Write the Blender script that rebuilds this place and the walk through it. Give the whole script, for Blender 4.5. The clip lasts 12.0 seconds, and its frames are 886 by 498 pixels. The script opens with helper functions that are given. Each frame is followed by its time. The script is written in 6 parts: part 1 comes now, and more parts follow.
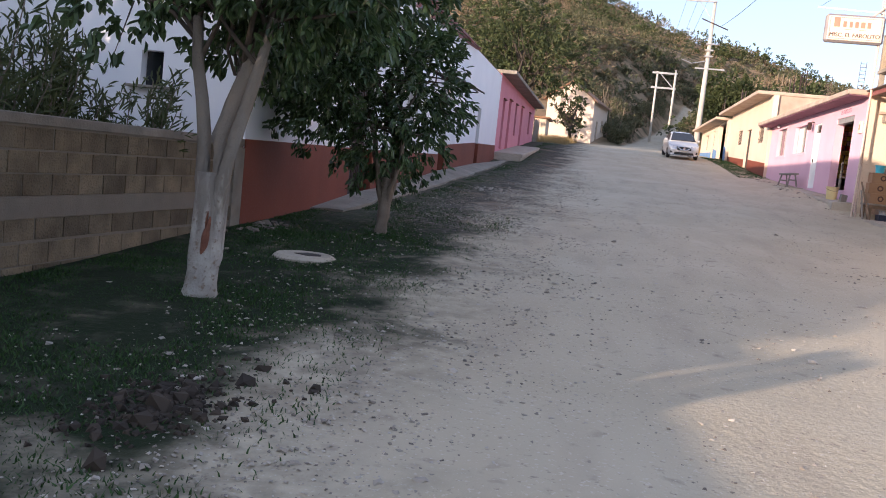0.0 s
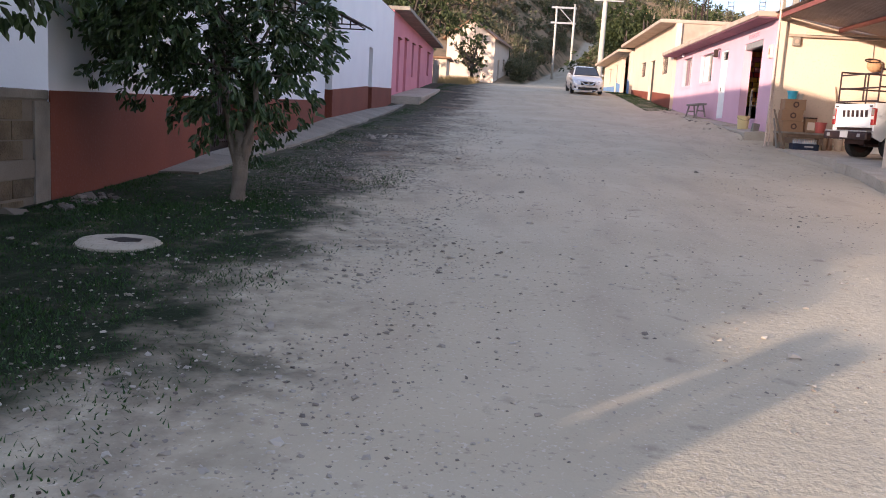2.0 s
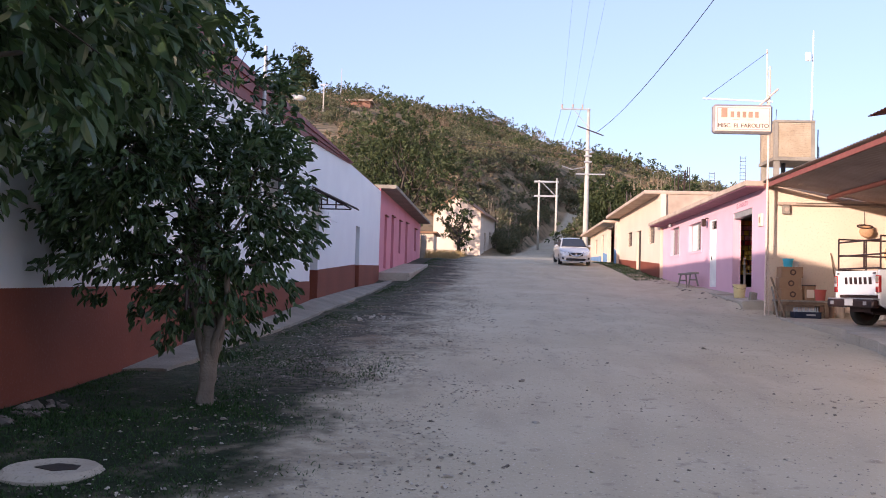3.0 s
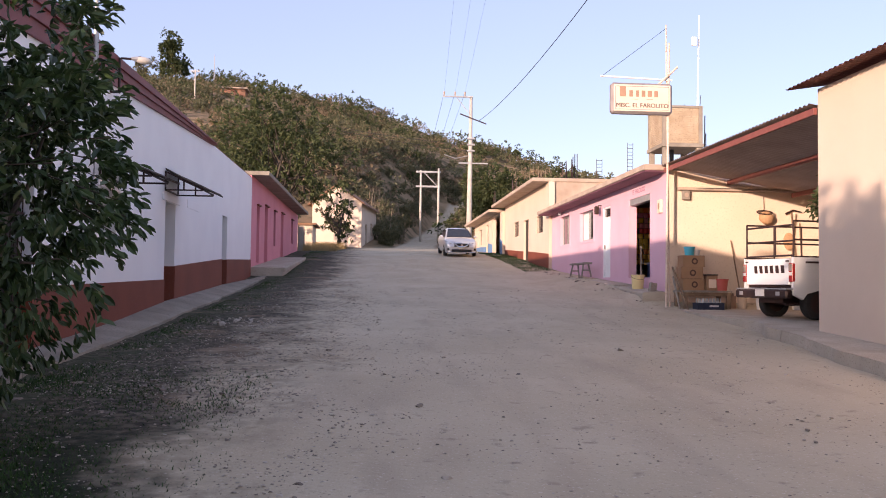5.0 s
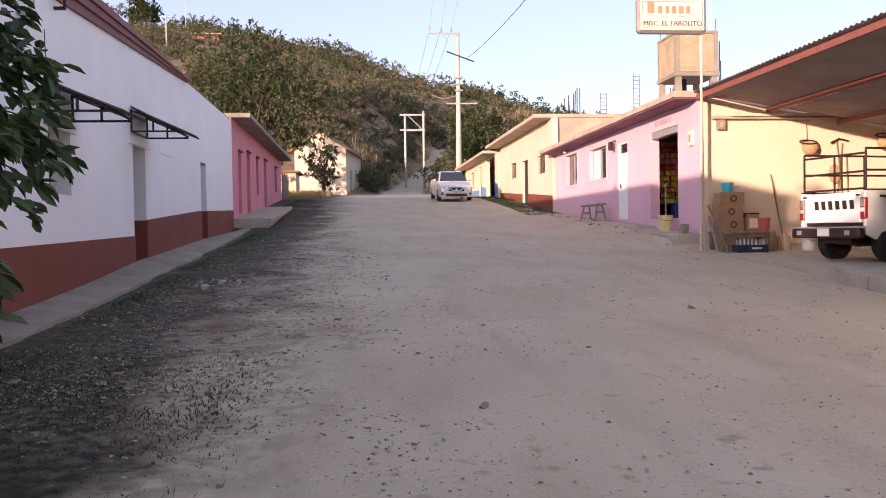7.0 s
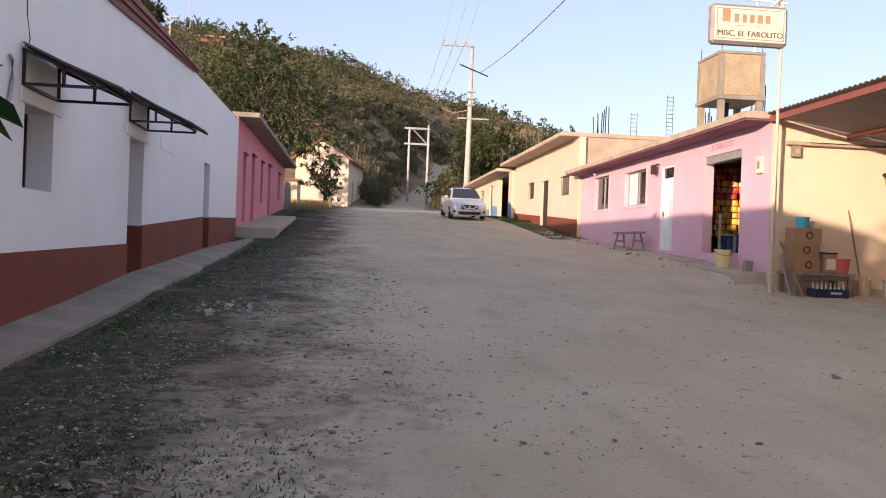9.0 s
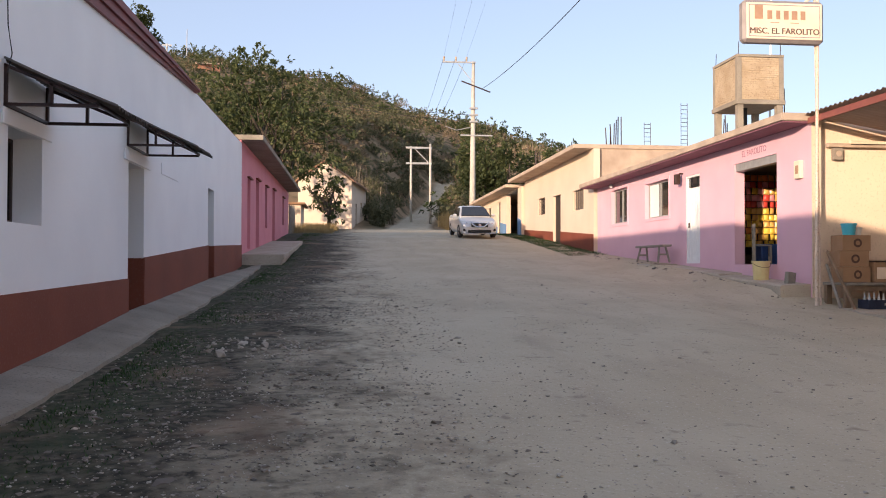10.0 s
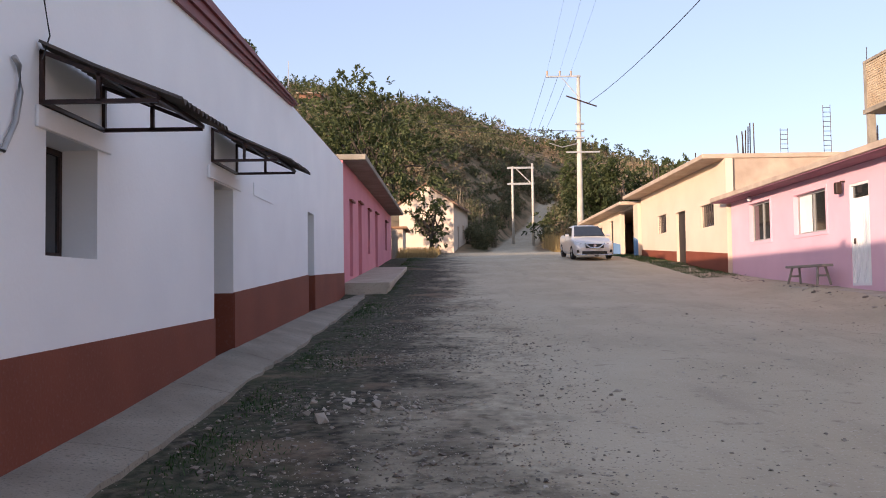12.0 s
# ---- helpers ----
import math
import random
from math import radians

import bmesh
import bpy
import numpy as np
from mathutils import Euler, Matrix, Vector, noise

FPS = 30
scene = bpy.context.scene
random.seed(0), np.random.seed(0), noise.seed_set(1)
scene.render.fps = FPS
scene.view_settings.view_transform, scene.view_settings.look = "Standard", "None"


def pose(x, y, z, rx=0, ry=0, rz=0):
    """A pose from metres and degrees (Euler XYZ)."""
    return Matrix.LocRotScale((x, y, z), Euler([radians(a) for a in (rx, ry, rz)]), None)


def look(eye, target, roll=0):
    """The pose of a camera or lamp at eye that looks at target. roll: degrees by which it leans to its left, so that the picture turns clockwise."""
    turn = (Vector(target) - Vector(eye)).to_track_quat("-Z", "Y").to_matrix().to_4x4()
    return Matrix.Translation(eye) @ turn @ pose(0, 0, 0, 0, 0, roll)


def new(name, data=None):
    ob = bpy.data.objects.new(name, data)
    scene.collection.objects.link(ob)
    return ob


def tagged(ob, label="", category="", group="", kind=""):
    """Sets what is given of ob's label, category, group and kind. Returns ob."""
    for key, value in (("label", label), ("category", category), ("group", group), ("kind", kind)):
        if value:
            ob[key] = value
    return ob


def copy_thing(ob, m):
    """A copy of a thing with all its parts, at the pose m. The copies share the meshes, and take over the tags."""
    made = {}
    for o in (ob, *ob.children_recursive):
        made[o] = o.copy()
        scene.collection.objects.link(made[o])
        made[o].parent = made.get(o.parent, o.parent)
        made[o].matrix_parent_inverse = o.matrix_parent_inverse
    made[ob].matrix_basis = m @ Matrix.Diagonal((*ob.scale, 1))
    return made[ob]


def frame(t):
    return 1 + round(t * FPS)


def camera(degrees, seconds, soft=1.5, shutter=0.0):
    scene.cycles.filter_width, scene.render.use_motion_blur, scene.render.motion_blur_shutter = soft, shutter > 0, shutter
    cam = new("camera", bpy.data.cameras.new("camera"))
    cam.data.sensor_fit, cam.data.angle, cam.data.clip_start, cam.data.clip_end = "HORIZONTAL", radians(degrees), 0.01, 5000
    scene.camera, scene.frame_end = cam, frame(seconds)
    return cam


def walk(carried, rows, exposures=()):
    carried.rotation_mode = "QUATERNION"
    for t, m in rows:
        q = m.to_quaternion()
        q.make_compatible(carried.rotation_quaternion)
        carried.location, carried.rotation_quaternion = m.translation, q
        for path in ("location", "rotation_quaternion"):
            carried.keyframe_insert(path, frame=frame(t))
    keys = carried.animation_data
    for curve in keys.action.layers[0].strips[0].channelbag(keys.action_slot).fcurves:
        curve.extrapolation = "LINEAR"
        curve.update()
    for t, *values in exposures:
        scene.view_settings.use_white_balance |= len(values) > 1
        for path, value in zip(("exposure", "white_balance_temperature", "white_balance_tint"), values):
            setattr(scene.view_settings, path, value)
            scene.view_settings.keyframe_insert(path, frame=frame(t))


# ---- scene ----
# the camera and its walk
cam = camera(55.0, 12.0, soft=1.0)
PATH = [
    (0, (0.0, -1.245, 1.442), (-0.345, 0.715, 1.248), 6.0),
    (0.5, (0.033, -0.631, 1.433), (-0.21, 1.336, 1.17), 5.6),
    (1, (0.001, -0.045, 1.444), (-0.237, 1.925, 1.193), 5.2),
    (1.5, (-0.016, 0.395, 1.465), (-0.208, 2.371, 1.224), 4.4),
    (2, (0.042, 0.907, 1.464), (-0.087, 2.88, 1.161), 3.3),
    (2.5, (0.02, 1.316, 1.497), (-0.115, 3.31, 1.424), 3.4),
    (3, (-0.065, 1.899, 1.629), (-0.188, 3.893, 1.726), 1.7),
    (3.5, (-0.03, 2.536, 1.638), (-0.028, 4.534, 1.737), 1.2),
    (5.5, (-0.201, 4.909, 1.731), (-0.028, 6.9, 1.793), 0.3),
    (6, (-0.274, 5.577, 1.727), (-0.102, 7.569, 1.729), -0.6),
    (6.5, (-0.403, 6.213, 1.735), (-0.226, 8.205, 1.774), -0.3),
    (7, (-0.566, 6.788, 1.777), (-0.369, 8.778, 1.733), -0.9),
    (9, (-1.22, 9.296, 1.898), (-1.003, 11.284, 1.893), 2.1),
    (9.5, (-1.425, 9.935, 1.95), (-1.242, 11.926, 1.96), 1.1),
    (10, (-1.491, 10.45, 1.96), (-1.28, 12.438, 1.999), 0.1),
    (10.5, (-1.515, 11.029, 1.99), (-1.299, 13.016, 2.055), -1.0),
    (11, (-1.613, 11.672, 2.045), (-1.346, 13.653, 2.086), 0.1),
    (11.5, (-1.657, 12.258, 2.054), (-1.419, 14.244, 2.094), 0.0),
    (12, (-1.815, 12.823, 2.093), (-1.835, 14.821, 2.186), -0.8),
]
walk(cam, [(t, look(eye, target, roll)) for t, eye, target, roll in PATH], [(0, 1.35, 6050, 20), (2.5, 1.36, 6000, 22), (3.0, 1.17, 5850, 25), (3.5, 0.87, 6450, 28), (5.5, 1.17, 6400, 30), (6.5, 1.28, 6500, 31), (7.5, 1.15, 6600, 26), (9.0, 1.05, 6600, 22), (9.5, 0.93, 6600, 18), (10.0, 1.0, 6550, 18), (10.5, 0.86, 6550, 18), (11.5, 0.88, 6550, 20), (12, 1.08, 6450, 21)])

# ---- world and sun ----
SUN_EL = radians(8.0)
SUN_XY = (-0.655, -0.755)
world = bpy.data.worlds.new("sky")
world.use_nodes = True
scene.world = world
sky = world.node_tree.nodes.new("ShaderNodeTexSky")
sky.sky_type, sky.sun_disc = "NISHITA", False
sky.sun_elevation, sky.sun_rotation = radians(14.0), math.atan2(SUN_XY[0], SUN_XY[1])
sky.air_density, sky.dust_density, sky.ozone_density = 1.0, 1.2, 1.5
haze = world.node_tree.nodes.new("ShaderNodeMix")
haze.data_type = "RGBA"
haze.inputs["Factor"].default_value = 0.55
haze.inputs["B"].default_value = (1.80, 2.05, 2.55, 1)
world.node_tree.links.new(sky.outputs[0], haze.inputs["A"])
world.node_tree.links.new(haze.outputs["Result"], world.node_tree.nodes["Background"].inputs[0])
world.node_tree.nodes["Background"].inputs[1].default_value = 0.15
sun = new("sun", bpy.data.lights.new("sun", "SUN"))
sun.data.energy, sun.data.angle, sun.data.color = 3.25, radians(0.6), (1.0, 0.78, 0.55)
sun.matrix_world = look((SUN_XY[0] * 50, SUN_XY[1] * 50, 50 * math.tan(SUN_EL)), (0, 0, 0))


# ---- materials ----
def shader(name, c1, c2, rough=0.85, scale=3.0, fine=60.0, bump=0.15, metal=0.0, c3=None, spread=0.5, vary=0.0):
    """A surface of two colours in broad patches, a third in small flecks, and fine relief."""
    m = bpy.data.materials.new(name)
    m.use_nodes = True
    n, l = m.node_tree.nodes, m.node_tree.links
    b = n["Principled BSDF"]
    g = n.new("ShaderNodeNewGeometry")
    big, small = n.new("ShaderNodeTexNoise"), n.new("ShaderNodeTexNoise")
    big.inputs["Scale"].default_value, big.inputs["Detail"].default_value = scale, 6
    small.inputs["Scale"].default_value, small.inputs["Detail"].default_value = fine, 5
    for t in (big, small):
        l.new(g.outputs["Position"], t.inputs["Vector"])
    r = n.new("ShaderNodeValToRGB")
    r.color_ramp.elements[0].position, r.color_ramp.elements[1].position = 0.5 - spread / 2, 0.5 + spread / 2
    r.color_ramp.elements[0].color, r.color_ramp.elements[1].color = (*c1, 1), (*c2, 1)
    l.new(big.outputs["Fac"], r.inputs[0])
    out = r.outputs[0]
    if c3:
        k = n.new("ShaderNodeValToRGB")
        k.color_ramp.elements[0].position, k.color_ramp.elements[1].position = 0.56, 0.68
        l.new(small.outputs["Fac"], k.inputs[0])
        x = n.new("ShaderNodeMix")
        x.data_type = "RGBA"
        l.new(k.outputs[0], x.inputs["Factor"])
        l.new(out, x.inputs["A"])
        x.inputs["B"].default_value = (*c3, 1)
        out = x.outputs["Result"]
    if vary:
        o = n.new("ShaderNodeObjectInfo")
        h = n.new("ShaderNodeHueSaturation")
        mr = n.new("ShaderNodeMapRange")
        mr.inputs["To Min"].default_value, mr.inputs["To Max"].default_value = 1 - vary, 1 + vary
        l.new(o.outputs["Random"], mr.inputs["Value"])
        l.new(mr.outputs[0], h.inputs["Value"])
        l.new(out, h.inputs["Color"])
        out = h.outputs[0]
    l.new(out, b.inputs["Base Color"])
    b.inputs["Roughness"].default_value, b.inputs["Metallic"].default_value = rough, metal
    if bump:
        u = n.new("ShaderNodeBump")
        u.inputs["Strength"].default_value, u.inputs["Distance"].default_value = bump, 0.02
        l.new(small.outputs["Fac"], u.inputs["Height"])
        l.new(u.outputs[0], b.inputs["Normal"])
    return m


def leafy(name, c1, c2, rough=0.45, thin=0.25):
    """Leaves: a colour of its own for every leaf, some light passing through."""
    m = bpy.data.materials.new(name)
    m.use_nodes = True
    n, l = m.node_tree.nodes, m.node_tree.links
    b = n["Principled BSDF"]
    g = n.new("ShaderNodeNewGeometry")
    r = n.new("ShaderNodeValToRGB")
    r.color_ramp.elements[0].color, r.color_ramp.elements[1].color = (*c1, 1), (*c2, 1)
    l.new(g.outputs["Random Per Island"], r.inputs[0])
    l.new(r.outputs[0], b.inputs["Base Color"])
    b.inputs["Roughness"].default_value = rough
    t = n.new("ShaderNodeBsdfTranslucent")
    l.new(r.outputs[0], t.inputs["Color"])
    x = n.new("ShaderNodeMixShader")
    x.inputs[0].default_value = thin
    l.new(b.outputs[0], x.inputs[1])
    l.new(t.outputs[0], x.inputs[2])
    l.new(x.outputs[0], n["Material Output"].inputs["Surface"])
    return m


WHITE = shader("white_paint", (0.81, 0.81, 0.82), (0.88, 0.88, 0.88), 0.8, 0.9, 25, 0.12)
DADO = shader("brick_red_paint", (0.165, 0.038, 0.018), (0.215, 0.053, 0.025), 0.75, 1.2, 30, 0.12, c3=(0.20, 0.062, 0.042))
CORNICE = shader("dark_red_paint", (0.16, 0.035, 0.035), (0.22, 0.05, 0.045), 0.6, 2, 40, 0.1)
PINK = shader("pink_paint", (0.62, 0.22, 0.27), (0.70, 0.27, 0.32), 0.8, 1.0, 25, 0.12)
ROSE = shader("rose_paint", (0.66, 0.40, 0.48), (0.74, 0.47, 0.55), 0.8, 0.8, 25, 0.1)
CREAM = shader("cream_paint", (0.70, 0.56, 0.42), (0.78, 0.63, 0.48), 0.85, 0.8, 20, 0.15, c3=(0.64, 0.50, 0.37))
PALE = shader("pale_cream_paint", (0.62, 0.495, 0.385), (0.70, 0.565, 0.445), 0.85, 0.7, 20, 0.15)
BLUE = shader("blue_paint", (0.10, 0.20, 0.36), (0.14, 0.26, 0.44), 0.8, 1, 30, 0.1)
CONCRETE = shader("concrete", (0.20, 0.175, 0.14), (0.35, 0.31, 0.25), 0.92, 1.5, 40, 0.35, c3=(0.17, 0.15, 0.12))
PALECONC = shader("pale_dusty_concrete", (0.36, 0.31, 0.24), (0.50, 0.44, 0.35), 0.93, 1.8, 35, 0.35, c3=(0.30, 0.26, 0.20))
SLAB = shader("weathered_slab", (0.34, 0.26, 0.20), (0.52, 0.42, 0.33), 0.92, 1.6, 30, 0.3)
BLOCK = shader("concrete_block", (0.075, 0.058, 0.036), (0.23, 0.18, 0.115), 0.95, 3.0, 45, 0.8, c3=(0.10, 0.08, 0.055), vary=0.30)
MORTAR = shader("mortar", (0.17, 0.145, 0.115), (0.22, 0.19, 0.15), 0.95, 4, 60, 0.4)
DARKSTEEL = shader("dark_steel", (0.03, 0.017, 0.015), (0.06, 0.03, 0.025), 0.5, 8, 60, 0.1, 0.3)
REDSTEEL = shader("red_oxide_steel", (0.20, 0.06, 0.05), (0.27, 0.09, 0.07), 0.6, 6, 60, 0.1)
TIN = shader("corrugated_tin", (0.14, 0.11, 0.09), (0.24, 0.19, 0.155), 0.6, 3, 40, 0.1, 0.3)
# brown tin, its colour raised to make up for the poorly lit underside
BROWNTIN = shader("brightened_brown_tin", (0.42, 0.31, 0.235), (0.56, 0.43, 0.34), 0.65, 1.5, 40, 0.1, 0.1)
ROOFTILE = shader("roof_tile", (0.22, 0.12, 0.07), (0.30, 0.17, 0.10), 0.9, 2, 30, 0.3)
DARKDOOR = shader("dark_door", (0.018, 0.014, 0.012), (0.03, 0.022, 0.018), 0.6, 4, 50, 0.1)
WOOD = shader("worn_wood", (0.16, 0.10, 0.06), (0.28, 0.19, 0.12), 0.8, 6, 60, 0.3)
GREYWOOD = shader("grey_wood", (0.20, 0.17, 0.14), (0.33, 0.29, 0.24), 0.85, 6, 60, 0.3)
# plaster with the dimness of the shop's inside put into its colour
DIM = shader("shade_darkened_plaster", (0.10, 0.085, 0.08), (0.15, 0.13, 0.12), 0.9, 2, 30, 0.1)
WHITEDOOR = shader("white_enamel", (0.74, 0.74, 0.74), (0.82, 0.82, 0.82), 0.4, 3, 30, 0.05)


def glass(name, tint=(0.02, 0.022, 0.025)):
    m = bpy.data.materials.new(name)
    m.use_nodes = True
    b = m.node_tree.nodes["Principled BSDF"]
    b.inputs["Base Color"].default_value = (*tint, 1)
    b.inputs["Roughness"].default_value = 0.06
    b.inputs["Specular IOR Level"].default_value = 0.7
    return m


PANE = glass("dark_window_glass")


# ---- builders ----
def part(name, bm, material, parent=None, label="", smooth=False):
    me = bpy.data.meshes.new(name)
    bm.to_mesh(me)
    bm.free()
    me.materials.append(material)
    if smooth:
        me.polygons.foreach_set("use_smooth", [True] * len(me.polygons))
    ob = new(name, me)
    if parent:
        ob.parent = parent
        ob.matrix_parent_inverse = parent.matrix_world.inverted()
    if label:
        tagged(ob, label)
    return ob


def thing(name, place, label, category, group="", kind=""):
    ob = new(name)
    ob.empty_display_size = 0.1
    ob.matrix_world = Matrix.Translation(place)
    bpy.context.view_layer.update()
    return tagged(ob, label, category, group, kind)


def box(bm, x0, x1, y0, y1, z0, z1, bevel=0.0, m=None):
    r = bmesh.ops.create_cube(bm, size=1, matrix=Matrix.LocRotScale(((x0 + x1) / 2, (y0 + y1) / 2, (z0 + z1) / 2), None, (x1 - x0, y1 - y0, z1 - z0)))
    vs = r["verts"]
    if bevel:
        es = list({e for v in vs for e in v.link_edges})
        vs = list({v for f in bmesh.ops.bevel(bm, geom=es, offset=bevel, segments=1, affect="EDGES")["faces"] for v in f.verts})
    if m:
        bmesh.ops.transform(bm, matrix=m, verts=vs)
    return bm


def mesh_box(*a, **k):
    return box(bmesh.new(), *a, **k)


def tube(bm, a, b, r0, r1=None, n=10):
    a, b = Vector(a), Vector(b)
    q = (b - a).to_track_quat("Z", "Y").to_matrix().to_4x4()
    bmesh.ops.create_cone(bm, cap_ends=True, segments=n, radius1=r0, radius2=r0 if r1 is None else r1, depth=(b - a).length,
                          matrix=Matrix.Translation((a + b) / 2) @ q)
    return bm


def prism(bm, corners, axis, t0, t1):
    """A flat outline of (u, v) pairs pushed along an axis from t0 to t1."""
    at = {"x": lambda u, v, t: (t, u, v), "y": lambda u, v, t: (u, t, v), "z": lambda u, v, t: (u, v, t)}[axis]
    a = [bm.verts.new(at(u, v, t0)) for u, v in corners]
    b = [bm.verts.new(at(u, v, t1)) for u, v in corners]
    bm.faces.new(a)
    bm.faces.new(b[::-1])
    for i in range(len(a)):
        j = (i + 1) % len(a)
        bm.faces.new((a[j], a[i], b[i], b[j]))
    bmesh.ops.recalc_face_normals(bm, faces=bm.faces[:])
    return bm


def wall(bm, axis, t0, t1, u0, u1, z0, z1, holes=()):
    """A wall of thickness t0..t1 that runs along the other axis, with openings (ua, ub, za, zb) through it: one closed shell."""
    us = sorted({u0, u1, *(h[0] for h in holes), *(h[1] for h in holes)})
    zs = sorted({z0, z1, *(h[2] for h in holes), *(h[3] for h in holes)})
    made = {}

    def vert(t, i, j):
        if (t, i, j) not in made:
            w, u, z = (t0, t1)[t], us[i], zs[j]
            made[t, i, j] = bm.verts.new((w, u, z) if axis == "x" else (u, w, z))
        return made[t, i, j]

    def solid(i, j):
        if not (0 <= i < len(us) - 1 and 0 <= j < len(zs) - 1):
            return False
        u, z = (us[i] + us[i + 1]) / 2, (zs[j] + zs[j + 1]) / 2
        return not any(a < u < b and c < z < d for a, b, c, d in holes)

    for i in range(len(us) - 1):
        for j in range(len(zs) - 1):
            if not solid(i, j):
                continue
            for t in (0, 1):
                bm.faces.new((vert(t, i, j), vert(t, i + 1, j), vert(t, i + 1, j + 1), vert(t, i, j + 1)))
            for di, dj, p, q in ((-1, 0, (i, j), (i, j + 1)), (1, 0, (i + 1, j), (i + 1, j + 1)), (0, -1, (i, j), (i + 1, j)), (0, 1, (i, j + 1), (i + 1, j + 1))):
                if not solid(i + di, j + dj):
                    bm.faces.new((vert(0, *p), vert(0, *q), vert(1, *q), vert(1, *p)))
    bmesh.ops.recalc_face_normals(bm, faces=bm.faces[:])
    return bm


ROAD_Y = [-400, -60, -10, 0, 6, 13, 20, 26, 30, 35, 40, 47, 52, 55, 65, 75, 85, 106, 125, 141, 175]
ROAD_Z = [-8, -2, -0.4, -0.05, 0.18, 0.5, 0.86, 1.2, 1.45, 1.8, 2.25, 2.95, 3.36, 3.58, 4.12, 4.6, 5.1, 6.6, 8.9, 11.6, 16]


def road_z(y):
    return np.interp(y, ROAD_Y, ROAD_Z)


RIDGE_X = [-400, -120, -67, -36, -12, 12, 43, 70, 120, 400]
RIDGE_Z = [60, 62, 57, 56, 50, 42, 30.5, 22, 18, 15]


def track_x(y):
    """Middle line of the narrow road that climbs to the right beyond the street's end."""
    return 3.5 + (y - 86) * 0.06 + (y - 86) ** 2 * 0.0017


def land_z(x, y):
    """Height of the land: the road's slope near, the dirt bank at the shop, the hill behind the village."""
    x, y = np.asarray(x, float), np.asarray(y, float)
    base = road_z(np.minimum(y, 85)) + np.clip(np.minimum(y, 100) - 85, 0, 15) * 0.071
    bank = np.clip((x - 5.5) / 1.5, 0, 1) ** 1.5 * np.interp(y, [26.2, 27.0, 29, 31, 34, 38, 42, 44], [0, 0.22, 0.28, 0.30, 0.30, 0.16, 0.06, 0])
    u = np.clip((y - 86) / (236 - 86), 0, 1)
    ridge = np.interp(x, RIDGE_X, RIDGE_Z)
    rise = u ** 0.9 * np.maximum(ridge - 6.2, 0)
    lump = np.sin(x * 0.11 + 1.3) * np.sin(y * 0.083) * 1.6 + np.sin(x * 0.05 + y * 0.06) * 1.8
    k = np.clip((np.abs(x - track_x(y)) - 2.3) / 13, 0, 1)
    cut = (1 - k) ** 1.6 * np.clip((175 - y) / 35, 0, 1)
    h = base + rise + lump * np.minimum(u * 3, 1) * 0.8
    h = h * (1 - cut) + np.minimum(h, road_z(y)) * cut
    over = np.clip((y - 236) / 200, 0, 1)
    return h + bank - over * 30


# ---- ground ----
def steps(*spans):
    out = []
    for a, b, d in spans:
        out += list(np.arange(a, b, d))
    return np.array(out + [spans[-1][1]])


def ground_mesh():
    xs = steps((-1500, -200, 100), (-200, -40, 8), (-40, -8, 2), (-8, 9, 0.2), (9, 40, 2), (40, 200, 8), (200, 1500, 100))
    ys = steps((-1500, -100, 100), (-100, -8, 6), (-8, -3, 0.5), (-3, 34, 0.2), (34, 80, 1), (80, 250, 3), (250, 500, 25), (500, 2500, 200))
    X, Y = np.meshgrid(xs, ys)
    Z = land_z(X, Y)
    near = (X > -7) & (X < 9) & (Y > -8) & (Y < 60)
    bumps = np.array([noise.noise((x * 0.9, y * 0.55, 0)) * 0.022 + noise.noise((x * 2.6, y * 2.2, 5)) * 0.012 for x, y in zip(X[near], Y[near])])
    Z[near] += bumps
    nx, ny = len(xs), len(ys)
    i = np.arange(nx * ny).reshape(ny, nx)
    faces = np.stack([i[:-1, :-1], i[:-1, 1:], i[1:, 1:], i[1:, :-1]], -1).reshape(-1, 4)
    me = bpy.data.meshes.new("ground")
    me.from_pydata(np.stack([X, Y, Z], -1).reshape(-1, 3).tolist(), [], faces.tolist())
    me.polygons.foreach_set("use_smooth", [True] * len(me.polygons))
    return me


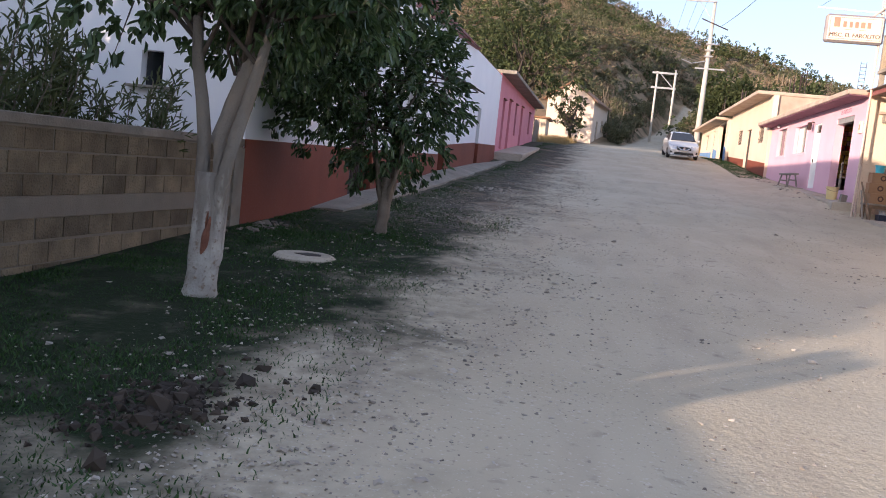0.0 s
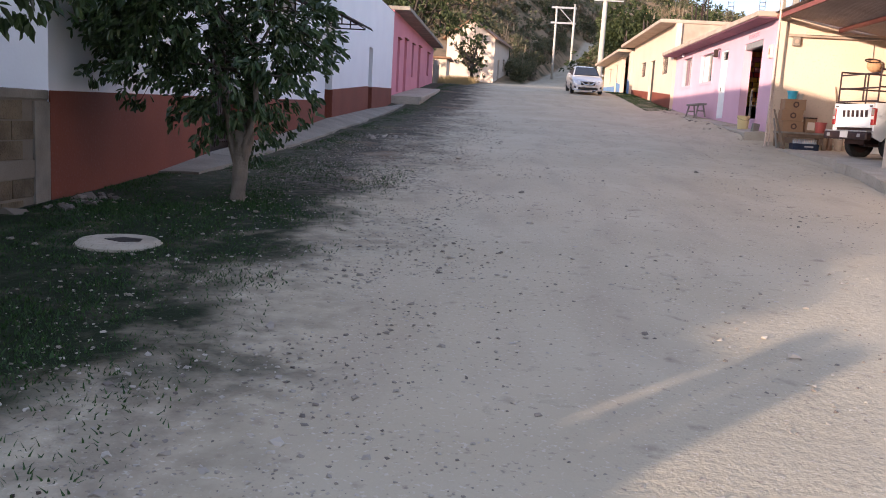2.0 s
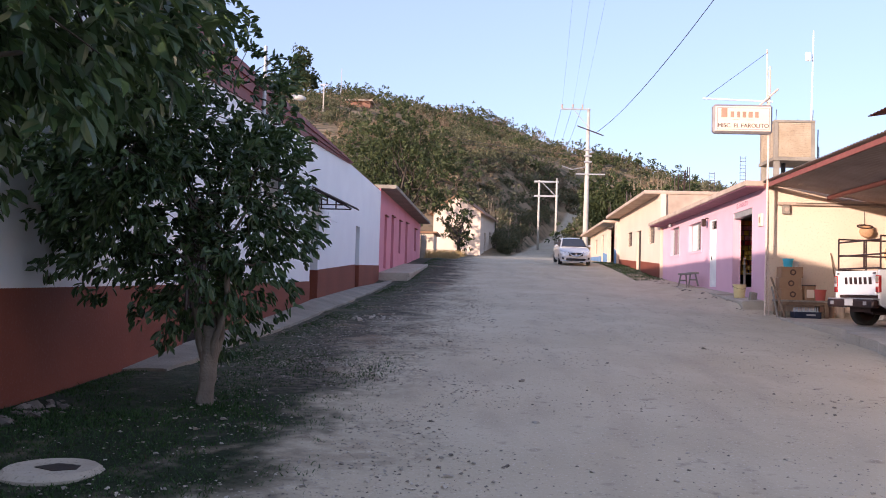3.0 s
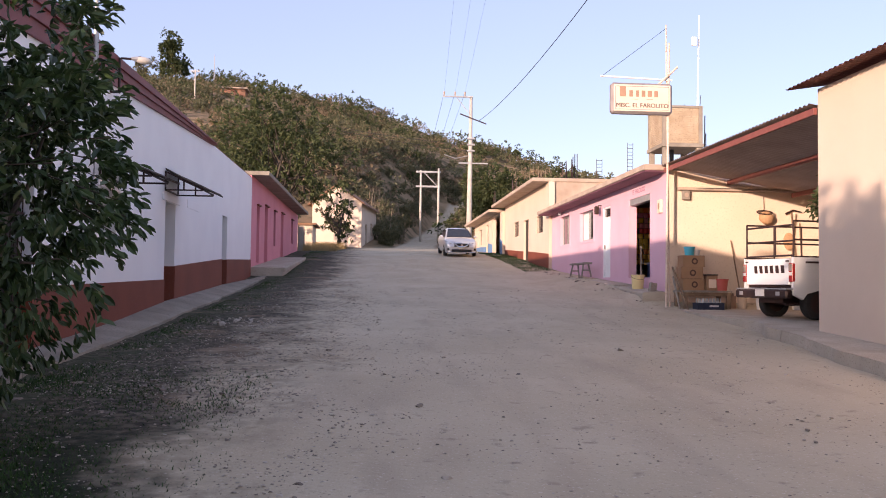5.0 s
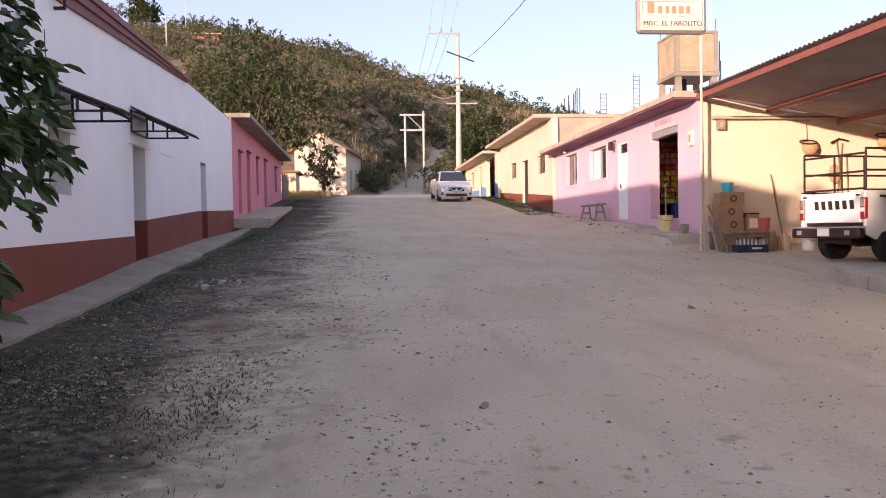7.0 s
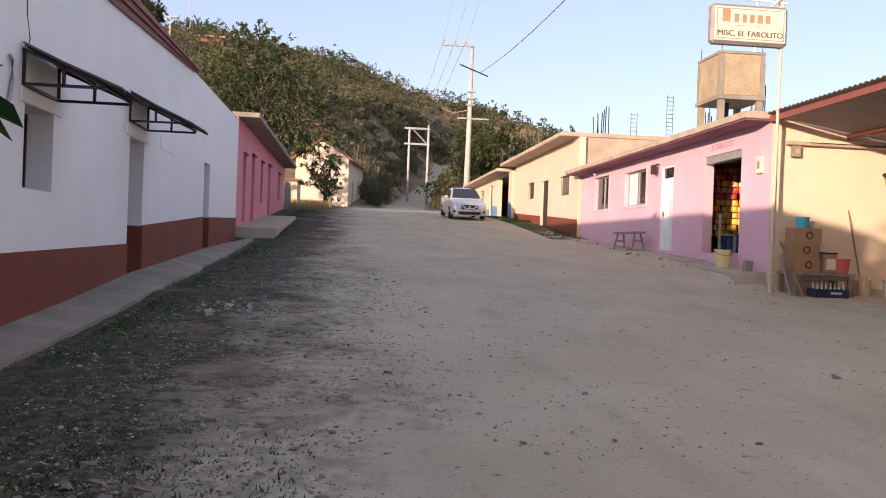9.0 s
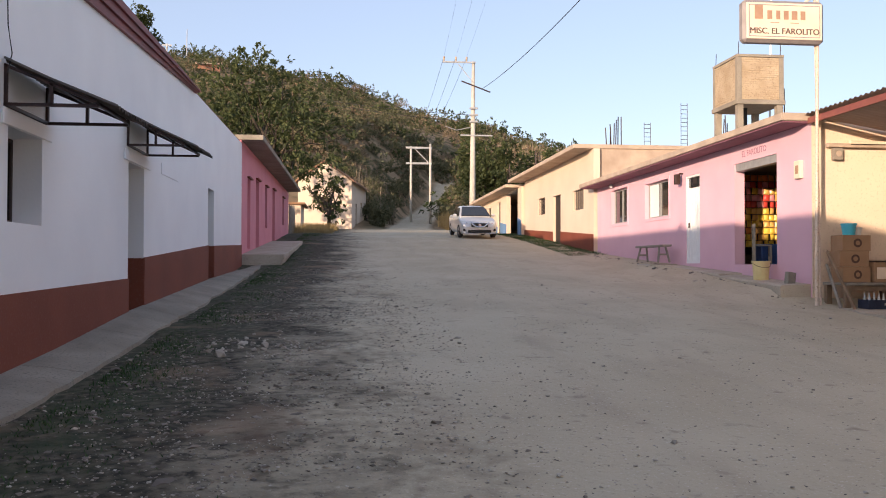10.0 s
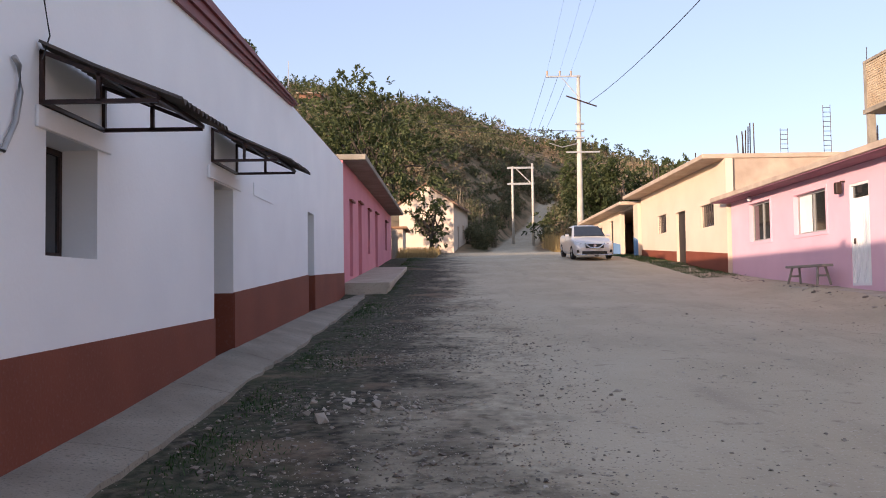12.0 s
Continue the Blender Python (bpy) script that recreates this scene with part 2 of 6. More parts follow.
def ground_material():
    """Packed grey dirt in the roadway, darker soil and moss-green verge along the left, dry hillside far off."""
    m = bpy.data.materials.new("packed_dirt")
    m.use_nodes = True
    n, l = m.node_tree.nodes, m.node_tree.links
    b = n["Principled BSDF"]
    b.inputs["Roughness"].default_value = 0.95
    b.inputs["Specular IOR Level"].default_value = 0.2
    g = n.new("ShaderNodeNewGeometry")
    sep = n.new("ShaderNodeSeparateXYZ")
    l.new(g.outputs["Position"], sep.inputs[0])

    def tex(scale, detail=6, stretch=None):
        t = n.new("ShaderNodeTexNoise")
        t.inputs["Scale"].default_value, t.inputs["Detail"].default_value = scale, detail
        if stretch:
            mp = n.new("ShaderNodeMapping")
            mp.inputs["Scale"].default_value = stretch
            l.new(g.outputs["Position"], mp.inputs[0])
            l.new(mp.outputs[0], t.inputs["Vector"])
        else:
            l.new(g.outputs["Position"], t.inputs["Vector"])
        return t.outputs["Fac"]

    def math_node(op, a, c):
        k = n.new("ShaderNodeMath")
        k.operation = op
        for s, v in zip(k.inputs, (a, c)):
            if isinstance(v, (int, float)):
                s.default_value = v
            else:
                l.new(v, s)
        return k.outputs[0]

    def ramp(v, p0, p1, a=(0, 0, 0), c=(1, 1, 1)):
        r = n.new("ShaderNodeValToRGB")
        r.color_ramp.elements[0].position, r.color_ramp.elements[1].position = p0, p1
        r.color_ramp.elements[0].color, r.color_ramp.elements[1].color = (*a, 1), (*c, 1)
        l.new(v, r.inputs[0])
        return r.outputs[0]

    def rng(v, a, c):
        k = n.new("ShaderNodeMapRange")
        k.inputs["From Min"].default_value, k.inputs["From Max"].default_value = a, c
        l.new(v, k.inputs["Value"])
        return k.outputs[0]

    def mix(f, a, c):
        k = n.new("ShaderNodeMix")
        k.data_type = "RGBA"
        l.new(f, k.inputs["Factor"])
        for s, v in (("A", a), ("B", c)):
            if isinstance(v, tuple):
                k.inputs[s].default_value = (*v, 1)
            else:
                l.new(v, k.inputs[s])
        return k.outputs["Result"]

    dirt = ramp(tex(0.5, 6), 0.3, 0.7, (0.44, 0.375, 0.265), (0.52, 0.455, 0.335))
    dirt = mix(ramp(tex(1.2, 8, (1.5, 0.4, 1)), 0.50, 0.78), dirt, (0.40, 0.335, 0.245))
    dirt = mix(ramp(tex(5.0, 9), 0.62, 0.74), dirt, (0.32, 0.265, 0.20))
    dirt = mix(ramp(tex(38, 4), 0.60, 0.70), dirt, (0.56, 0.50, 0.40))
    dirt = mix(ramp(tex(24, 5), 0.63, 0.73), dirt, (0.29, 0.24, 0.19))
    edge = math_node("ADD", sep.outputs[0], math_node("MULTIPLY", math_node("SUBTRACT", tex(0.9, 9), 0.5), 3.0))
    soil = math_node("MAXIMUM", math_node("MULTIPLY", rng(edge, -0.7, -2.2), ramp(tex(5.5, 9), 0.36, 0.60)), rng(edge, -1.35, -2.5))
    soilcol = mix(ramp(tex(9.0, 9), 0.40, 0.64), (0.036, 0.031, 0.023), (0.135, 0.115, 0.082))
    soilcol = mix(ramp(tex(0.75, 6), 0.58, 0.68), soilcol, (0.19, 0.135, 0.092))
    ground = mix(soil, dirt, soilcol)
    moss = math_node("MULTIPLY", rng(edge, -2.5, -3.7), ramp(tex(3.2, 8), 0.35, 0.6))
    ground = mix(math_node("MULTIPLY", moss, 0.75), ground, (0.045, 0.058, 0.030))
    green = math_node("MULTIPLY", rng(edge, -1.5, -2.2), rng(math_node("ADD", sep.outputs[1], math_node("MULTIPLY", tex(0.8, 5), 4.0)), 14.5, 12.0))
    green = math_node("MULTIPLY", green, ramp(tex(2.6, 7), 0.30, 0.50))
    ground = mix(green, ground, (0.013, 0.022, 0.008))
    hill = mix(ramp(tex(0.10, 6), 0.40, 0.6), (0.24, 0.165, 0.095), (0.35, 0.25, 0.15))
    hill = mix(ramp(tex(0.35, 7), 0.46, 0.62), hill, (0.10, 0.088, 0.045))
    up = math_node("SUBTRACT", sep.outputs[1], 86)
    track = math_node("ABSOLUTE", math_node("SUBTRACT", sep.outputs[0], math_node("ADD", 3.5, math_node("ADD", math_node("MULTIPLY", up, 0.06), math_node("MULTIPLY", math_node("MULTIPLY", up, up), 0.0017)))), 0)
    ground = mix(math_node("MULTIPLY", rng(sep.outputs[1], 81, 88), math_node("MAXIMUM", rng(track, 1.7, 2.3), rng(sep.outputs[1], 150, 158))), ground, hill)
    l.new(ground, b.inputs["Base Color"])
    u = n.new("ShaderNodeBump")
    u.inputs["Strength"].default_value, u.inputs["Distance"].default_value = 0.45, 0.025
    l.new(math_node("ADD", tex(18, 8), math_node("MULTIPLY", tex(60, 4), 0.5)), u.inputs["Height"])
    l.new(u.outputs[0], b.inputs["Normal"])
    return m


ground = tagged(new("ground", ground_mesh()), "packed grey dirt street rising between houses", "ground", kind="structure")
ground.data.materials.append(ground_material())


# ---- left side: white building ----
LX = -4.82


def frame_bars(bm, axis, t, u0, u1, z0, z1, w, d):
    """Four bars of a door or window frame in a wall whose face is at t."""
    for a, b, c, e in ((u0, u0 + w, z0, z1), (u1 - w, u1, z0, z1), (u0 + w, u1 - w, z0, z0 + w), (u0 + w, u1 - w, z1 - w, z1)):
        if axis == "x":
            box(bm, t - d, t, a, b, c, e)
        else:
            box(bm, a, b, t - d, t, c, e)
    return bm


white_house = thing("white_house", (LX, 23, 1.0), "long single-storey white house with brick red painted base", "house")
DOOR1, DOOR2, DOOR3, WIN1 = (14.7, 16.3, 0.62, 3.0), (23.55, 24.5, 1.20, 3.5), (30.57, 31.4, 1.55, 3.75), (19.08, 20.0, 2.38, 3.31)
part("wall", wall(bmesh.new(), "x", LX - 0.42, LX, 9.75, 36.5, -0.2, 5.62, (DOOR1, DOOR2, DOOR3, WIN1)), WHITE, white_house)
bm = bmesh.new()
wall(bm, "y", 9.75, 10.1, -15, LX - 0.42, -0.3, 5.3, ((-6.43, -6.10, 2.12, 2.60),))
part("end_wall", bm, WHITE, white_house)
part("window_ledge", mesh_box(-6.6, -5.9, 9.65, 9.748, 2.08, 2.118, 0.006), CONCRETE, white_house)
part("window", mesh_box(-6.43, -6.10, 9.9, 9.93, 2.12, 2.60), PANE, white_house)
part("back_wall", mesh_box(-15.3, -15, 9.75, 36.5, -0.5, 5.6), WHITE, white_house)
part("far_wall", mesh_box(-15, LX - 0.42, 36.2, 36.5, 0.5, 5.6), WHITE, white_house)
part("roof", mesh_box(-15.3, LX - 0.03, 9.8, 36.45, 5.622, 5.67), ROOFTILE, white_house)
part("inside_floor", mesh_box(-15, LX - 0.42, 10.1, 36.2, 0.6, 0.8), CONCRETE, white_house)


def dado_strip(y0, y1, za, zb):
    bm = bmesh.new()
    prism(bm, [(y0, -0.2), (y1, -0.2), (y1, zb), (y0, za)], "x", LX + 0.001, LX + 0.018)
    part("painted_base", bm, DADO, white_house, "brick red painted base band")


dado_strip(9.75, 14.7, 1.52, 1.60)
dado_strip(16.3, 23.55, 1.62, 1.76)
dado_strip(24.5, 30.57, 2.08, 2.42)
dado_strip(31.4, 36.5, 2.43, 2.57)
for y0, y1, z in ((23.55, 24.5, 2.07), (30.57, 31.4, 2.42), (14.7, 16.3, 1.61)):
    part("painted_reveal", mesh_box(LX - 0.40, LX + 0.001, y1 - 0.012, y1 + 0.004, 0.7, z), DADO, white_house)
    part("painted_reveal", mesh_box(LX - 0.40, LX + 0.001, y0 - 0.004, y0 + 0.012, 0.7, z), DADO, white_house)


def house_door(spec, material, depth=0.34):
    y0, y1, z0, z1 = spec
    d = part("door", mesh_box(LX - depth - 0.05, LX - depth, y0 + 0.002, y1 - 0.002, z0, z1 - 0.002), material, white_house, "dark recessed door")
    mid = (y0 + y1) / 2
    for a, b in ((y0 + 0.08, mid - 0.03), (mid + 0.03, y1 - 0.08)):
        for c, e in ((z0 + 0.12, z0 + 0.9), (z0 + 1.0, z1 - 0.15)):
            part("door_panel", mesh_box(LX - depth, LX - depth + 0.015, a, b, c, e, 0.006), material, d)
    return d


d1 = house_door(DOOR1, DARKDOOR, 0.2)
for i in range(13):
    y = 14.76 + i * 0.123
    part("iron_bar", tube(bmesh.new(), (LX - 0.12, y, 0.82), (LX - 0.12, y, 2.98), 0.009, n=6), DARKSTEEL, d1)
for z in (0.85, 1.7, 2.6, 2.95):
    part("iron_rail", mesh_box(LX - 0.13, LX - 0.11, 14.72, 16.28, z, z + 0.03), DARKSTEEL, d1)
house_door(DOOR2, DARKDOOR)
house_door(DOOR3, DARKDOOR)
w = part("window", frame_bars(bmesh.new(), "x", LX - 0.30, 19.085, 19.995, 2.39, 3.30, 0.045, 0.04), DARKSTEEL, white_house, "dark steel window frame")
part("pane", mesh_box(LX - 0.325, LX - 0.318, 19.1, 19.98, 2.4, 3.29), PANE, w)
for a, b, z in ((18.9, 20.24, 3.31), (23.25, 24.85, 3.51)):
    part("lintel", mesh_box(LX + 0.001, LX + 0.03, a, b, z, z + 0.16, 0.008), WHITE, white_house)
part("plaster_patch", mesh_box(LX + 0.001, LX + 0.012, 25.7, 27.1, 3.55, 3.75, 0.004), WHITE, white_house)

for i, (f0, f1, out) in enumerate(((0.0, 0.34, 0.05), (0.345, 0.67, 0.09), (0.675, 1.0, 0.13))):
    zb = lambda y, f: (5.15 + 0.047 * (y - 19.4)) * (1 - f) + 5.645 * f
    bm = prism(bmesh.new(), [(9.7, zb(9.7, f0)), (28.85, zb(28.85, f0)), (28.85, zb(28.85, f1)), (9.7, zb(9.7, f1))], "x", LX + 0.002, LX + out)
    part("cornice", bm, CORNICE, white_house, "dark red stepped cornice")


def awning(y0, y1, z0, z1, reach, label):
    """A small sloping sheet-metal roof on a welded frame, over an opening."""
    a = thing("awning", (LX, (y0 + y1) / 2, z0), label, "awning", "awnings of the white house")
    bars = []
    for y in (y0, y1):
        bars += [((LX + 0.015, y, z0), (LX + 0.015, y, z1)), ((LX, y, z0), (LX + reach, y, z0)), ((LX, y, z1), (LX + reach, y, z0 + 0.03)),
                 ((LX + reach * 0.5, y, z0), (LX + reach * 0.5, y, (z0 + z1) / 2 + 0.02))]
    bars += [((LX + 0.015, y0, z0), (LX + 0.015, y1, z0)), ((LX + reach, y0, z0 + 0.02), (LX + reach, y1, z0 + 0.02)), ((LX + reach * 0.5, y0, (z0 + z1) / 2 + 0.03), (LX + reach * 0.5, y1, (z0 + z1) / 2 + 0.03))]
    for p, q in bars:
        bm = bmesh.new()
        v = Vector(q) - Vector(p)
        r = v.to_track_quat("Z", "Y").to_matrix().to_4x4()
        box(bm, -0.016, 0.016, -0.016, 0.016, 0, v.length, m=Matrix.Translation(p) @ r)
        part("frame_bar", bm, DARKSTEEL, a)
    bm = bmesh.new()
    n = 48
    ya, yb = y0 - 0.08, y1 + 0.1
    slope = (z0 - z1) / reach
    rows = []
    for x in (LX + 0.02, LX + reach * 0.5, LX + reach + 0.2):
        row = []
        for i in range(n + 1):
            y = ya + (yb - ya) * i / n
            sag = 0.012 * math.sin(x * 9 + y * 3)
            row.append(bm.verts.new((x, y, z1 + 0.045 + slope * (x - LX) * 0.92 + sag + 0.026 * math.sin(i / n * (yb - ya) / 0.11 * 2 * math.pi))))
        rows.append(row)
    for r0, r1 in zip(rows, rows[1:]):
        for i in range(n):
            bm.faces.new((r0[i], r0[i + 1], r1[i + 1], r1[i]))
    bmesh.ops.solidify(bm, geom=bm.faces[:], thickness=0.006)
    part("roof_sheet", bm, TIN, a, "dull corrugated roof sheet", True)


awning(18.98, 20.1, 3.5, 3.88, 0.87, "small corrugated awning on a dark steel frame over the window")
awning(23.44, 24.65, 3.74, 4.15, 0.83, "small corrugated awning on a dark steel frame over the door")

# sidewalk of the white building: cast slabs that follow the slope
sidewalk = tagged(new("sidewalk_1"), "narrow cracked concrete sidewalk along the white house", "sidewalk", kind="structure")
ys = [12.6, 14.6, 17.0, 19.4, 21.9, 24.3, 26.8, 29.3, 31.8, 34.2, 36.5]
SWY, SWZ = [9, 12.6, 14.8, 18.5, 20.4, 23.5, 30.6, 36.5], [0.30, 0.50, 0.70, 0.90, 1.02, 1.27, 1.64, 1.86]
for a, b in zip(ys, ys[1:]):
    bm = bmesh.new()
    rows = []
    n = max(3, int((b - a) / 0.28))
    for i in range(n + 1):
        y = a + 0.006 + (b - a - 0.012) * i / n
        xo = -4.19 + 0.07 * noise.noise((y * 0.9, 1.7, 0)) + 0.05 * noise.noise((y * 3.1, 5.2, 0))
        zi, zo = float(np.interp(y, SWY, SWZ)), float(road_z(y)) + 0.045 + 0.02 * noise.noise((y * 2.3, 9.1, 0))
        rows.append([bm.verts.new(p) for p in ((LX + 0.001, y, zi), ((LX + xo) / 2, y, (zi + zo) / 2 + 0.012), (xo, y, zo), (xo + 0.02, y, zo - 0.5), (LX + 0.001, y, zi - 0.5))])
    for p, q in zip(rows, rows[1:]):
        for k in range(5):
            bm.faces.new((p[k], p[(k + 1) % 5], q[(k + 1) % 5], q[k]))
    bm.faces.new(rows[0][::-1])
    bm.faces.new(rows[-1])
    bmesh.ops.recalc_face_normals(bm, faces=bm.faces[:])
    part("slab", bm, CONCRETE, sidewalk)

# ---- left side: block fence ----
FENCE_Y = -1.35
GREYCAP = shader("grimy_cement", (0.16, 0.14, 0.115), (0.30, 0.27, 0.225), 0.95, 2.5, 40, 0.5)
fence = tagged(new("wall_fence"), "unplastered concrete block yard wall beside the grass", "wall", kind="structure")
part("mortar_core", mesh_box(LX - 0.135, LX - 0.012, FENCE_Y, 9.74, -0.8, 1.42), MORTAR, fence)
part("concrete_band", mesh_box(LX - 0.15, LX + 0.006, FENCE_Y, 9.74, 0.62, 0.80), MORTAR, fence, "poured concrete tie band")
part("coping", mesh_box(LX - 0.16, LX + 0.01, FENCE_Y - 0.02, 9.74, 1.42, 1.52, 0.01), GREYCAP, fence, "poured concrete coping")
part("end_pillar", mesh_box(LX - 0.16, LX + 0.016, 9.45, 9.745, -0.5, 1.4), GREYCAP, fence, "poured concrete pillar")
# unseen low wall; its height sets where sunlight starts on the near street
part("low_shade_wall", mesh_box(LX - 0.13, LX - 0.01, -40, FENCE_Y - 0.03, -2.5, 1.27), MORTAR, fence, "unseen low wall added to shade the near street")
# two unseen posts, added to cast the shadow streaks between patches of sun
for y, w in ((-1.68, 0.10), (-2.06, 0.20)):
    gp = thing("gate_post", (LX - 0.1, y, -0.1), "unseen wooden post added to cast a shadow streak on the street", "post")
    part("post", mesh_box(LX - 0.2, LX, y - w / 2, y + w / 2, -0.5, 1.75, 0.01), GREYWOOD, gp)

# ---- left side: pink house ----
BEIGEDOOR = shader("faded_beige_door", (0.36, 0.24, 0.19), (0.46, 0.32, 0.26), 0.7, 5, 40, 0.15)
pink_house = thing("pink_house", (-4.85, 46, 2.4), "low pink house with a flat concrete roof slab", "house")
PX = -4.84
holes = ((38.1, 38.9, 2.5, 4.75), (40.5, 41.5, 2.45, 4.95), (43.6, 44.4, 3.4, 5.0), (46.6, 47.7, 2.8, 5.15), (51.6, 52.7, 3.9, 5.2))
part("wall", wall(bmesh.new(), "x", PX - 0.25, PX, 36.55, 55.5, 1.5, 5.74, holes), PINK, pink_house)
part("back_wall", mesh_box(-13, -12.8, 36.6, 55.5, 1.5, 5.74), PINK, pink_house)
part("end_wall", mesh_box(-12.8, PX - 0.25, 55.3, 55.5, 1.5, 5.74), PINK, pink_house)
part("roof_slab", mesh_box(-13.1, -4.18, 36.52, 54.9, 5.745, 5.90, 0.015), CONCRETE, pink_house, "grey concrete roof slab with an overhang")
for y0, y1, z0, z1 in holes:
    d = part("door" if z0 < 3 else "window", mesh_box(PX - 0.22, PX - 0.17, y0 + 0.01, y1 - 0.01, z0, z1 - 0.01), BEIGEDOOR if z0 < 3 else PANE, pink_house)
    part("hood", mesh_box(PX + 0.001, PX + 0.09, y0 - 0.05, y1 + 0.05, z1 + 0.002, z1 + 0.05), DADO, d)
step = tagged(new("step_slab"), "raised concrete step before the pink house", "step", kind="structure")
STEP_Y, STEP_Z, STEP_X = (36.75, 46.5), (2.29, 2.98), -3.56
n = 9
bm = bmesh.new()
rows = []
for i in range(n + 1):
    y = STEP_Y[0] + (STEP_Y[1] - STEP_Y[0]) * i / n
    z = STEP_Z[0] + (STEP_Z[1] - STEP_Z[0]) * i / n
    xo = STEP_X + 0.05 * noise.noise((y * 0.8, 2.2, 0))
    rows.append([bm.verts.new(p) for p in ((PX + 0.002, y, z), (xo - 0.02, y, z), (xo, y, z - 0.03), (xo, y, z - 0.15), (xo - 0.08, y, z - 0.17), (xo - 0.10, y, z - 1.0), (PX + 0.002, y, z - 1.0))])
for p, q in zip(rows, rows[1:]):
    for k in range(7):
        bm.faces.new((p[k], p[(k + 1) % 7], q[(k + 1) % 7], q[k]))
bm.faces.new(rows[0][::-1])
bm.faces.new(rows[-1])
bmesh.ops.recalc_face_normals(bm, faces=bm.faces[:])
part("slab", bm, PALECONC, step)


# ---- right side: the shop ----
RX = 7.62
shop = thing("shop", (RX, 34, 2.0), "low rose pink corner shop with a flat overhanging roof", "house")
SHOPDOOR, WDOOR, W1, W2 = (27.95, 30.0, 2.0, 4.40), (32.05, 33.0, 2.03, 4.42), (38.0, 39.75, 3.42, 4.60), (34.25, 36.25, 3.42, 4.50)
part("wall", wall(bmesh.new(), "x", RX, RX + 0.25, 26.55, 41.5, 0.8, 4.86, (SHOPDOOR, WDOOR, W1, W2)), ROSE, shop)
part("side_wall", mesh_box(RX + 0.25, 14.0, 26.55, 26.8, 0.8, 4.95), CREAM, shop, "cream painted side wall")
part("corner_face", mesh_box(RX + 0.001, RX + 0.25, 26.53, 26.549, 0.8, 4.95), CREAM, shop)
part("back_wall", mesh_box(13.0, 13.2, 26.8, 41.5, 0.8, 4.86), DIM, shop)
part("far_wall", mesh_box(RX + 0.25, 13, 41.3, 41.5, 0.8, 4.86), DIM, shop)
part("inside_floor", mesh_box(RX + 0.02, 13, 26.8, 41.3, 1.6, 2.0), CONCRETE, shop)
bm = bmesh.new()
box(bm, 7.0, 13.3, 26.5, 41.7, 4.862, 5.02, 0.015)
part("roof_slab", bm, SLAB, shop, "weathered overhanging roof slab")
part("soffit", mesh_box(7.02, RX - 0.001, 26.55, 41.6, 4.83, 4.86), shader("purple_soffit", (0.17, 0.07, 0.10), (0.24, 0.10, 0.14), 0.8, 2, 30, 0.1), shop, "dull purple painted underside")
part("slab_edge", mesh_box(6.97, 6.998, 26.5, 41.7, 4.87, 5.01), SLAB, shop)

cream = thing("cream_house", (RX, 48, 3.0), "cream house with brick red base and slab roof", "house")
CW2, CD, CW1 = (43.0, 44.6, 4.2, 5.02), (46.7, 48.1, 2.95, 5.08), (49.7, 51.2, 4.4, 5.2)
CX = 7.5
part("wall", wall(bmesh.new(), "x", CX, CX + 0.25, 41.6, 54.5, 1.2, 6.38, (CW2, CD, CW1)), PALE, cream)
part("near_wall", mesh_box(CX + 0.25, 15.5, 41.72, 41.95, 1.2, 6.38), SLAB, cream, "unpainted block side wall")
part("back_wall", mesh_box(15.3, 15.5, 41.95, 54.5, 1.2, 6.38), PALE, cream)
part("far_wall", mesh_box(CX + 0.25, 15.3, 54.3, 54.5, 1.2, 6.38), PALE, cream)
part("roof_slab", mesh_box(6.75, 15.6, 41.66, 55.2, 6.385, 6.55, 0.02), SLAB, cream, "weathered overhanging roof slab")
for a, b, za, zb in ((41.6, 46.7, 3.15, 3.45), (48.1, 54.5, 3.5, 3.85)):
    bm = bmesh.new()
    prism(bm, [(a, 1.2), (b, 1.2), (b, zb), (a, za)], "x", CX - 0.014, CX - 0.001)
    part("painted_base", bm, DADO, cream, "brick red painted base band")
for nm, (a, b, c, d) in (("window", CW2), ("door", CD), ("window", CW1)):
    o = part(nm, mesh_box(CX + 0.12, CX + 0.16, a, b, c, d), PANE if nm == "window" else DARKDOOR, cream)
    if nm == "window":
        for i in range(6):
            y = a + (b - a) * (i + 0.5) / 6
            part("bar", tube(bmesh.new(), (CX + 0.05, y, c), (CX + 0.05, y, d), 0.012, n=5), DARKSTEEL, o)

blue = thing("blue_base_house", (RX, 62, 3.6), "far cream house with a blue painted base", "house")
BX = 7.35
part("wall", wall(bmesh.new(), "x", BX, BX + 0.25, 54.6, 69.0, 2.0, 6.15, ((55.6, 59.0, 3.2, 6.1), (61, 62, 3.7, 5.8), (64.5, 66, 4.6, 5.7))), PALE, blue)
part("near_wall", mesh_box(BX + 0.25, 14, 54.62, 54.8, 2.0, 6.15), PALE, blue)
part("back_wall", mesh_box(11.0, 11.2, 54.8, 69, 2.0, 6.15), PALE, blue)
part("far_wall", mesh_box(BX + 0.25, 11, 68.8, 69, 2.0, 6.15), PALE, blue)
part("roof_slab", mesh_box(6.6, 14.2, 55.3, 69.4, 6.155, 6.32, 0.02), SLAB, blue, "weathered overhanging roof slab")
for a, b in ((54.6, 55.6), (59.0, 61.0), (62, 69)):
    bm = bmesh.new()
    prism(bm, [(a, 2), (b, 2), (b, 4.55), (a, 4.35)], "x", BX - 0.014, BX - 0.001)
    part("painted_base", bm, BLUE, blue, "blue painted base band")
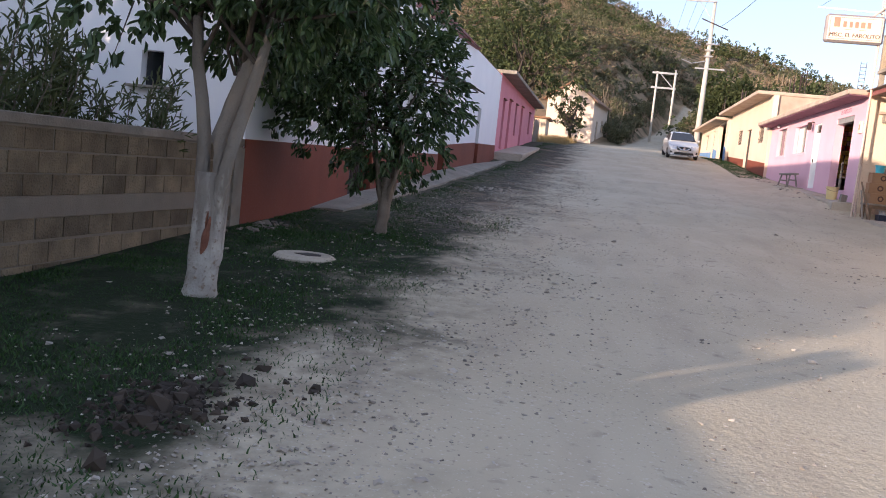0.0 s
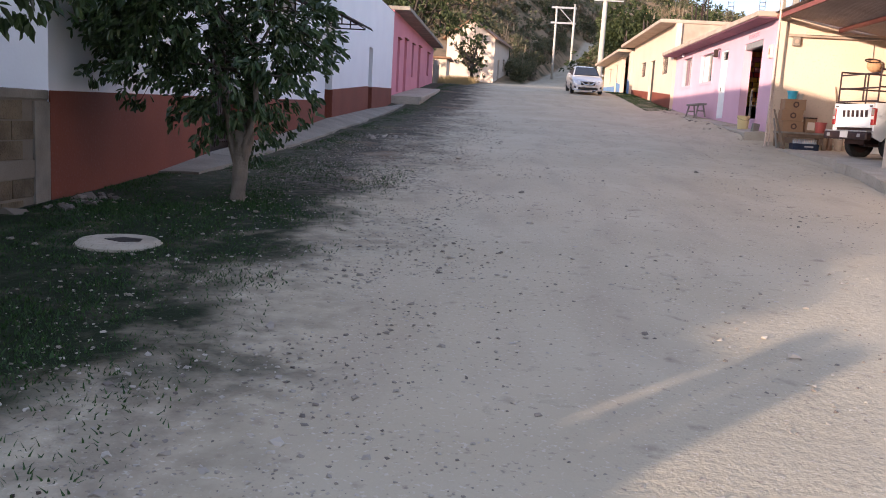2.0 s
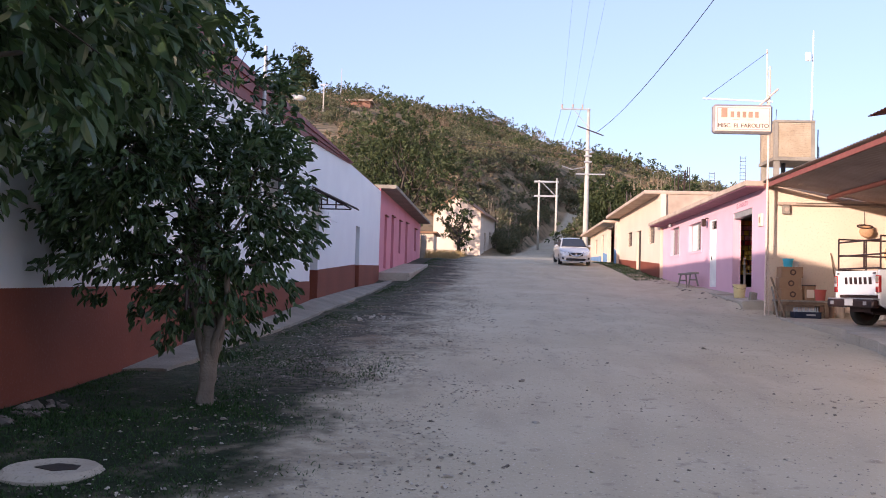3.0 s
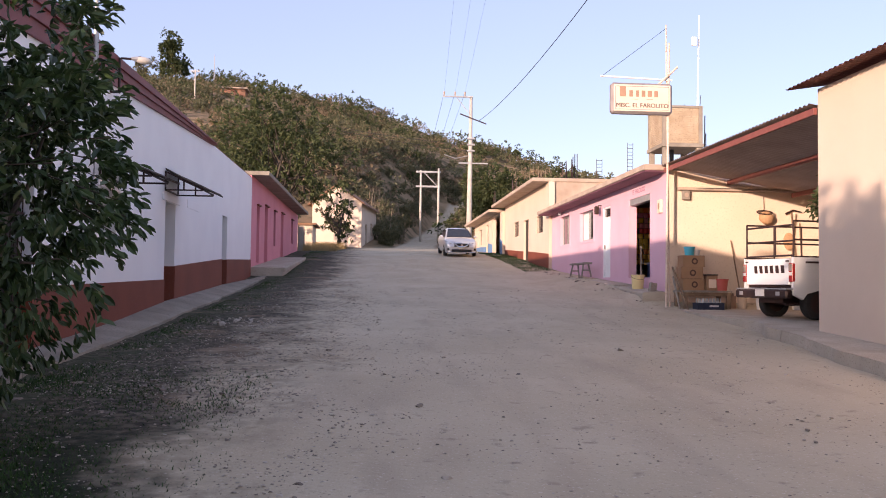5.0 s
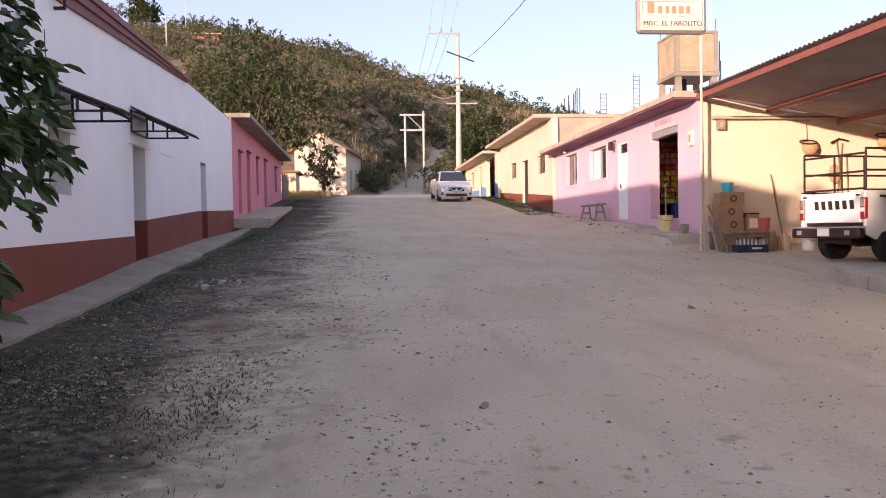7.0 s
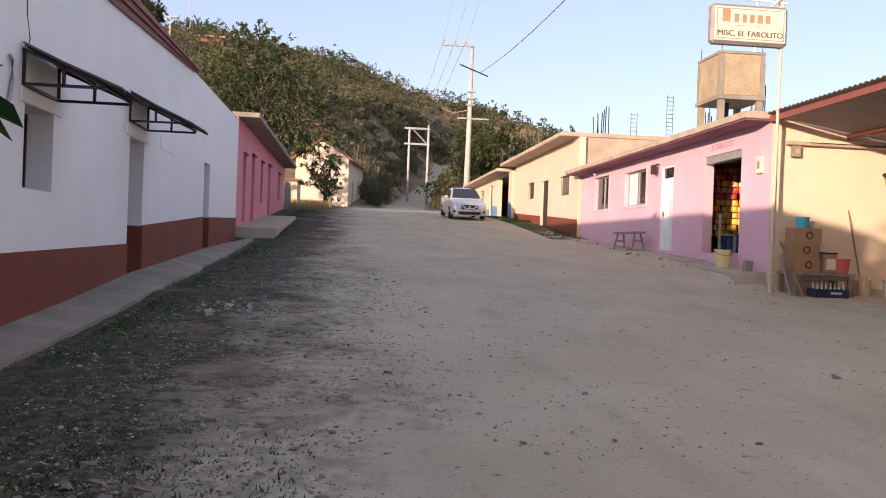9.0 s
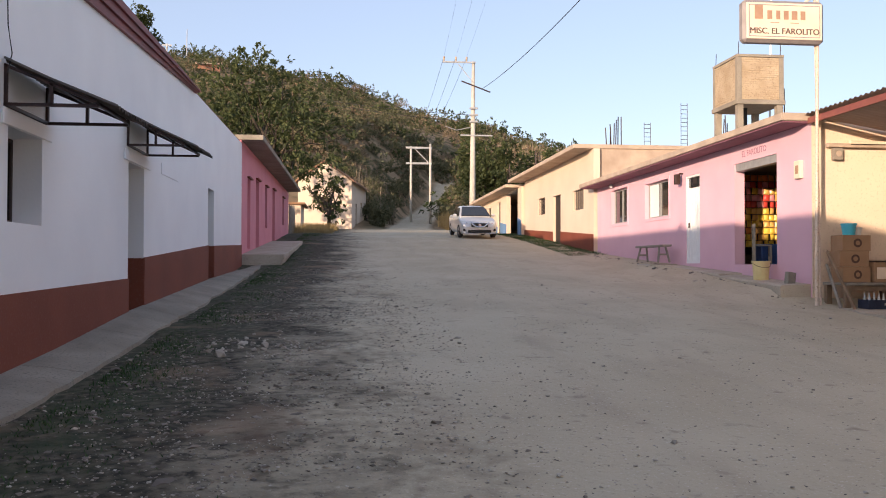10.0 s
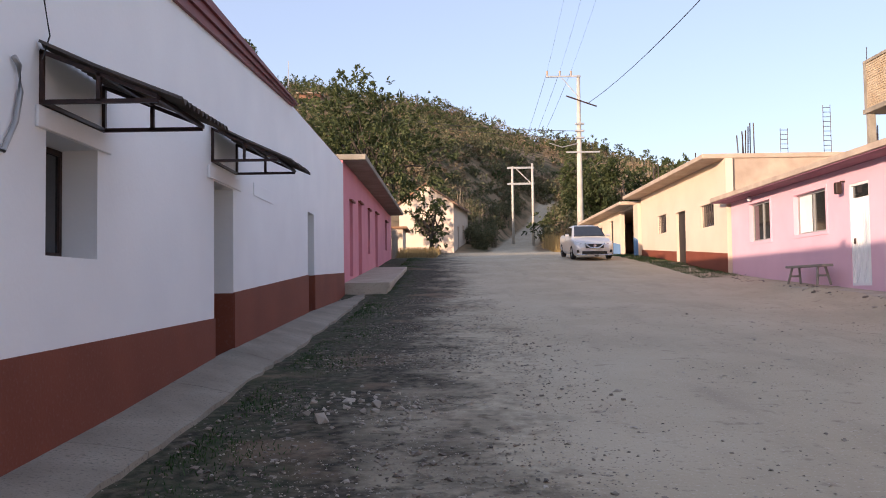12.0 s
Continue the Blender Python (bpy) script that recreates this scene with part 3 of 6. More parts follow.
part("door", mesh_box(BX + 0.1, BX + 0.15, 61, 62, 3.6, 5.8), DARKDOOR, blue)
part("window", mesh_box(BX + 0.1, BX + 0.15, 64.5, 66, 4.6, 5.7), PANE, blue)
part("inner_wall", mesh_box(BX + 1.6, BX + 1.7, 55.3, 59.3, 2, 6.1), BLUE, blue)

# near cream wall with a tin roof, and the shelter beside it
near_house = thing("corner_house", (8, 15, 1), "pale cream house wall with a corrugated tin roof edge", "house")
part("wall", mesh_box(7.58, 7.83, 8.0, 18.62, -0.3, 5.25, 0.01), PALE, near_house)
part("side_wall", mesh_box(7.83, 14, 18.37, 18.62, -0.3, 5.25), PALE, near_house)


def corrugated(x0, x1, y0, y1, zf, pitch, along="x", amp=0.02, material=None):
    """A corrugated sheet: waves run across y, ribs run along x; zf(x, y) is its height."""
    bm = bmesh.new()
    n = int((y1 - y0) / pitch * 6)
    nx = 8
    rows = []
    for j in range(nx + 1):
        x = x0 + (x1 - x0) * j / nx
        rows.append([bm.verts.new((x, y0 + (y1 - y0) * i / n, zf(x, y0 + (y1 - y0) * i / n) + amp * math.sin(i / 6 * 2 * math.pi))) for i in range(n + 1)])
    for r0, r1 in zip(rows, rows[1:]):
        for i in range(n):
            bm.faces.new((r0[i], r0[i + 1], r1[i + 1], r1[i]))
    bmesh.ops.solidify(bm, geom=bm.faces[:], thickness=0.004)
    return bm


REDTIN = shader("red_tin", (0.16, 0.055, 0.04), (0.24, 0.09, 0.065), 0.55, 3, 30, 0.1, 0.2)
part("roof_sheet", corrugated(7.15, 14, 7.8, 18.95, lambda x, y: 5.29 + 0.16 * (x - 7.2), 0.15), REDTIN, near_house, "rusty red corrugated roof sheet", True)
canopy = thing("carport", (8, 22, 1.1), "carport of corrugated sheet on red steel beams", "carport")
cz = lambda x, y: 4.90 - 0.17 * (x - 7.6)
part("roof_sheet", corrugated(7.45, 14.1, 18.64, 26.5, lambda x, y: cz(x, y) + 0.06, 0.16), BROWNTIN, canopy, "dull corrugated roof sheet", True)
for x in (7.55, 9.3, 11.1, 12.8):
    bm = bmesh.new()
    box(bm, x - 0.035, x + 0.035, 18.64, 26.5, cz(x, 0) - 0.11, cz(x, 0) + 0.01, 0.004)
    part("beam", bm, REDSTEEL, canopy)
part("back_wall", mesh_box(14.0, 14.2, 18.62, 26.8, -0.3, 4.1), CREAM, canopy)
part("wall_plate", mesh_box(7.9, 13, 26.4, 26.53, 4.33, 4.41, 0.01), SLAB, canopy)

carport_floor = tagged(new("carport_floor"), "poured concrete apron with a broken edge", "floor", kind="structure")
APRON_Y = [8, 12, 16.2, 17.8, 19.5, 20.3, 24.3, 26.52]
APRON_X = [6.1, 6.2, 6.5, 6.85, 7.0, 7.3, 7.35, 7.75]
APRON_Z = [0.42, 0.62, 0.86, 0.95, 1.03, 1.07, 1.15, 1.19]


def apron(y0, y1, x1):
    """A cast slab whose street edge is uneven and follows the road."""
    bm = bmesh.new()
    ys = np.arange(y0, y1 + 0.01, (y1 - y0) / max(2, round((y1 - y0) / 0.25)))
    top, low, inn = [], [], []
    for y in ys:
        x = float(np.interp(y, APRON_Y, APRON_X)) + 0.05 * noise.noise((y * 2.1, 0, 0)) + 0.03 * noise.noise((y * 7, 3, 0))
        z = float(np.interp(y, APRON_Y, APRON_Z))
        top.append(bm.verts.new((x, y, z)))
        low.append(bm.verts.new((x - 0.03, y, z - 0.6)))
        inn.append(bm.verts.new((x1, y, z)))
    for i in range(len(ys) - 1):
        bm.faces.new((top[i], inn[i], inn[i + 1], top[i + 1]))
        bm.faces.new((low[i], top[i], top[i + 1], low[i + 1]))
    bm.faces.new((low[0], inn[0], top[0]))
    bm.faces.new((low[-1], top[-1], inn[-1]))
    bmesh.ops.recalc_face_normals(bm, faces=bm.faces[:])
    return bm


part("slab", apron(18.7, 26.52, 14.0), PALECONC, carport_floor)
part("slab", apron(8.0, 18.66, 7.6), PALECONC, carport_floor)
sidewalk2 = tagged(new("sidewalk_2"), "rough concrete step along the shop front", "sidewalk", kind="structure")
for a, b, za, zb, x0 in ((26.6, 29.6, 1.58, 1.74, 6.98), (29.62, 33.6, 1.78, 1.98, 7.04), (33.62, 36.9, 2.0, 2.05, 6.8), (36.92, 41.5, 2.06, 2.32, 7.1)):
    bm = bmesh.new()
    n = max(3, int((b - a) / 0.3))
    rows = []
    for i in range(n + 1):
        y = a + (b - a) * i / n
        z = za + (zb - za) * i / n
        xo = x0 + 0.07 * noise.noise((y * 1.3, 4.4, 0)) + 0.04 * noise.noise((y * 4.7, 7.7, 0))
        rows.append([bm.verts.new(p) for p in ((RX - 0.001, y, z + 0.02), (xo + 0.03, y, z), (xo, y, z - 0.03), (xo + 0.02, y, z - 0.6), (RX - 0.001, y, z - 0.6))])
    for p, q in zip(rows, rows[1:]):
        for k in range(5):
            bm.faces.new((p[k], p[(k + 1) % 5], q[(k + 1) % 5], q[k]))
    bm.faces.new(rows[0][::-1])
    bm.faces.new(rows[-1])
    bmesh.ops.recalc_face_normals(bm, faces=bm.faces[:])
    part("slab", bm, PALECONC, sidewalk2)


# ---- plants ----
def mesh_from(name, verts, faces, smooth=False):
    me = bpy.data.meshes.new(name)
    me.from_pydata(np.asarray(verts).tolist(), [], [tuple(f) for f in np.asarray(faces).tolist()])
    if smooth:
        me.polygons.foreach_set("use_smooth", [True] * len(me.polygons))
    return me


def leaves(rng, tips, out, per, length, width, droop=0.3):
    """Folded leaves in whorls at the tips, pointing away from the twig: two quads each."""
    n = len(tips) * per
    p = np.repeat(tips, per, 0) + rng.normal(0, length * 0.28, (n, 3))
    d = np.repeat(out, per, 0) + rng.normal(0, 0.75, (n, 3))
    d[:, 2] -= droop
    d /= np.linalg.norm(d, axis=1)[:, None]
    side = np.cross(d, rng.normal(0, 0.5, (n, 3)) + (0, 0, 1))
    side /= np.linalg.norm(side, axis=1)[:, None] + 1e-9
    up = np.cross(side, d)
    L = length * rng.uniform(0.6, 1.15, (n, 1))
    W = width * rng.uniform(0.7, 1.15, (n, 1))
    a, t = p, p + d * L - up * L * 0.12
    m1, m2 = p + d * L * 0.35, p + d * L * 0.72
    V = np.stack([a, m1 + side * W / 2 + up * W * 0.2, m2 + side * W * 0.42 + up * W * 0.12, t, m2 - side * W * 0.42 + up * W * 0.12, m1 - side * W / 2 + up * W * 0.2], 1).reshape(-1, 3)
    i = np.arange(n)[:, None] * 6
    F = np.concatenate([i + np.array([[0, 1, 2, 3]]), i + np.array([[0, 3, 4, 5]])])
    return V, F


def crown_tips(rng, centre, radii, n, lumps=9, hollow=0.45, flat=0.0):
    """Twig ends in an uneven crown: gathered in lobes, fewer in the middle, with gaps."""
    lobes = rng.normal(0, 1, (lumps, 3))
    lobes /= np.linalg.norm(lobes, axis=1)[:, None]
    lobes *= rng.uniform(0.45, 0.75, (lumps, 1))
    size = rng.uniform(0.32, 0.52, lumps)
    k = rng.integers(0, lumps, n)
    d = rng.normal(0, 1, (n, 3))
    d /= np.linalg.norm(d, axis=1)[:, None]
    r = rng.uniform(hollow, 1.0, (n, 1)) ** 0.6
    u = lobes[k] + d * size[k][:, None] * r
    out = d + lobes[k] * 0.6
    return centre + u * np.asarray(radii), out


def limb(bm, pts, r0, r1, n=8):
    """A tapered, jointed limb through some points."""
    rings = []
    for i, p in enumerate(pts):
        p = Vector(p)
        d = (Vector(pts[min(i + 1, len(pts) - 1)]) - Vector(pts[max(i - 1, 0)])).normalized()
        q = d.to_track_quat("Z", "Y")
        r = r0 + (r1 - r0) * i / (len(pts) - 1)
        rings.append([bm.verts.new(p + q @ Vector((math.cos(a) * r, math.sin(a) * r, 0)) * (1 + 0.08 * math.sin(a * 3 + i))) for a in np.linspace(0, 2 * math.pi, n, endpoint=False)])
    for a, b in zip(rings, rings[1:]):
        for i in range(n):
            bm.faces.new((a[i], a[(i + 1) % n], b[(i + 1) % n], b[i]))
    bm.faces.new(rings[-1])
    return bm


def bend(rng, a, b, n=5, wob=0.06):
    a, b = np.array(a, float), np.array(b, float)
    t = np.linspace(0, 1, n)[:, None]
    p = a + (b - a) * t
    p[1:-1] += rng.normal(0, wob * np.linalg.norm(b - a), (n - 2, 3))
    return p.tolist()


BARK = shader("grey_bark", (0.13, 0.105, 0.08), (0.24, 0.20, 0.165), 0.95, 5, 40, 0.6)
def limewash():
    """Bark with worn limewash, thick at the foot and rubbed off in streaks towards the fork."""
    m = shader("limewashed_bark", (0.27, 0.24, 0.205), (0.47, 0.44, 0.39), 0.95, 6, 30, 0.7, c3=(0.22, 0.165, 0.12))
    n, l = m.node_tree.nodes, m.node_tree.links
    b = n["Principled BSDF"]
    g, sp, mp, t = n.new("ShaderNodeNewGeometry"), n.new("ShaderNodeSeparateXYZ"), n.new("ShaderNodeMapping"), n.new("ShaderNodeTexNoise")
    mp.inputs["Scale"].default_value = (14, 14, 2.2)
    t.inputs["Scale"].default_value, t.inputs["Detail"].default_value = 1.0, 7
    l.new(g.outputs["Position"], sp.inputs[0])
    l.new(g.outputs["Position"], mp.inputs[0])
    l.new(mp.outputs[0], t.inputs["Vector"])
    h = n.new("ShaderNodeMapRange")
    h.inputs["From Min"].default_value, h.inputs["From Max"].default_value = 0.1, 1.9
    l.new(sp.outputs[2], h.inputs["Value"])
    a = n.new("ShaderNodeMath")
    a.operation = "ADD"
    l.new(h.outputs[0], a.inputs[0])
    l.new(t.outputs["Fac"], a.inputs[1])
    r = n.new("ShaderNodeValToRGB")
    r.color_ramp.elements[0].position, r.color_ramp.elements[1].position = 0.78, 1.0
    l.new(a.outputs[0], r.inputs[0])
    x = n.new("ShaderNodeMix")
    x.data_type = "RGBA"
    l.new(r.outputs[0], x.inputs["Factor"])
    l.new(b.inputs["Base Color"].links[0].from_socket, x.inputs["A"])
    x.inputs["B"].default_value = (0.20, 0.175, 0.145, 1)
    l.new(x.outputs["Result"], b.inputs["Base Color"])
    return m


LIMEBARK = limewash()
DARKBARK = shader("dark_bark", (0.05, 0.04, 0.032), (0.10, 0.08, 0.06), 0.95, 4, 30, 0.4)
FICUS = leafy("dark_glossy_leaf", (0.026, 0.054, 0.019), (0.085, 0.140, 0.050), 0.38, 0.2)
OLEANDER = leafy("oleander_leaf", (0.05, 0.075, 0.025), (0.11, 0.13, 0.05), 0.5)
SCRUB = leafy("scrub_leaf", (0.075, 0.086, 0.042), (0.205, 0.190, 0.105), 0.8, 0.3)
DRYLEAF = leafy("dry_scrub", (0.18, 0.135, 0.085), (0.33, 0.255, 0.16), 0.9, 0.3)
GREENTREE = leafy("tree_leaf", (0.032, 0.052, 0.016), (0.105, 0.125, 0.045), 0.7, 0.3)


def street_tree(base, seed, label, stems, crown, trunk_h, r, bark, tips, lobes):
    """A small evergreen: a short stout trunk, forking stems, a dense crown of narrow leaves."""
    rng = np.random.default_rng(seed)
    t = thing("tree", base, label, "tree")
    b = np.array(base, float)
    fork = b + (0.02, 0.03, trunk_h)
    bm = bmesh.new()
    limb(bm, [b - (0, 0, 0.25), b + (0, 0, 0.03), b + (0.01, 0, 0.35 * trunk_h), fork - (0, 0, 0.12), fork + (0, 0, 0.08)], r * 1.1, r * 1.0, 14)
    part("trunk", bm, bark, t, smooth=True)
    cc, cr = np.array(crown[0]), np.array(crown[1])
    T, O = crown_tips(rng, cc, cr, tips, lobes)
    for dx, dy, dz, rr in stems:
        end = fork + np.array((dx, dy, dz))
        lm = part("limb", limb(bmesh.new(), bend(rng, fork - (-dx * 0.12, -dy * 0.12, 0.3), end, 6, 0.02), rr, rr * 0.62, 10), bark, t, smooth=True)
        for k in rng.choice(len(T), 9, replace=False):
            if np.linalg.norm(T[k] - end) < 1.5:
                part("branch", limb(bmesh.new(), bend(rng, end + (fork - end) * rng.uniform(0, 0.3), T[k], 5, 0.03), rr * 0.33, 0.008, 6), DARKBARK, lm, smooth=True)
    bm = bmesh.new()
    for k in rng.choice(len(T), 160, replace=False):
        a = T[k] - O[k] / np.linalg.norm(O[k]) * rng.uniform(0.25, 0.6)
        limb(bm, [a.tolist(), T[k].tolist()], 0.007, 0.003, 4)
    tagged(part("branchwork", bm, DARKBARK, t), kind="stuff")
    V, F = leaves(rng, T, O, 10, 0.125, 0.054)
    c = new("crown", mesh_from("crown", V, F))
    c.data.materials.append(FICUS)
    c.parent, c.matrix_parent_inverse = t, t.matrix_world.inverted()
    return t


Z1, Z2 = float(road_z(5.35)), float(road_z(10.6))
tree_a = street_tree((-3.18, 5.35, Z1), 11, "young shade tree with a limewashed forked trunk on the grass",
                     ((-0.26, 0.05, 1.35, 0.068), (0.20, 0.1, 1.3, 0.082), (0.46, -0.1, 1.35, 0.066), (0.02, 0.35, 1.3, 0.05)), ((-3.1, 5.55, Z1 + 3.5), (1.85, 1.85, 1.95)), 0.95, 0.135, LIMEBARK, 2400, 30)
tree_b = street_tree((-3.02, 10.6, Z2), 5, "small evergreen tree with a pale trunk and dense dark crown",
                     ((-0.30, 0.0, 0.8, 0.055), (0.10, 0.2, 1.1, 0.055), (0.25, -0.2, 0.8, 0.04), (-0.1, 0.4, 1.0, 0.045)), ((-3.35, 10.6, Z2 + 2.98), (1.65, 1.65, 2.4)), 0.72, 0.085, BARK, 1850, 21)
# unseen trees added in the yard to shade the street and the end wall
for i, (x, y, s) in enumerate(((-9.5, 2.6, 0.9), (-10.5, -1.2, 0.8), (-13.5, 0.5, 1.2), (-8.2, 2.3, 1.0), (-9.2, -0.9, 1.35), (-8.9, -2.6, 0.95), (-10.6, 5.2, 1.0), (-12.6, 3.6, 1.1), (-15.0, 4.6, 1.2))):
    yt = copy_thing(tree_b, Matrix.LocRotScale((x, y, 0.0), Euler((0, 0, i * 1.7)), (s, s, s)))
    yt.name = "tree"
    yt.scale = (s, s, s)
    tagged(yt, "unseen evergreen tree added in the yard to cast shade", "tree")


def oleander(x, y, z, seed, h):
    rng = np.random.default_rng(seed)
    t = thing("oleander_bush", (x, y, z), "tall narrow-leaved oleander bush behind the block wall", "bush", "oleander bushes")
    tips, outs = [], []
    for k in range(22):
        a = rng.uniform(0, 6.28)
        lean = rng.uniform(0.1, 0.9)
        e = np.array((x + math.cos(a) * lean * 0.9, y + math.sin(a) * lean * 0.9, z + h * rng.uniform(0.65, 1.05)))
        bm = bmesh.new()
        pts = bend(rng, (x, y, z), e, 6, 0.02)
        limb(bm, pts, 0.016, 0.005, 5)
        part("stem", bm, BARK, t)
        for q in np.linspace(0.35, 1, 13):
            p = np.array(pts[0]) + (e - np.array(pts[0])) * q
            tips.append(p)
            outs.append((e - np.array(pts[0])) / np.linalg.norm(e - np.array(pts[0])) * 1.1)
    V, F = leaves(rng, np.array(tips), np.array(outs), 5, 0.17, 0.028, 0.1)
    c = new("foliage", mesh_from("foliage", V, F))
    c.data.materials.append(OLEANDER)
    c.parent, c.matrix_parent_inverse = t, t.matrix_world.inverted()


# the last two bushes are out of view, added to shade the street
for i, (x, y, h) in enumerate(((-5.75, 6.5, 2.3), (-6.1, 7.4, 2.4), (-5.6, 5.4, 2.45), (-5.5, 7.9, 1.9), (-6.1, 4.2, 2.7), (-6.4, 2.0, 2.7))):
    oleander(x, y, 0.1, 40 + i, h)


def blob_tree(name, label, base, centre, radii, tips, per, leaf, seed, lumps, material, trunk=0.16, hollow=0.3):
    rng = np.random.default_rng(seed)
    t = thing(name, base, label, "tree")
    T, O = crown_tips(rng, np.array(centre, float), radii, tips, lumps, hollow)
    bm = bmesh.new()
    top = np.array(centre, float)
    limb(bm, bend(rng, np.array(base) - (0, 0, 0.4), top - (0, 0, radii[2] * 0.4), 5, 0.04), trunk, trunk * 0.6, 8)
    part("trunk", bm, DARKBARK, t, smooth=True)
    for k in rng.choice(len(T), 5 if name == "bush" else 22, replace=False):
        bm = limb(bmesh.new(), bend(rng, top - (0, 0, radii[2] * rng.uniform(0.1, 0.8)), T[k], 5, 0.06), trunk * 0.4, 0.02, 5)
        part("branch", bm, DARKBARK, t)
    V, F = leaves(rng, T, O, per, leaf, leaf * 0.5)
    c = new("crown", mesh_from("crown", V, F))
    c.data.materials.append(material)
    c.parent, c.matrix_parent_inverse = t, t.matrix_world.inverted()
    return t


def ground_at(x, y):
    return float(land_z(x, y))


blob_tree("tree", "large thin-crowned green tree behind the pink house", (-7.2, 68, 4.0), (-7.2, 68, 10.8), (5.2, 4.0, 6.2), 820, 9, 0.34, 3, 16, GREENTREE, 0.3)
blob_tree("tree", "broad green tree at the edge of the hill", (-11, 74, 4.3), (-11, 74, 10.5), (5.0, 4, 5.5), 520, 9, 0.36, 4, 14, GREENTREE, 0.25)
blob_tree("tree", "small bushy tree with a pale trunk before the far house", (-3.3, 77, 4.6), (-3.4, 77, 7.3), (1.9, 1.7, 1.9), 190, 9, 0.25, 6, 12, GREENTREE, 0.24)
blob_tree("tree", "dark green tree behind the tall light pole", (13.2, 98, 6.5), (13.2, 98, 12.6), (4.6, 4, 4.8), 800, 9, 0.42, 7, 14, GREENTREE, 0.25)
blob_tree("tree", "green tree behind the far houses", (20.0, 100, 7), (20.0, 100, 11.6), (4.6, 4, 3.6), 500, 9, 0.42, 8, 12, GREENTREE, 0.25)
blob_tree("tree", "lone round tree on the crest of the hill", (-55.5, 236, 54), (-55.5, 236, 62), (5.6, 5, 6.2), 420, 9, 0.8, 9, 12, GREENTREE, 0.5)
blob_tree("tree", "thin bare-topped tree on the crest of the hill", (-63, 238, 56), (-63, 238, 60), (4.0, 4, 4), 160, 7, 0.6, 10, 9, SCRUB, 0.3)


blob_tree("small_tree", "small leafy tree growing beside the carport", (8.6, 19.45, 1.05), (8.5, 19.5, 3.5), (0.55, 0.45, 0.65), 120, 9, 0.13, 12, 7, GREENTREE, 0.05)
scar = bmesh.new()
for dx, dz, w, h in ((0.0, 0.0, 0.034, 0.12), (0.02, 0.09, 0.018, 0.11), (-0.018, -0.07, 0.022, 0.09), (0.004, 0.17, 0.009, 0.07)):
    bmesh.ops.create_uvsphere(scar, u_segments=10, v_segments=8, radius=1, matrix=Matrix.LocRotScale((-3.12 + dx, 5.238, Z1 + 0.48 + dz), Euler((0.05, 0.12, 0.35)), (w, 0.03, h)))
part("bark_wound", scar, shader("red_heartwood", (0.13, 0.05, 0.03), (0.21, 0.085, 0.05), 0.9, 12, 60, 0.5), tree_a, "raw reddish wound in the bark", True)


for i, (dx, y, r) in enumerate(((-3.0, 91, 0.9), (-4.2, 93, 1.3), (-3.0, 95, 1.1), (-5.6, 96, 1.6), (-3.2, 98, 1.3), (-4.8, 100, 1.6), (-3.1, 102, 1.4), (-5.4, 105, 1.8), (-3.3, 107, 1.5), (-4.8, 110, 1.9), (-3.3, 112, 1.6), (-3.6, 118, 1.8), (-3.6, 124, 1.9), (-3.8, 131, 2.0), (-3.9, 138, 2.0), (3.5, 96, 0.9), (3.8, 110, 1.3), (3.7, 117, 1.5), (3.8, 125, 1.7), (3.9, 133, 1.8), (4.0, 142, 1.9))):
    x = float(track_x(y)) + dx
    blob_tree("bush", "dense grey-green bush on the bank beside the uphill road", (x, y, ground_at(x, y)), (x, y, ground_at(x, y) + r * 0.75), (r, r, r * 0.9), 130, 8, 0.26, 80 + i, 8, SCRUB, 0.06)


def hillside(name, label, n, seed, size, leaf, per, material, y0, y1, spread, keep):
    """Scrub over the hill: uneven clumps of leaves, each of its own size."""
    rng = np.random.default_rng(seed)
    y = y0 + (y1 - y0) * rng.uniform(0, 1, n) ** 0.8
    x = (rng.uniform(-0.62, 0.50, n)) * (y + 15) * spread
    ok = (np.sin(x * 0.16 + seed) + np.sin(y * 0.13 + x * 0.05) + rng.normal(0, 0.8, n)) > keep
    ok &= ~((np.abs(x - track_x(y)) < 3.2) & (y < 150))
    ok &= ~((x > -14) & (x < 3) & (y < 98))
    x, y = x[ok], y[ok]
    z = land_z(x, y)
    s = size * rng.uniform(0.45, 1.35, len(x)) ** 1.2 * (0.75 + 0.25 * (y - 90) / 120)
    d = rng.normal(0, 1, (len(x), 14, 3))
    d /= np.linalg.norm(d, axis=2)[:, :, None]
    d[:, :, 2] = np.abs(d[:, :, 2])
    r = rng.uniform(0.35, 1.0, (len(x), 14, 1))
    p = np.stack([x, y, z + s * 0.25], 1)[:, None, :] + d * r * s[:, None, None] * np.array((1.0, 1.0, 0.85))
    V, F = leaves(rng, p.reshape(-1, 3), d.reshape(-1, 3), per, leaf, leaf * 0.55, 0.1)
    ob = tagged(new(name, mesh_from(name, V, F)), label, "scrub", kind="stuff")
    ob.data.materials.append(material)


hillside("hill_scrub", "dense green scrub and thorn trees over the hillside", 3000, 21, 2.2, 0.5, 6, SCRUB, 92, 242, 1.05, -0.6)
hillside("dark_scrub", "dark green thorn trees scattered over the hillside", 650, 23, 2.5, 0.5, 7, GREENTREE, 100, 240, 1.05, 0.2)
hillside("crest_trees", "dark round thorn trees along the crest of the hill", 420, 27, 3.1, 0.6, 8, GREENTREE, 190, 240, 1.05, 0.0)
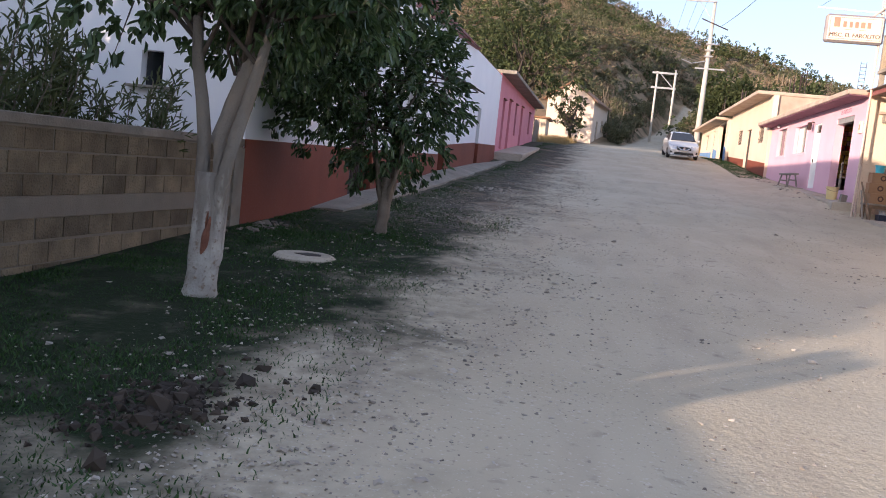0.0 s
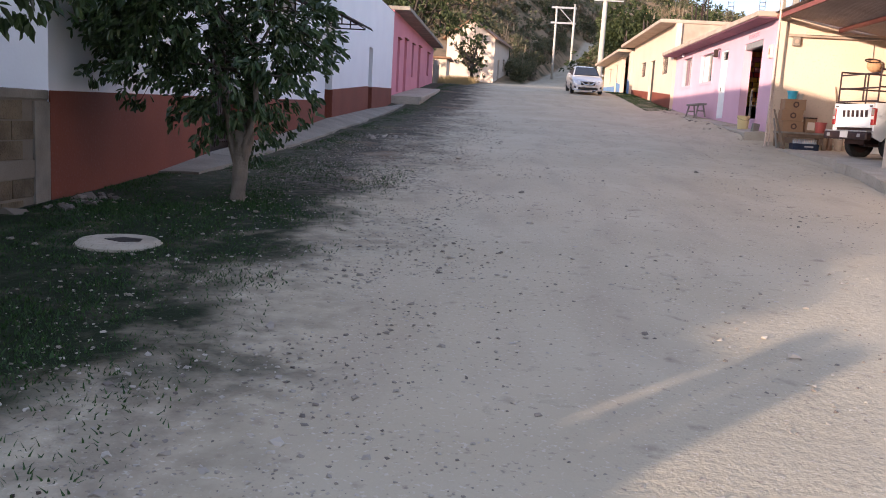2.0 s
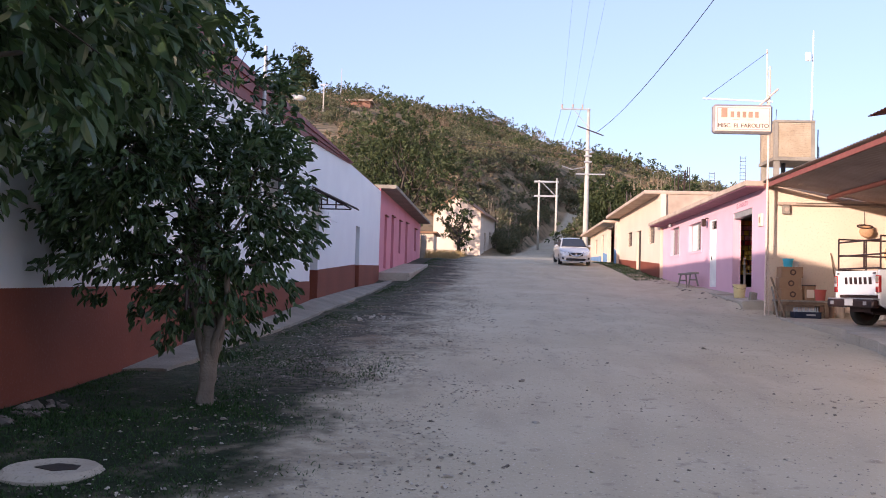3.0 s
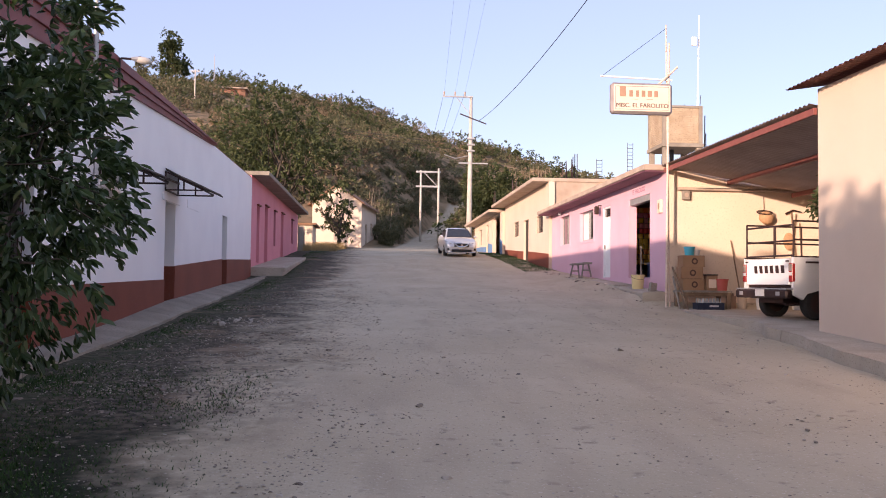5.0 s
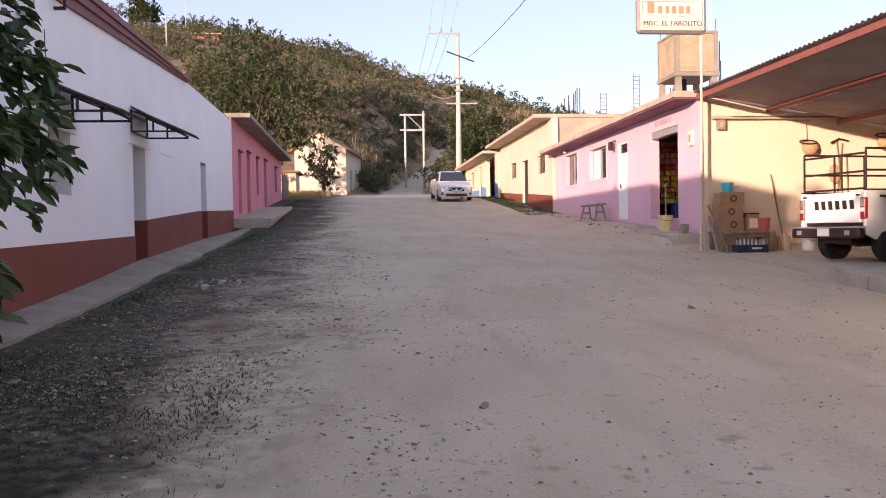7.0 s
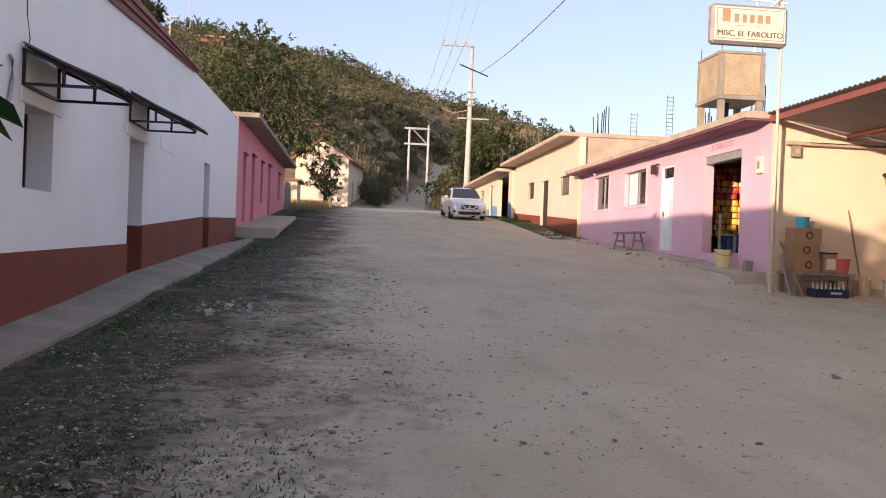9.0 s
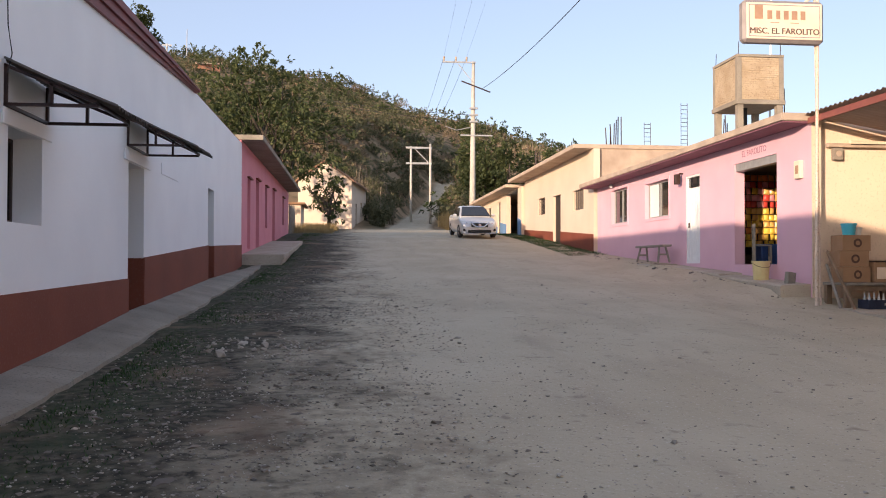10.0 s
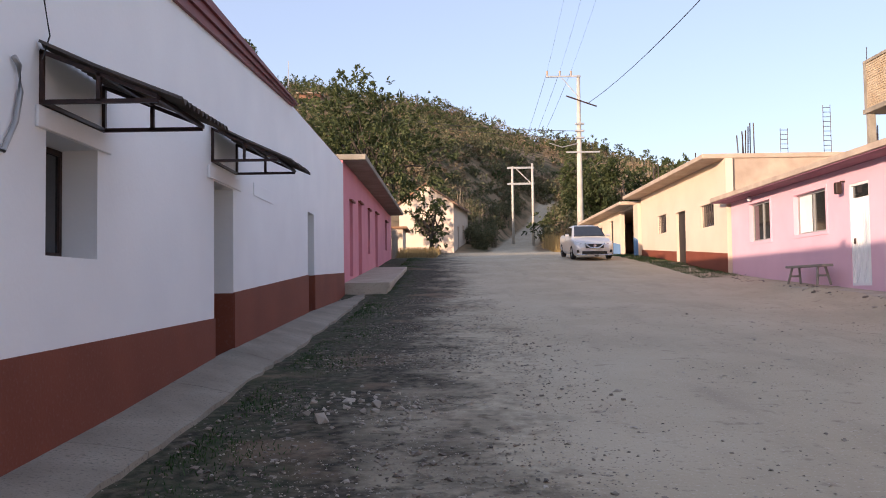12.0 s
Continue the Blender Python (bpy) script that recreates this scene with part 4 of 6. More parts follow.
hillside("bank_scrub", "low grey-green scrub on the banks of the uphill road", 1100, 29, 1.25, 0.32, 8, SCRUB, 96, 165, 0.28, -0.9)
hillside("bank_brush", "dry brush on the banks of the uphill road", 900, 30, 1.0, 0.3, 6, DRYLEAF, 96, 165, 0.28, -0.9)
hillside("dry_scrub", "dry brown brush and grass over the hillside", 3000, 22, 1.5, 0.45, 4, DRYLEAF, 90, 238, 1.05, -0.6)


def stalks(name, label, n, seed, xr, yr, h, material, w):
    """Tall dry stalks standing close together."""
    rng = np.random.default_rng(seed)
    x, y = rng.uniform(*xr, n), rng.uniform(*yr, n)
    z = land_z(x, y)
    H = h * rng.uniform(0.4, 1.15, n)
    lean = rng.normal(0, 0.10, (n, 2)) * H[:, None]
    a = rng.uniform(0, 3.14, n)
    dx, dy = np.cos(a) * w, np.sin(a) * w
    b = np.stack([x, y, z - 0.05], 1)
    t = b + np.stack([lean[:, 0], lean[:, 1], H], 1)
    o = np.stack([dx, dy, 0 * dx], 1)
    q = np.stack([-dy, dx, 0 * dx], 1) * 0.6
    V = np.stack([b + o, b - o * 0.5 + q, b - o * 0.5 - q, t + o * 0.3, t - o * 0.2 + q * 0.3, t - o * 0.2 - q * 0.3], 1).reshape(-1, 3)
    i = np.arange(n)[:, None] * 6
    F = np.concatenate([i + np.array([[0, 1, 4, 3]]), i + np.array([[1, 2, 5, 4]]), i + np.array([[2, 0, 3, 5]])])
    ob = tagged(new(name, mesh_from(name, V, F)), label, "plants", kind="stuff")
    ob.data.materials.append(material)


STALK = leafy("dry_stalk", (0.17, 0.135, 0.09), (0.30, 0.24, 0.165), 0.9, 0.1)
STRAW = leafy("dry_grass", (0.30, 0.21, 0.09), (0.42, 0.31, 0.14), 0.9, 0.3)
stalks("cactus_stalks", "tall dry organ cactus and reed stalks on the slope", 160, 31, (14, 36), (116, 150), 2.2, STALK, 0.13)
stalks("cactus_stalks", "tall dry stalks beside the far house", 300, 32, (-1.0, 3.0), (100, 118), 2.4, STALK, 0.09)
stalks("dry_grass", "tall dry grass at the roadside", 2200, 33, (-5.2, -2.6), (57, 78), 0.55, STRAW, 0.012)
stalks("dry_grass", "tall dry grass beside the uphill road", 1400, 34, (6.6, 9.0), (78, 92), 1.3, STRAW, 0.02)


def lawn(name, label, n, seed, where, h, material):
    """Short grass blades and weeds on the verge."""
    rng = np.random.default_rng(seed)
    x, y = where(rng, n)
    keep = np.array([noise.noise((a * 1.1, b * 1.1, 3)) + noise.noise((a * 3, b * 3, 8)) * 0.5 for a, b in zip(x, y)]) > rng.normal(-0.16, 0.2, n)
    x, y = x[keep], y[keep]
    n = len(x)
    z = land_z(x, y) - 0.02
    H = h * rng.uniform(0.4, 1.3, n)
    a = rng.uniform(0, 6.28, n)
    w = 0.0038 + 0.003 * rng.uniform(0, 1, n)
    o = np.stack([np.cos(a) * w, np.sin(a) * w, 0 * a], 1)
    l = rng.normal(0, 0.55, (n, 2)) * H[:, None]
    b = np.stack([x, y, z], 1)
    m = b + np.stack([l[:, 0] * 0.4, l[:, 1] * 0.4, H * 0.6], 1)
    t = b + np.stack([l[:, 0], l[:, 1], H], 1)
    V = np.stack([b + o, b - o, m - o * 0.8, m + o * 0.8, t], 1).reshape(-1, 3)
    i = (np.arange(n)[:, None] * 5)
    F4, F3 = (i + np.array([[0, 1, 2, 3]])).tolist(), (i + np.array([[3, 2, 4]])).tolist()
    me = bpy.data.meshes.new(name)
    me.from_pydata(V.tolist(), [], F4 + F3)
    ob = tagged(new(name, me), label, "grass", kind="stuff")
    me.materials.append(material)


GRASS = leafy("verge_grass", (0.015, 0.046, 0.009), (0.042, 0.098, 0.018), 0.6, 0.3)
lawn("grass", "short dark green grass and weeds on the verge", 120000, 51, lambda r, n: (-4.75 + 3.5 * r.beta(1.0, 1.7, n), -1.5 + 17 * r.beta(1.15, 1.45, n)), 0.042, GRASS)
lawn("grass", "patchy weeds along the sidewalk edge", 24000, 52, lambda r, n: (-4.0 + np.abs(r.normal(0, 0.45, n)), r.uniform(13, 56, n)), 0.045, GRASS)
lawn("grass", "grass strip before the cream house", 15000, 53, lambda r, n: (r.uniform(6.2, 7.5, n), r.uniform(40, 58, n)), 0.09, GRASS)


# ---- fixtures of the left side ----
GLASSLAMP = shader("dusty_lamp_glass", (0.55, 0.52, 0.46), (0.66, 0.62, 0.55), 0.25, 5, 30, 0.0)
GREYMETAL = shader("galvanised_metal", (0.36, 0.36, 0.36), (0.50, 0.50, 0.49), 0.5, 6, 40, 0.05, 0.5)
BLACK = shader("black_rubber", (0.012, 0.012, 0.012), (0.025, 0.025, 0.025), 0.7, 10, 60, 0.1)

lamp = thing("street_lamp", (LX, 19.45, 5.1), "wall-mounted street lamp with a clouded glass bowl", "lamp")
part("bracket", limb(bmesh.new(), [(LX + 0.15, 19.45, 5.02), (LX + 0.15, 19.45, 5.55), (LX + 0.15, 19.45, 5.60), (LX + 0.18, 19.47, 5.62), (LX + 0.34, 19.55, 5.63)], 0.024, 0.02, 8), DARKSTEEL, lamp)
part("mount", mesh_box(LX + 0.001, LX + 0.16, 19.42, 19.48, 5.0, 5.04), DARKSTEEL, lamp)
bm = bmesh.new()
bmesh.ops.create_uvsphere(bm, u_segments=16, v_segments=10, radius=1, matrix=Matrix.LocRotScale((LX + 0.50, 19.62, 5.63), Euler((0, 0.05, 0.35)), (0.15, 0.075, 0.065)))
part("bowl", bm, GLASSLAMP, lamp, "clouded glass bowl", True)
part("socket", tube(bmesh.new(), (LX + 0.32, 19.54, 5.64), (LX + 0.42, 19.58, 5.64), 0.03, 0.05), GREYMETAL, lamp)
conduit = thing("wall_conduit", (LX, 18.1, 4.6), "grey electric conduit pipe against the white wall", "pipe")
part("pipe", tube(bmesh.new(), (LX + 0.17, 18.1, 4.55), (LX + 0.17, 18.1, 6.3), 0.03), GREYMETAL, conduit)
part("pipe", tube(bmesh.new(), (LX + 0.17, 18.2, 4.7), (LX + 0.17, 18.2, 6.1), 0.018), GREYMETAL, conduit)
part("clip", mesh_box(LX + 0.001, LX + 0.19, 18.06, 18.24, 4.6, 4.64), GREYMETAL, conduit)
hose = thing("wall_cable", (LX, 18.55, 3.4), "grey flexible cable hanging on the white wall", "cable")
part("cable", limb(bmesh.new(), [(LX + 0.03, 18.42, 3.05), (LX + 0.03, 18.58, 3.28), (LX + 0.03, 18.64, 3.5), (LX + 0.03, 18.62, 3.68), (LX + 0.03, 18.55, 3.72)], 0.02, 0.02, 8), GREYMETAL, hose, smooth=True)
part("loose_wire", limb(bmesh.new(), [(LX + 0.05, 18.9, 4.6), (LX + 0.04, 18.95, 4.25), (LX + 0.06, 19.0, 4.0), (LX + 0.08, 18.85, 3.78)], 0.006, 0.006, 5), BLACK, hose)

# the hill: a hut and a line of poles
BRICK = shader("fired_brick", (0.24, 0.12, 0.08), (0.31, 0.16, 0.105), 0.9, 1, 10, 0.2)
hut = thing("brick_hut", (-34, 205, ground_at(-34, 205)), "small bare brick hut high on the hillside", "house")
hz = ground_at(-34, 205) - 2.6
part("wall", wall(bmesh.new(), "y", 203, 203.3, -37, -31, hz - 3, hz + 3.4, ((-35.5, -34.2, hz + 1, hz + 2.4),)), BRICK, hut)
part("wall", mesh_box(-31.3, -31, 203.3, 208, hz - 2, hz + 3.2), BRICK, hut)
part("wall", mesh_box(-37, -36.7, 203.3, 208, hz - 2, hz + 3.2), BRICK, hut)
part("roof", mesh_box(-37.5, -30.5, 202.4, 208.6, hz + 3.42, hz + 3.7), SLAB, hut)
mast_far = thing("radio_mast", (-43.4, 230, 53.9), "thin radio mast on the crest of the hill", "antenna")
part("mast", tube(bmesh.new(), (-43.4, 230, 51.9), (-43.3, 230, 61.5), 0.14, 0.08, 6), GREYMETAL, mast_far)
POLEC = shader("pole_concrete", (0.42, 0.39, 0.34), (0.54, 0.51, 0.46), 0.9, 2, 30, 0.2)


def pole(name, label, base, top, r0, r1, category="pole", group=""):
    p = thing(name, base, label, category, group)
    part("shaft", tube(bmesh.new(), (base[0], base[1], base[2] - 0.5), top, r0, r1, 12), POLEC, p, smooth=True)
    return p


hp = pole("hill_pole", "thin pale utility pole on the hillside", (-36.5, 175, ground_at(-36.5, 175)), (-36.5, 175, ground_at(-36.5, 175) + 6.0), 0.16, 0.12)
part("crossarm", mesh_box(-37.4, -35.6, 174.9, 175.05, ground_at(-36.5, 175) + 5.6, ground_at(-36.5, 175) + 5.8), GREYMETAL, hp)

# ---- tall pole, H-frame poles and wires ----
P1 = (7.45, 73.2)
p1 = pole("utility_pole", "tall grey concrete utility pole with steel crossarms", (P1[0] - 0.1, P1[1], 4.2), (P1[0] - 0.02, P1[1], 17.2), 0.26, 0.12)
for z, a, b in ((17.05, -2.35, 0.12), (11.6, -1.0, 1.4)):
    part("crossarm", mesh_box(P1[0] + a, P1[0] + b, P1[1] - 0.2, P1[1] - 0.1, z, z + 0.11, 0.01), GREYMETAL, p1)
for k, x in enumerate((-2.25, -1.35, -0.55)):
    bm = tube(bmesh.new(), (P1[0] + x, P1[1] - 0.15, 17.16), (P1[0] + x, P1[1] - 0.15, 17.5), 0.05, 0.08, 8)
    part("insulator", bm, SLAB, p1)
part("brace", limb(bmesh.new(), [(P1[0] - 1.2, P1[1] - 0.15, 17.0), (P1[0] - 0.05, P1[1] - 0.15, 15.6)], 0.03, 0.03, 6), GREYMETAL, p1)
part("cutout_arm", mesh_box(-0.9, 1.4, -0.1, 0.0, 0, 0.08, m=Matrix.Translation((P1[0] - 0.1, P1[1] - 0.12, 15.35)) @ Matrix.Rotation(radians(20), 4, "Y")), DARKSTEEL, p1)
for z in (13.6, 13.1, 12.6):
    part("insulator", mesh_box(P1[0] - 0.34, P1[0] + 0.3, P1[1] - 0.3, P1[1] - 0.12, z, z + 0.14, 0.03), GREYMETAL, p1)
part("service_arm", limb(bmesh.new(), [(P1[0] - 0.1, P1[1] - 0.1, 12.3), (P1[0] - 1.3, P1[1] - 0.3, 12.0), (P1[0] - 2.2, P1[1] - 0.3, 12.3)], 0.04, 0.03, 6), GREYMETAL, p1)
P2 = (7.25, 106.6)
zb = float(road_z(106.6))
p2 = thing("h_frame_poles", (P2[0] - 1, P2[1], zb), "pair of concrete poles joined by two crossbars", "pole")
for dx, dy, zz in ((0, 0, 15.8), (-2.0, 3.0, 15.9)):
    part("shaft", tube(bmesh.new(), (P2[0] + dx, P2[1] + dy, zb - 0.4), (P2[0] + dx, P2[1] + dy, zz), 0.17, 0.12, 10), POLEC, p2, smooth=True)
for z in (15.4, 13.6):
    part("crossbar", mesh_box(P2[0] - 2.7, P2[0] + 0.3, P2[1] + 1.2, P2[1] + 1.4, z, z + 0.22), GREYMETAL, p2)
part("brace", limb(bmesh.new(), [(P2[0] - 1.7, P2[1] + 1.2, 15.4), (P2[0], P2[1] + 1.2, 13.7)], 0.06, 0.06, 6), GREYMETAL, p2)


def wire(label, a, b, sag, r=0.016):
    t = np.linspace(0, 1, 22)
    pts = [(a[0] + (b[0] - a[0]) * s, a[1] + (b[1] - a[1]) * s, a[2] + (b[2] - a[2]) * s - sag * 4 * s * (1 - s)) for s in t]
    w = thing("wire", a, label, "wire", "overhead wires")
    part("cable", limb(bmesh.new(), pts, r, r, 5), BLACK, w, smooth=True)


wire("thick black service cable sagging across the sky", (8.0, 73.0, 15.1), (8.0, -6, 15.4), 2.24, 0.019)
for k in range(2):
    wire("thin overhead wire over the hillside", (P1[0] - 0.3, P1[1], 13.2 - k * 0.5), (-36.5, 175, ground_at(-36.5, 175) + 5.8), 2.5, 0.02)
for x in (-2.25, -1.35, -0.55):
    wire("thin overhead power line along the street", (P1[0] + x, P1[1] - 0.15, 17.5), (2.0 + x, -20, 20.5), 1.6, 0.0045)
    wire("thin overhead power line up the hill", (P1[0] + x, P1[1] - 0.15, 17.5), (P2[0] + x * 0.8, P2[1] + 1.3, 15.7), 0.4, 0.012)

# ---- far house ----
far = thing("far_house", (-1.6, 86, 5.2), "small gabled cream house with tiled roof at the street's end", "house")
FZ = 5.2
fx0, fx1, fy0, fy1 = -6.4, -1.6, 86.0, 94.5
mid, apex, eave = -4.0, FZ + 5.9, FZ + 4.25
outline = [(fx0, FZ - 2), (fx1, FZ - 2), (fx1, eave), (mid, apex), (fx0, eave)]
part("gable_wall", prism(bmesh.new(), outline, "y", fy0, fy0 + 0.3), PALE, far)
part("side_wall", wall(bmesh.new(), "x", fx1 - 0.3, fx1, fy0 + 0.3, fy1, FZ - 2, eave - 0.02, ((88.2, 89.2, FZ + 0.1, FZ + 2.4), (91.3, 92.3, FZ + 1.4, FZ + 2.7))), PALE, far)
part("door", mesh_box(fx1 - 0.2, fx1 - 0.15, 88.2, 89.2, FZ + 0.1, FZ + 2.4), DARKDOOR, far)
part("window", mesh_box(fx1 - 0.2, fx1 - 0.15, 91.3, 92.3, FZ + 1.4, FZ + 2.7), PANE, far)
part("side_wall", mesh_box(fx0, fx0 + 0.3, fy0 + 0.3, fy1, FZ - 2, eave - 0.02), PALE, far)
part("back_wall", prism(bmesh.new(), outline, "y", fy1, fy1 + 0.3), PALE, far)
for a, b in (((fx1 + 0.4, eave - 0.25), (mid, apex + 0.05)), ((mid, apex + 0.05), (fx0 - 0.4, eave - 0.25))):
    part("roof_slope", prism(bmesh.new(), [a, b, (b[0], b[1] + 0.14), (a[0], a[1] + 0.14)], "y", fy0 - 0.25, fy1 + 0.5), ROOFTILE, far, "brown tiled roof slope")
far.matrix_world = Matrix.Translation((-1.6, 86, 5.2)) @ Matrix.Rotation(radians(-9), 4, "Z")
low = thing("low_shed", (-7, 70, 4.0), "low cream shed wall behind a wire gate", "shed")
part("wall", mesh_box(-9, -5.2, 72, 72.3, 3.4, 6.3), PALE, low)
part("wall", mesh_box(-5.5, -5.2, 72.3, 76, 3.4, 6.3), PALE, low)
part("roof", mesh_box(-9.3, -4.9, 71.7, 76.3, 6.305, 6.45), ROOFTILE, low)
gate = thing("wooden_gate", (-4.8, 58, 3.3), "weathered picket gate beside the pink house", "gate")
for i in range(16):
    y = 55.9 + i * 0.28
    zz = float(road_z(y))
    part("picket", mesh_box(-4.86, -4.80, y, y + 0.09, zz - 0.1, zz + 1.35 + 0.25 * random.random()), GREYWOOD, gate)
for dz in (0.35, 1.1):
    part("rail", prism(bmesh.new(), [(55.8, float(road_z(55.8)) + dz), (60.4, float(road_z(60.4)) + dz), (60.4, float(road_z(60.4)) + dz + 0.08), (55.8, float(road_z(55.8)) + dz + 0.08)], "x", -4.92, -4.862), GREYWOOD, gate)

# ---- water tank on its stand, rebars, antenna ----
ADOBE = shader("brick_tank", (0.36, 0.28, 0.19), (0.52, 0.42, 0.30), 0.92, 1.3, 14, 0.5, c3=(0.30, 0.23, 0.16))
TANKBRICK = shader("tank_brick", (0.40, 0.30, 0.19), (0.56, 0.46, 0.33), 0.92, 2.2, 18, 0.5, c3=(0.30, 0.22, 0.15), vary=0.15)
TX, TY, TZ = 12.28, 38.95, 7.62
tank = thing("water_tank", (TX, TY, 5.0), "square brick water tank on concrete legs on the shop roof", "tank")
part("body", mesh_box(TX - 0.8, TX + 0.8, TY - 0.95, TY + 0.95, TZ, TZ + 1.45, 0.02), ADOBE, tank, "bare brick tank body")
bm = bmesh.new()
brick_rng = random.Random(91)
for k in range(19):
    z0 = TZ + 0.012 + k * 0.0755
    for face, half in (("y", 0.66), ("x", 0.81)):
        a = -half - (0.12 if k % 2 else 0.0)
        while a < half - 0.03:
            s0, s1 = max(a, -half) + 0.006, min(a + 0.24, half) - 0.006
            a += 0.25
            if s1 - s0 < 0.03:
                continue
            d = brick_rng.uniform(0.010, 0.022)
            if face == "y":
                box(bm, TX + s0, TX + s1, TY - 0.95 - d, TY - 0.945, z0, z0 + 0.060)
            else:
                box(bm, TX - 0.8 - d, TX - 0.795, TY + s0, TY + s1, z0, z0 + 0.060)
tagged(part("brickwork", bm, TANKBRICK, tank), kind="stuff")
part("rim", mesh_box(TX - 0.84, TX + 0.84, TY - 0.99, TY + 0.99, TZ + 1.452, TZ + 1.55, 0.01), CONCRETE, tank)
part("base_slab", mesh_box(TX - 0.87, TX + 0.87, TY - 1.02, TY + 1.02, TZ - 0.16, TZ - 0.004, 0.01), CONCRETE, tank)
for sx in (-1, 1):
    for sy in (-1, 1):
        part("leg", mesh_box(TX + sx * 0.70 - 0.10, TX + sx * 0.70 + 0.10, TY + sy * 0.85 - 0.10, TY + sy * 0.85 + 0.10, 5.0, TZ - 0.165), CONCRETE, tank)
        part("corner_strip", mesh_box(TX + sx * 0.75 - 0.08, TX + sx * 0.75 + 0.08, TY + sy * 0.90 - 0.08, TY + sy * 0.90 + 0.08, TZ + 0.002, TZ + 1.45), CONCRETE, tank)
        bm = tube(bmesh.new(), (TX + sx * 0.75, TY + sy * 0.9, TZ + 1.55), (TX + sx * 0.75 + 0.02, TY + sy * 0.9, TZ + 2.0), 0.012, n=5)
        part("rebar", bm, DARKSTEEL, tank)
part("pipe", tube(bmesh.new(), (TX - 0.2, TY - 0.2, 5.0), (TX - 0.2, TY - 0.2, TZ - 0.1), 0.09), BLACK, tank)
part("pipe", limb(bmesh.new(), [(TX - 0.5, TY - 1.0, 5.02), (TX - 0.5, TY - 1.0, 5.6), (TX - 0.2, TY - 1.0, 5.65), (TX - 0.2, TY - 1.0, 6.3)], 0.03, 0.03, 6), DARKSTEEL, tank)


def rebars(x, y, z, n, h, seed):
    rng = random.Random(seed)
    t = thing("rebar_cluster", (x, y, z), "rusty reinforcing bars standing up from the roof", "rebar", "rebars on the roofs")
    for i in range(n):
        a, b = x + rng.uniform(-0.18, 0.18), y + rng.uniform(-0.18, 0.18)
        part("bar", tube(bmesh.new(), (a, b, z - 0.05), (a + rng.uniform(-0.06, 0.06), b, z + h * rng.uniform(0.75, 1.05)), 0.022, n=5), DARKSTEEL, t)


def rebar_ladder(x, y, z, h):
    t = thing("rebar_column", (x, y, z), "tied reinforcing column standing up from the roof", "rebar", "rebars on the roofs")
    for a in (-0.13, 0.13):
        part("bar", tube(bmesh.new(), (x + a, y, z - 0.05), (x + a, y, z + h), 0.012, n=5), DARKSTEEL, t)
    for k in range(int(h / 0.17)):
        part("stirrup", mesh_box(x - 0.14, x + 0.14, y - 0.01, y + 0.01, z + 0.1 + k * 0.17, z + 0.118 + k * 0.17), DARKSTEEL, t)


rebars(9.2, 44.0, 6.54, 4, 1.5, 1)
rebars(8.2, 47.5, 6.54, 4, 0.9, 2)
rebars(8.6, 43.0, 6.54, 3, 1.1, 7)
rebars(7.6, 51.5, 6.54, 4, 1.2, 8)
rebars(7.4, 58.0, 6.3, 3, 1.4, 9)
rebar_ladder(10.3, 43.6, 6.54, 1.2)
rebar_ladder(11.6, 43.0, 6.54, 1.9)
rebars(13.2, 42.9, 6.54, 4, 1.4, 3)
rebars(13.7, 39.0, 5.02, 2, 4.0, 4)
mast = thing("antenna_mast", (13.6, 40.0, 5.0), "thin white antenna mast with a small radio box", "antenna")
part("mast", tube(bmesh.new(), (13.6, 40, 5.0), (13.75, 40, 13.6), 0.045, 0.03, 8), WHITEDOOR, mast)
part("radio", mesh_box(13.35, 13.6, 39.8, 39.9, 12.2, 12.6, 0.03), WHITEDOOR, mast)

# ---- sign and its post ----
PXX, PYY = 7.45, 26.1
post = thing("sign_post", (PXX, PYY, 1.2), "slender painted iron post at the corner of the shop", "post")
PAINTPIPE = shader("peeling_cream_pipe", (0.60, 0.45, 0.36), (0.72, 0.60, 0.50), 0.7, 8, 40, 0.2, c3=(0.34, 0.20, 0.14))
part("pipe", tube(bmesh.new(), (PXX, PYY, 0.9), (PXX + 0.07, PYY, 8.2), 0.034, 0.030, 10), PAINTPIPE, post)
part("pipe", tube(bmesh.new(), (PXX + 0.12, PYY + 0.05, 1.0), (PXX + 0.0, PYY + 0.05, 8.7), 0.022, n=8), PAINTPIPE, post)
part("arm", tube(bmesh.new(), (PXX + 0.15, PYY, 7.20), (5.65, PYY - 0.1, 7.24), 0.025, n=8), WHITEDOOR, post)
part("strut", tube(bmesh.new(), (PXX - 0.25, PYY - 0.06, 7.05), (PXX + 0.28, PYY - 0.06, 7.55), 0.03, n=8), PAINTPIPE, post)
part("guy_wire", tube(bmesh.new(), (5.7, PYY - 0.1, 7.25), (PXX, PYY, 8.6), 0.006, n=4), BLACK, post)
SIGNFACE = shader("faded_sign_face", (0.74, 0.58, 0.44), (0.82, 0.68, 0.54), 0.5, 2, 30, 0.02)
SIGNINK = shader("faded_sign_ink", (0.34, 0.20, 0.13), (0.42, 0.26, 0.17), 0.6, 6, 40, 0.0)
TEXTINK = shader("dark_sign_letters", (0.10, 0.06, 0.05), (0.14, 0.09, 0.07), 0.6, 6, 40, 0.0)
SIGNRIM = shader("grey_sign_frame", (0.22, 0.19, 0.19), (0.30, 0.27, 0.26), 0.5, 6, 40, 0.05)
SX0, SX1, SZ0, SZ1, SY = 5.93, 7.57, 6.26, 7.08, 25.95
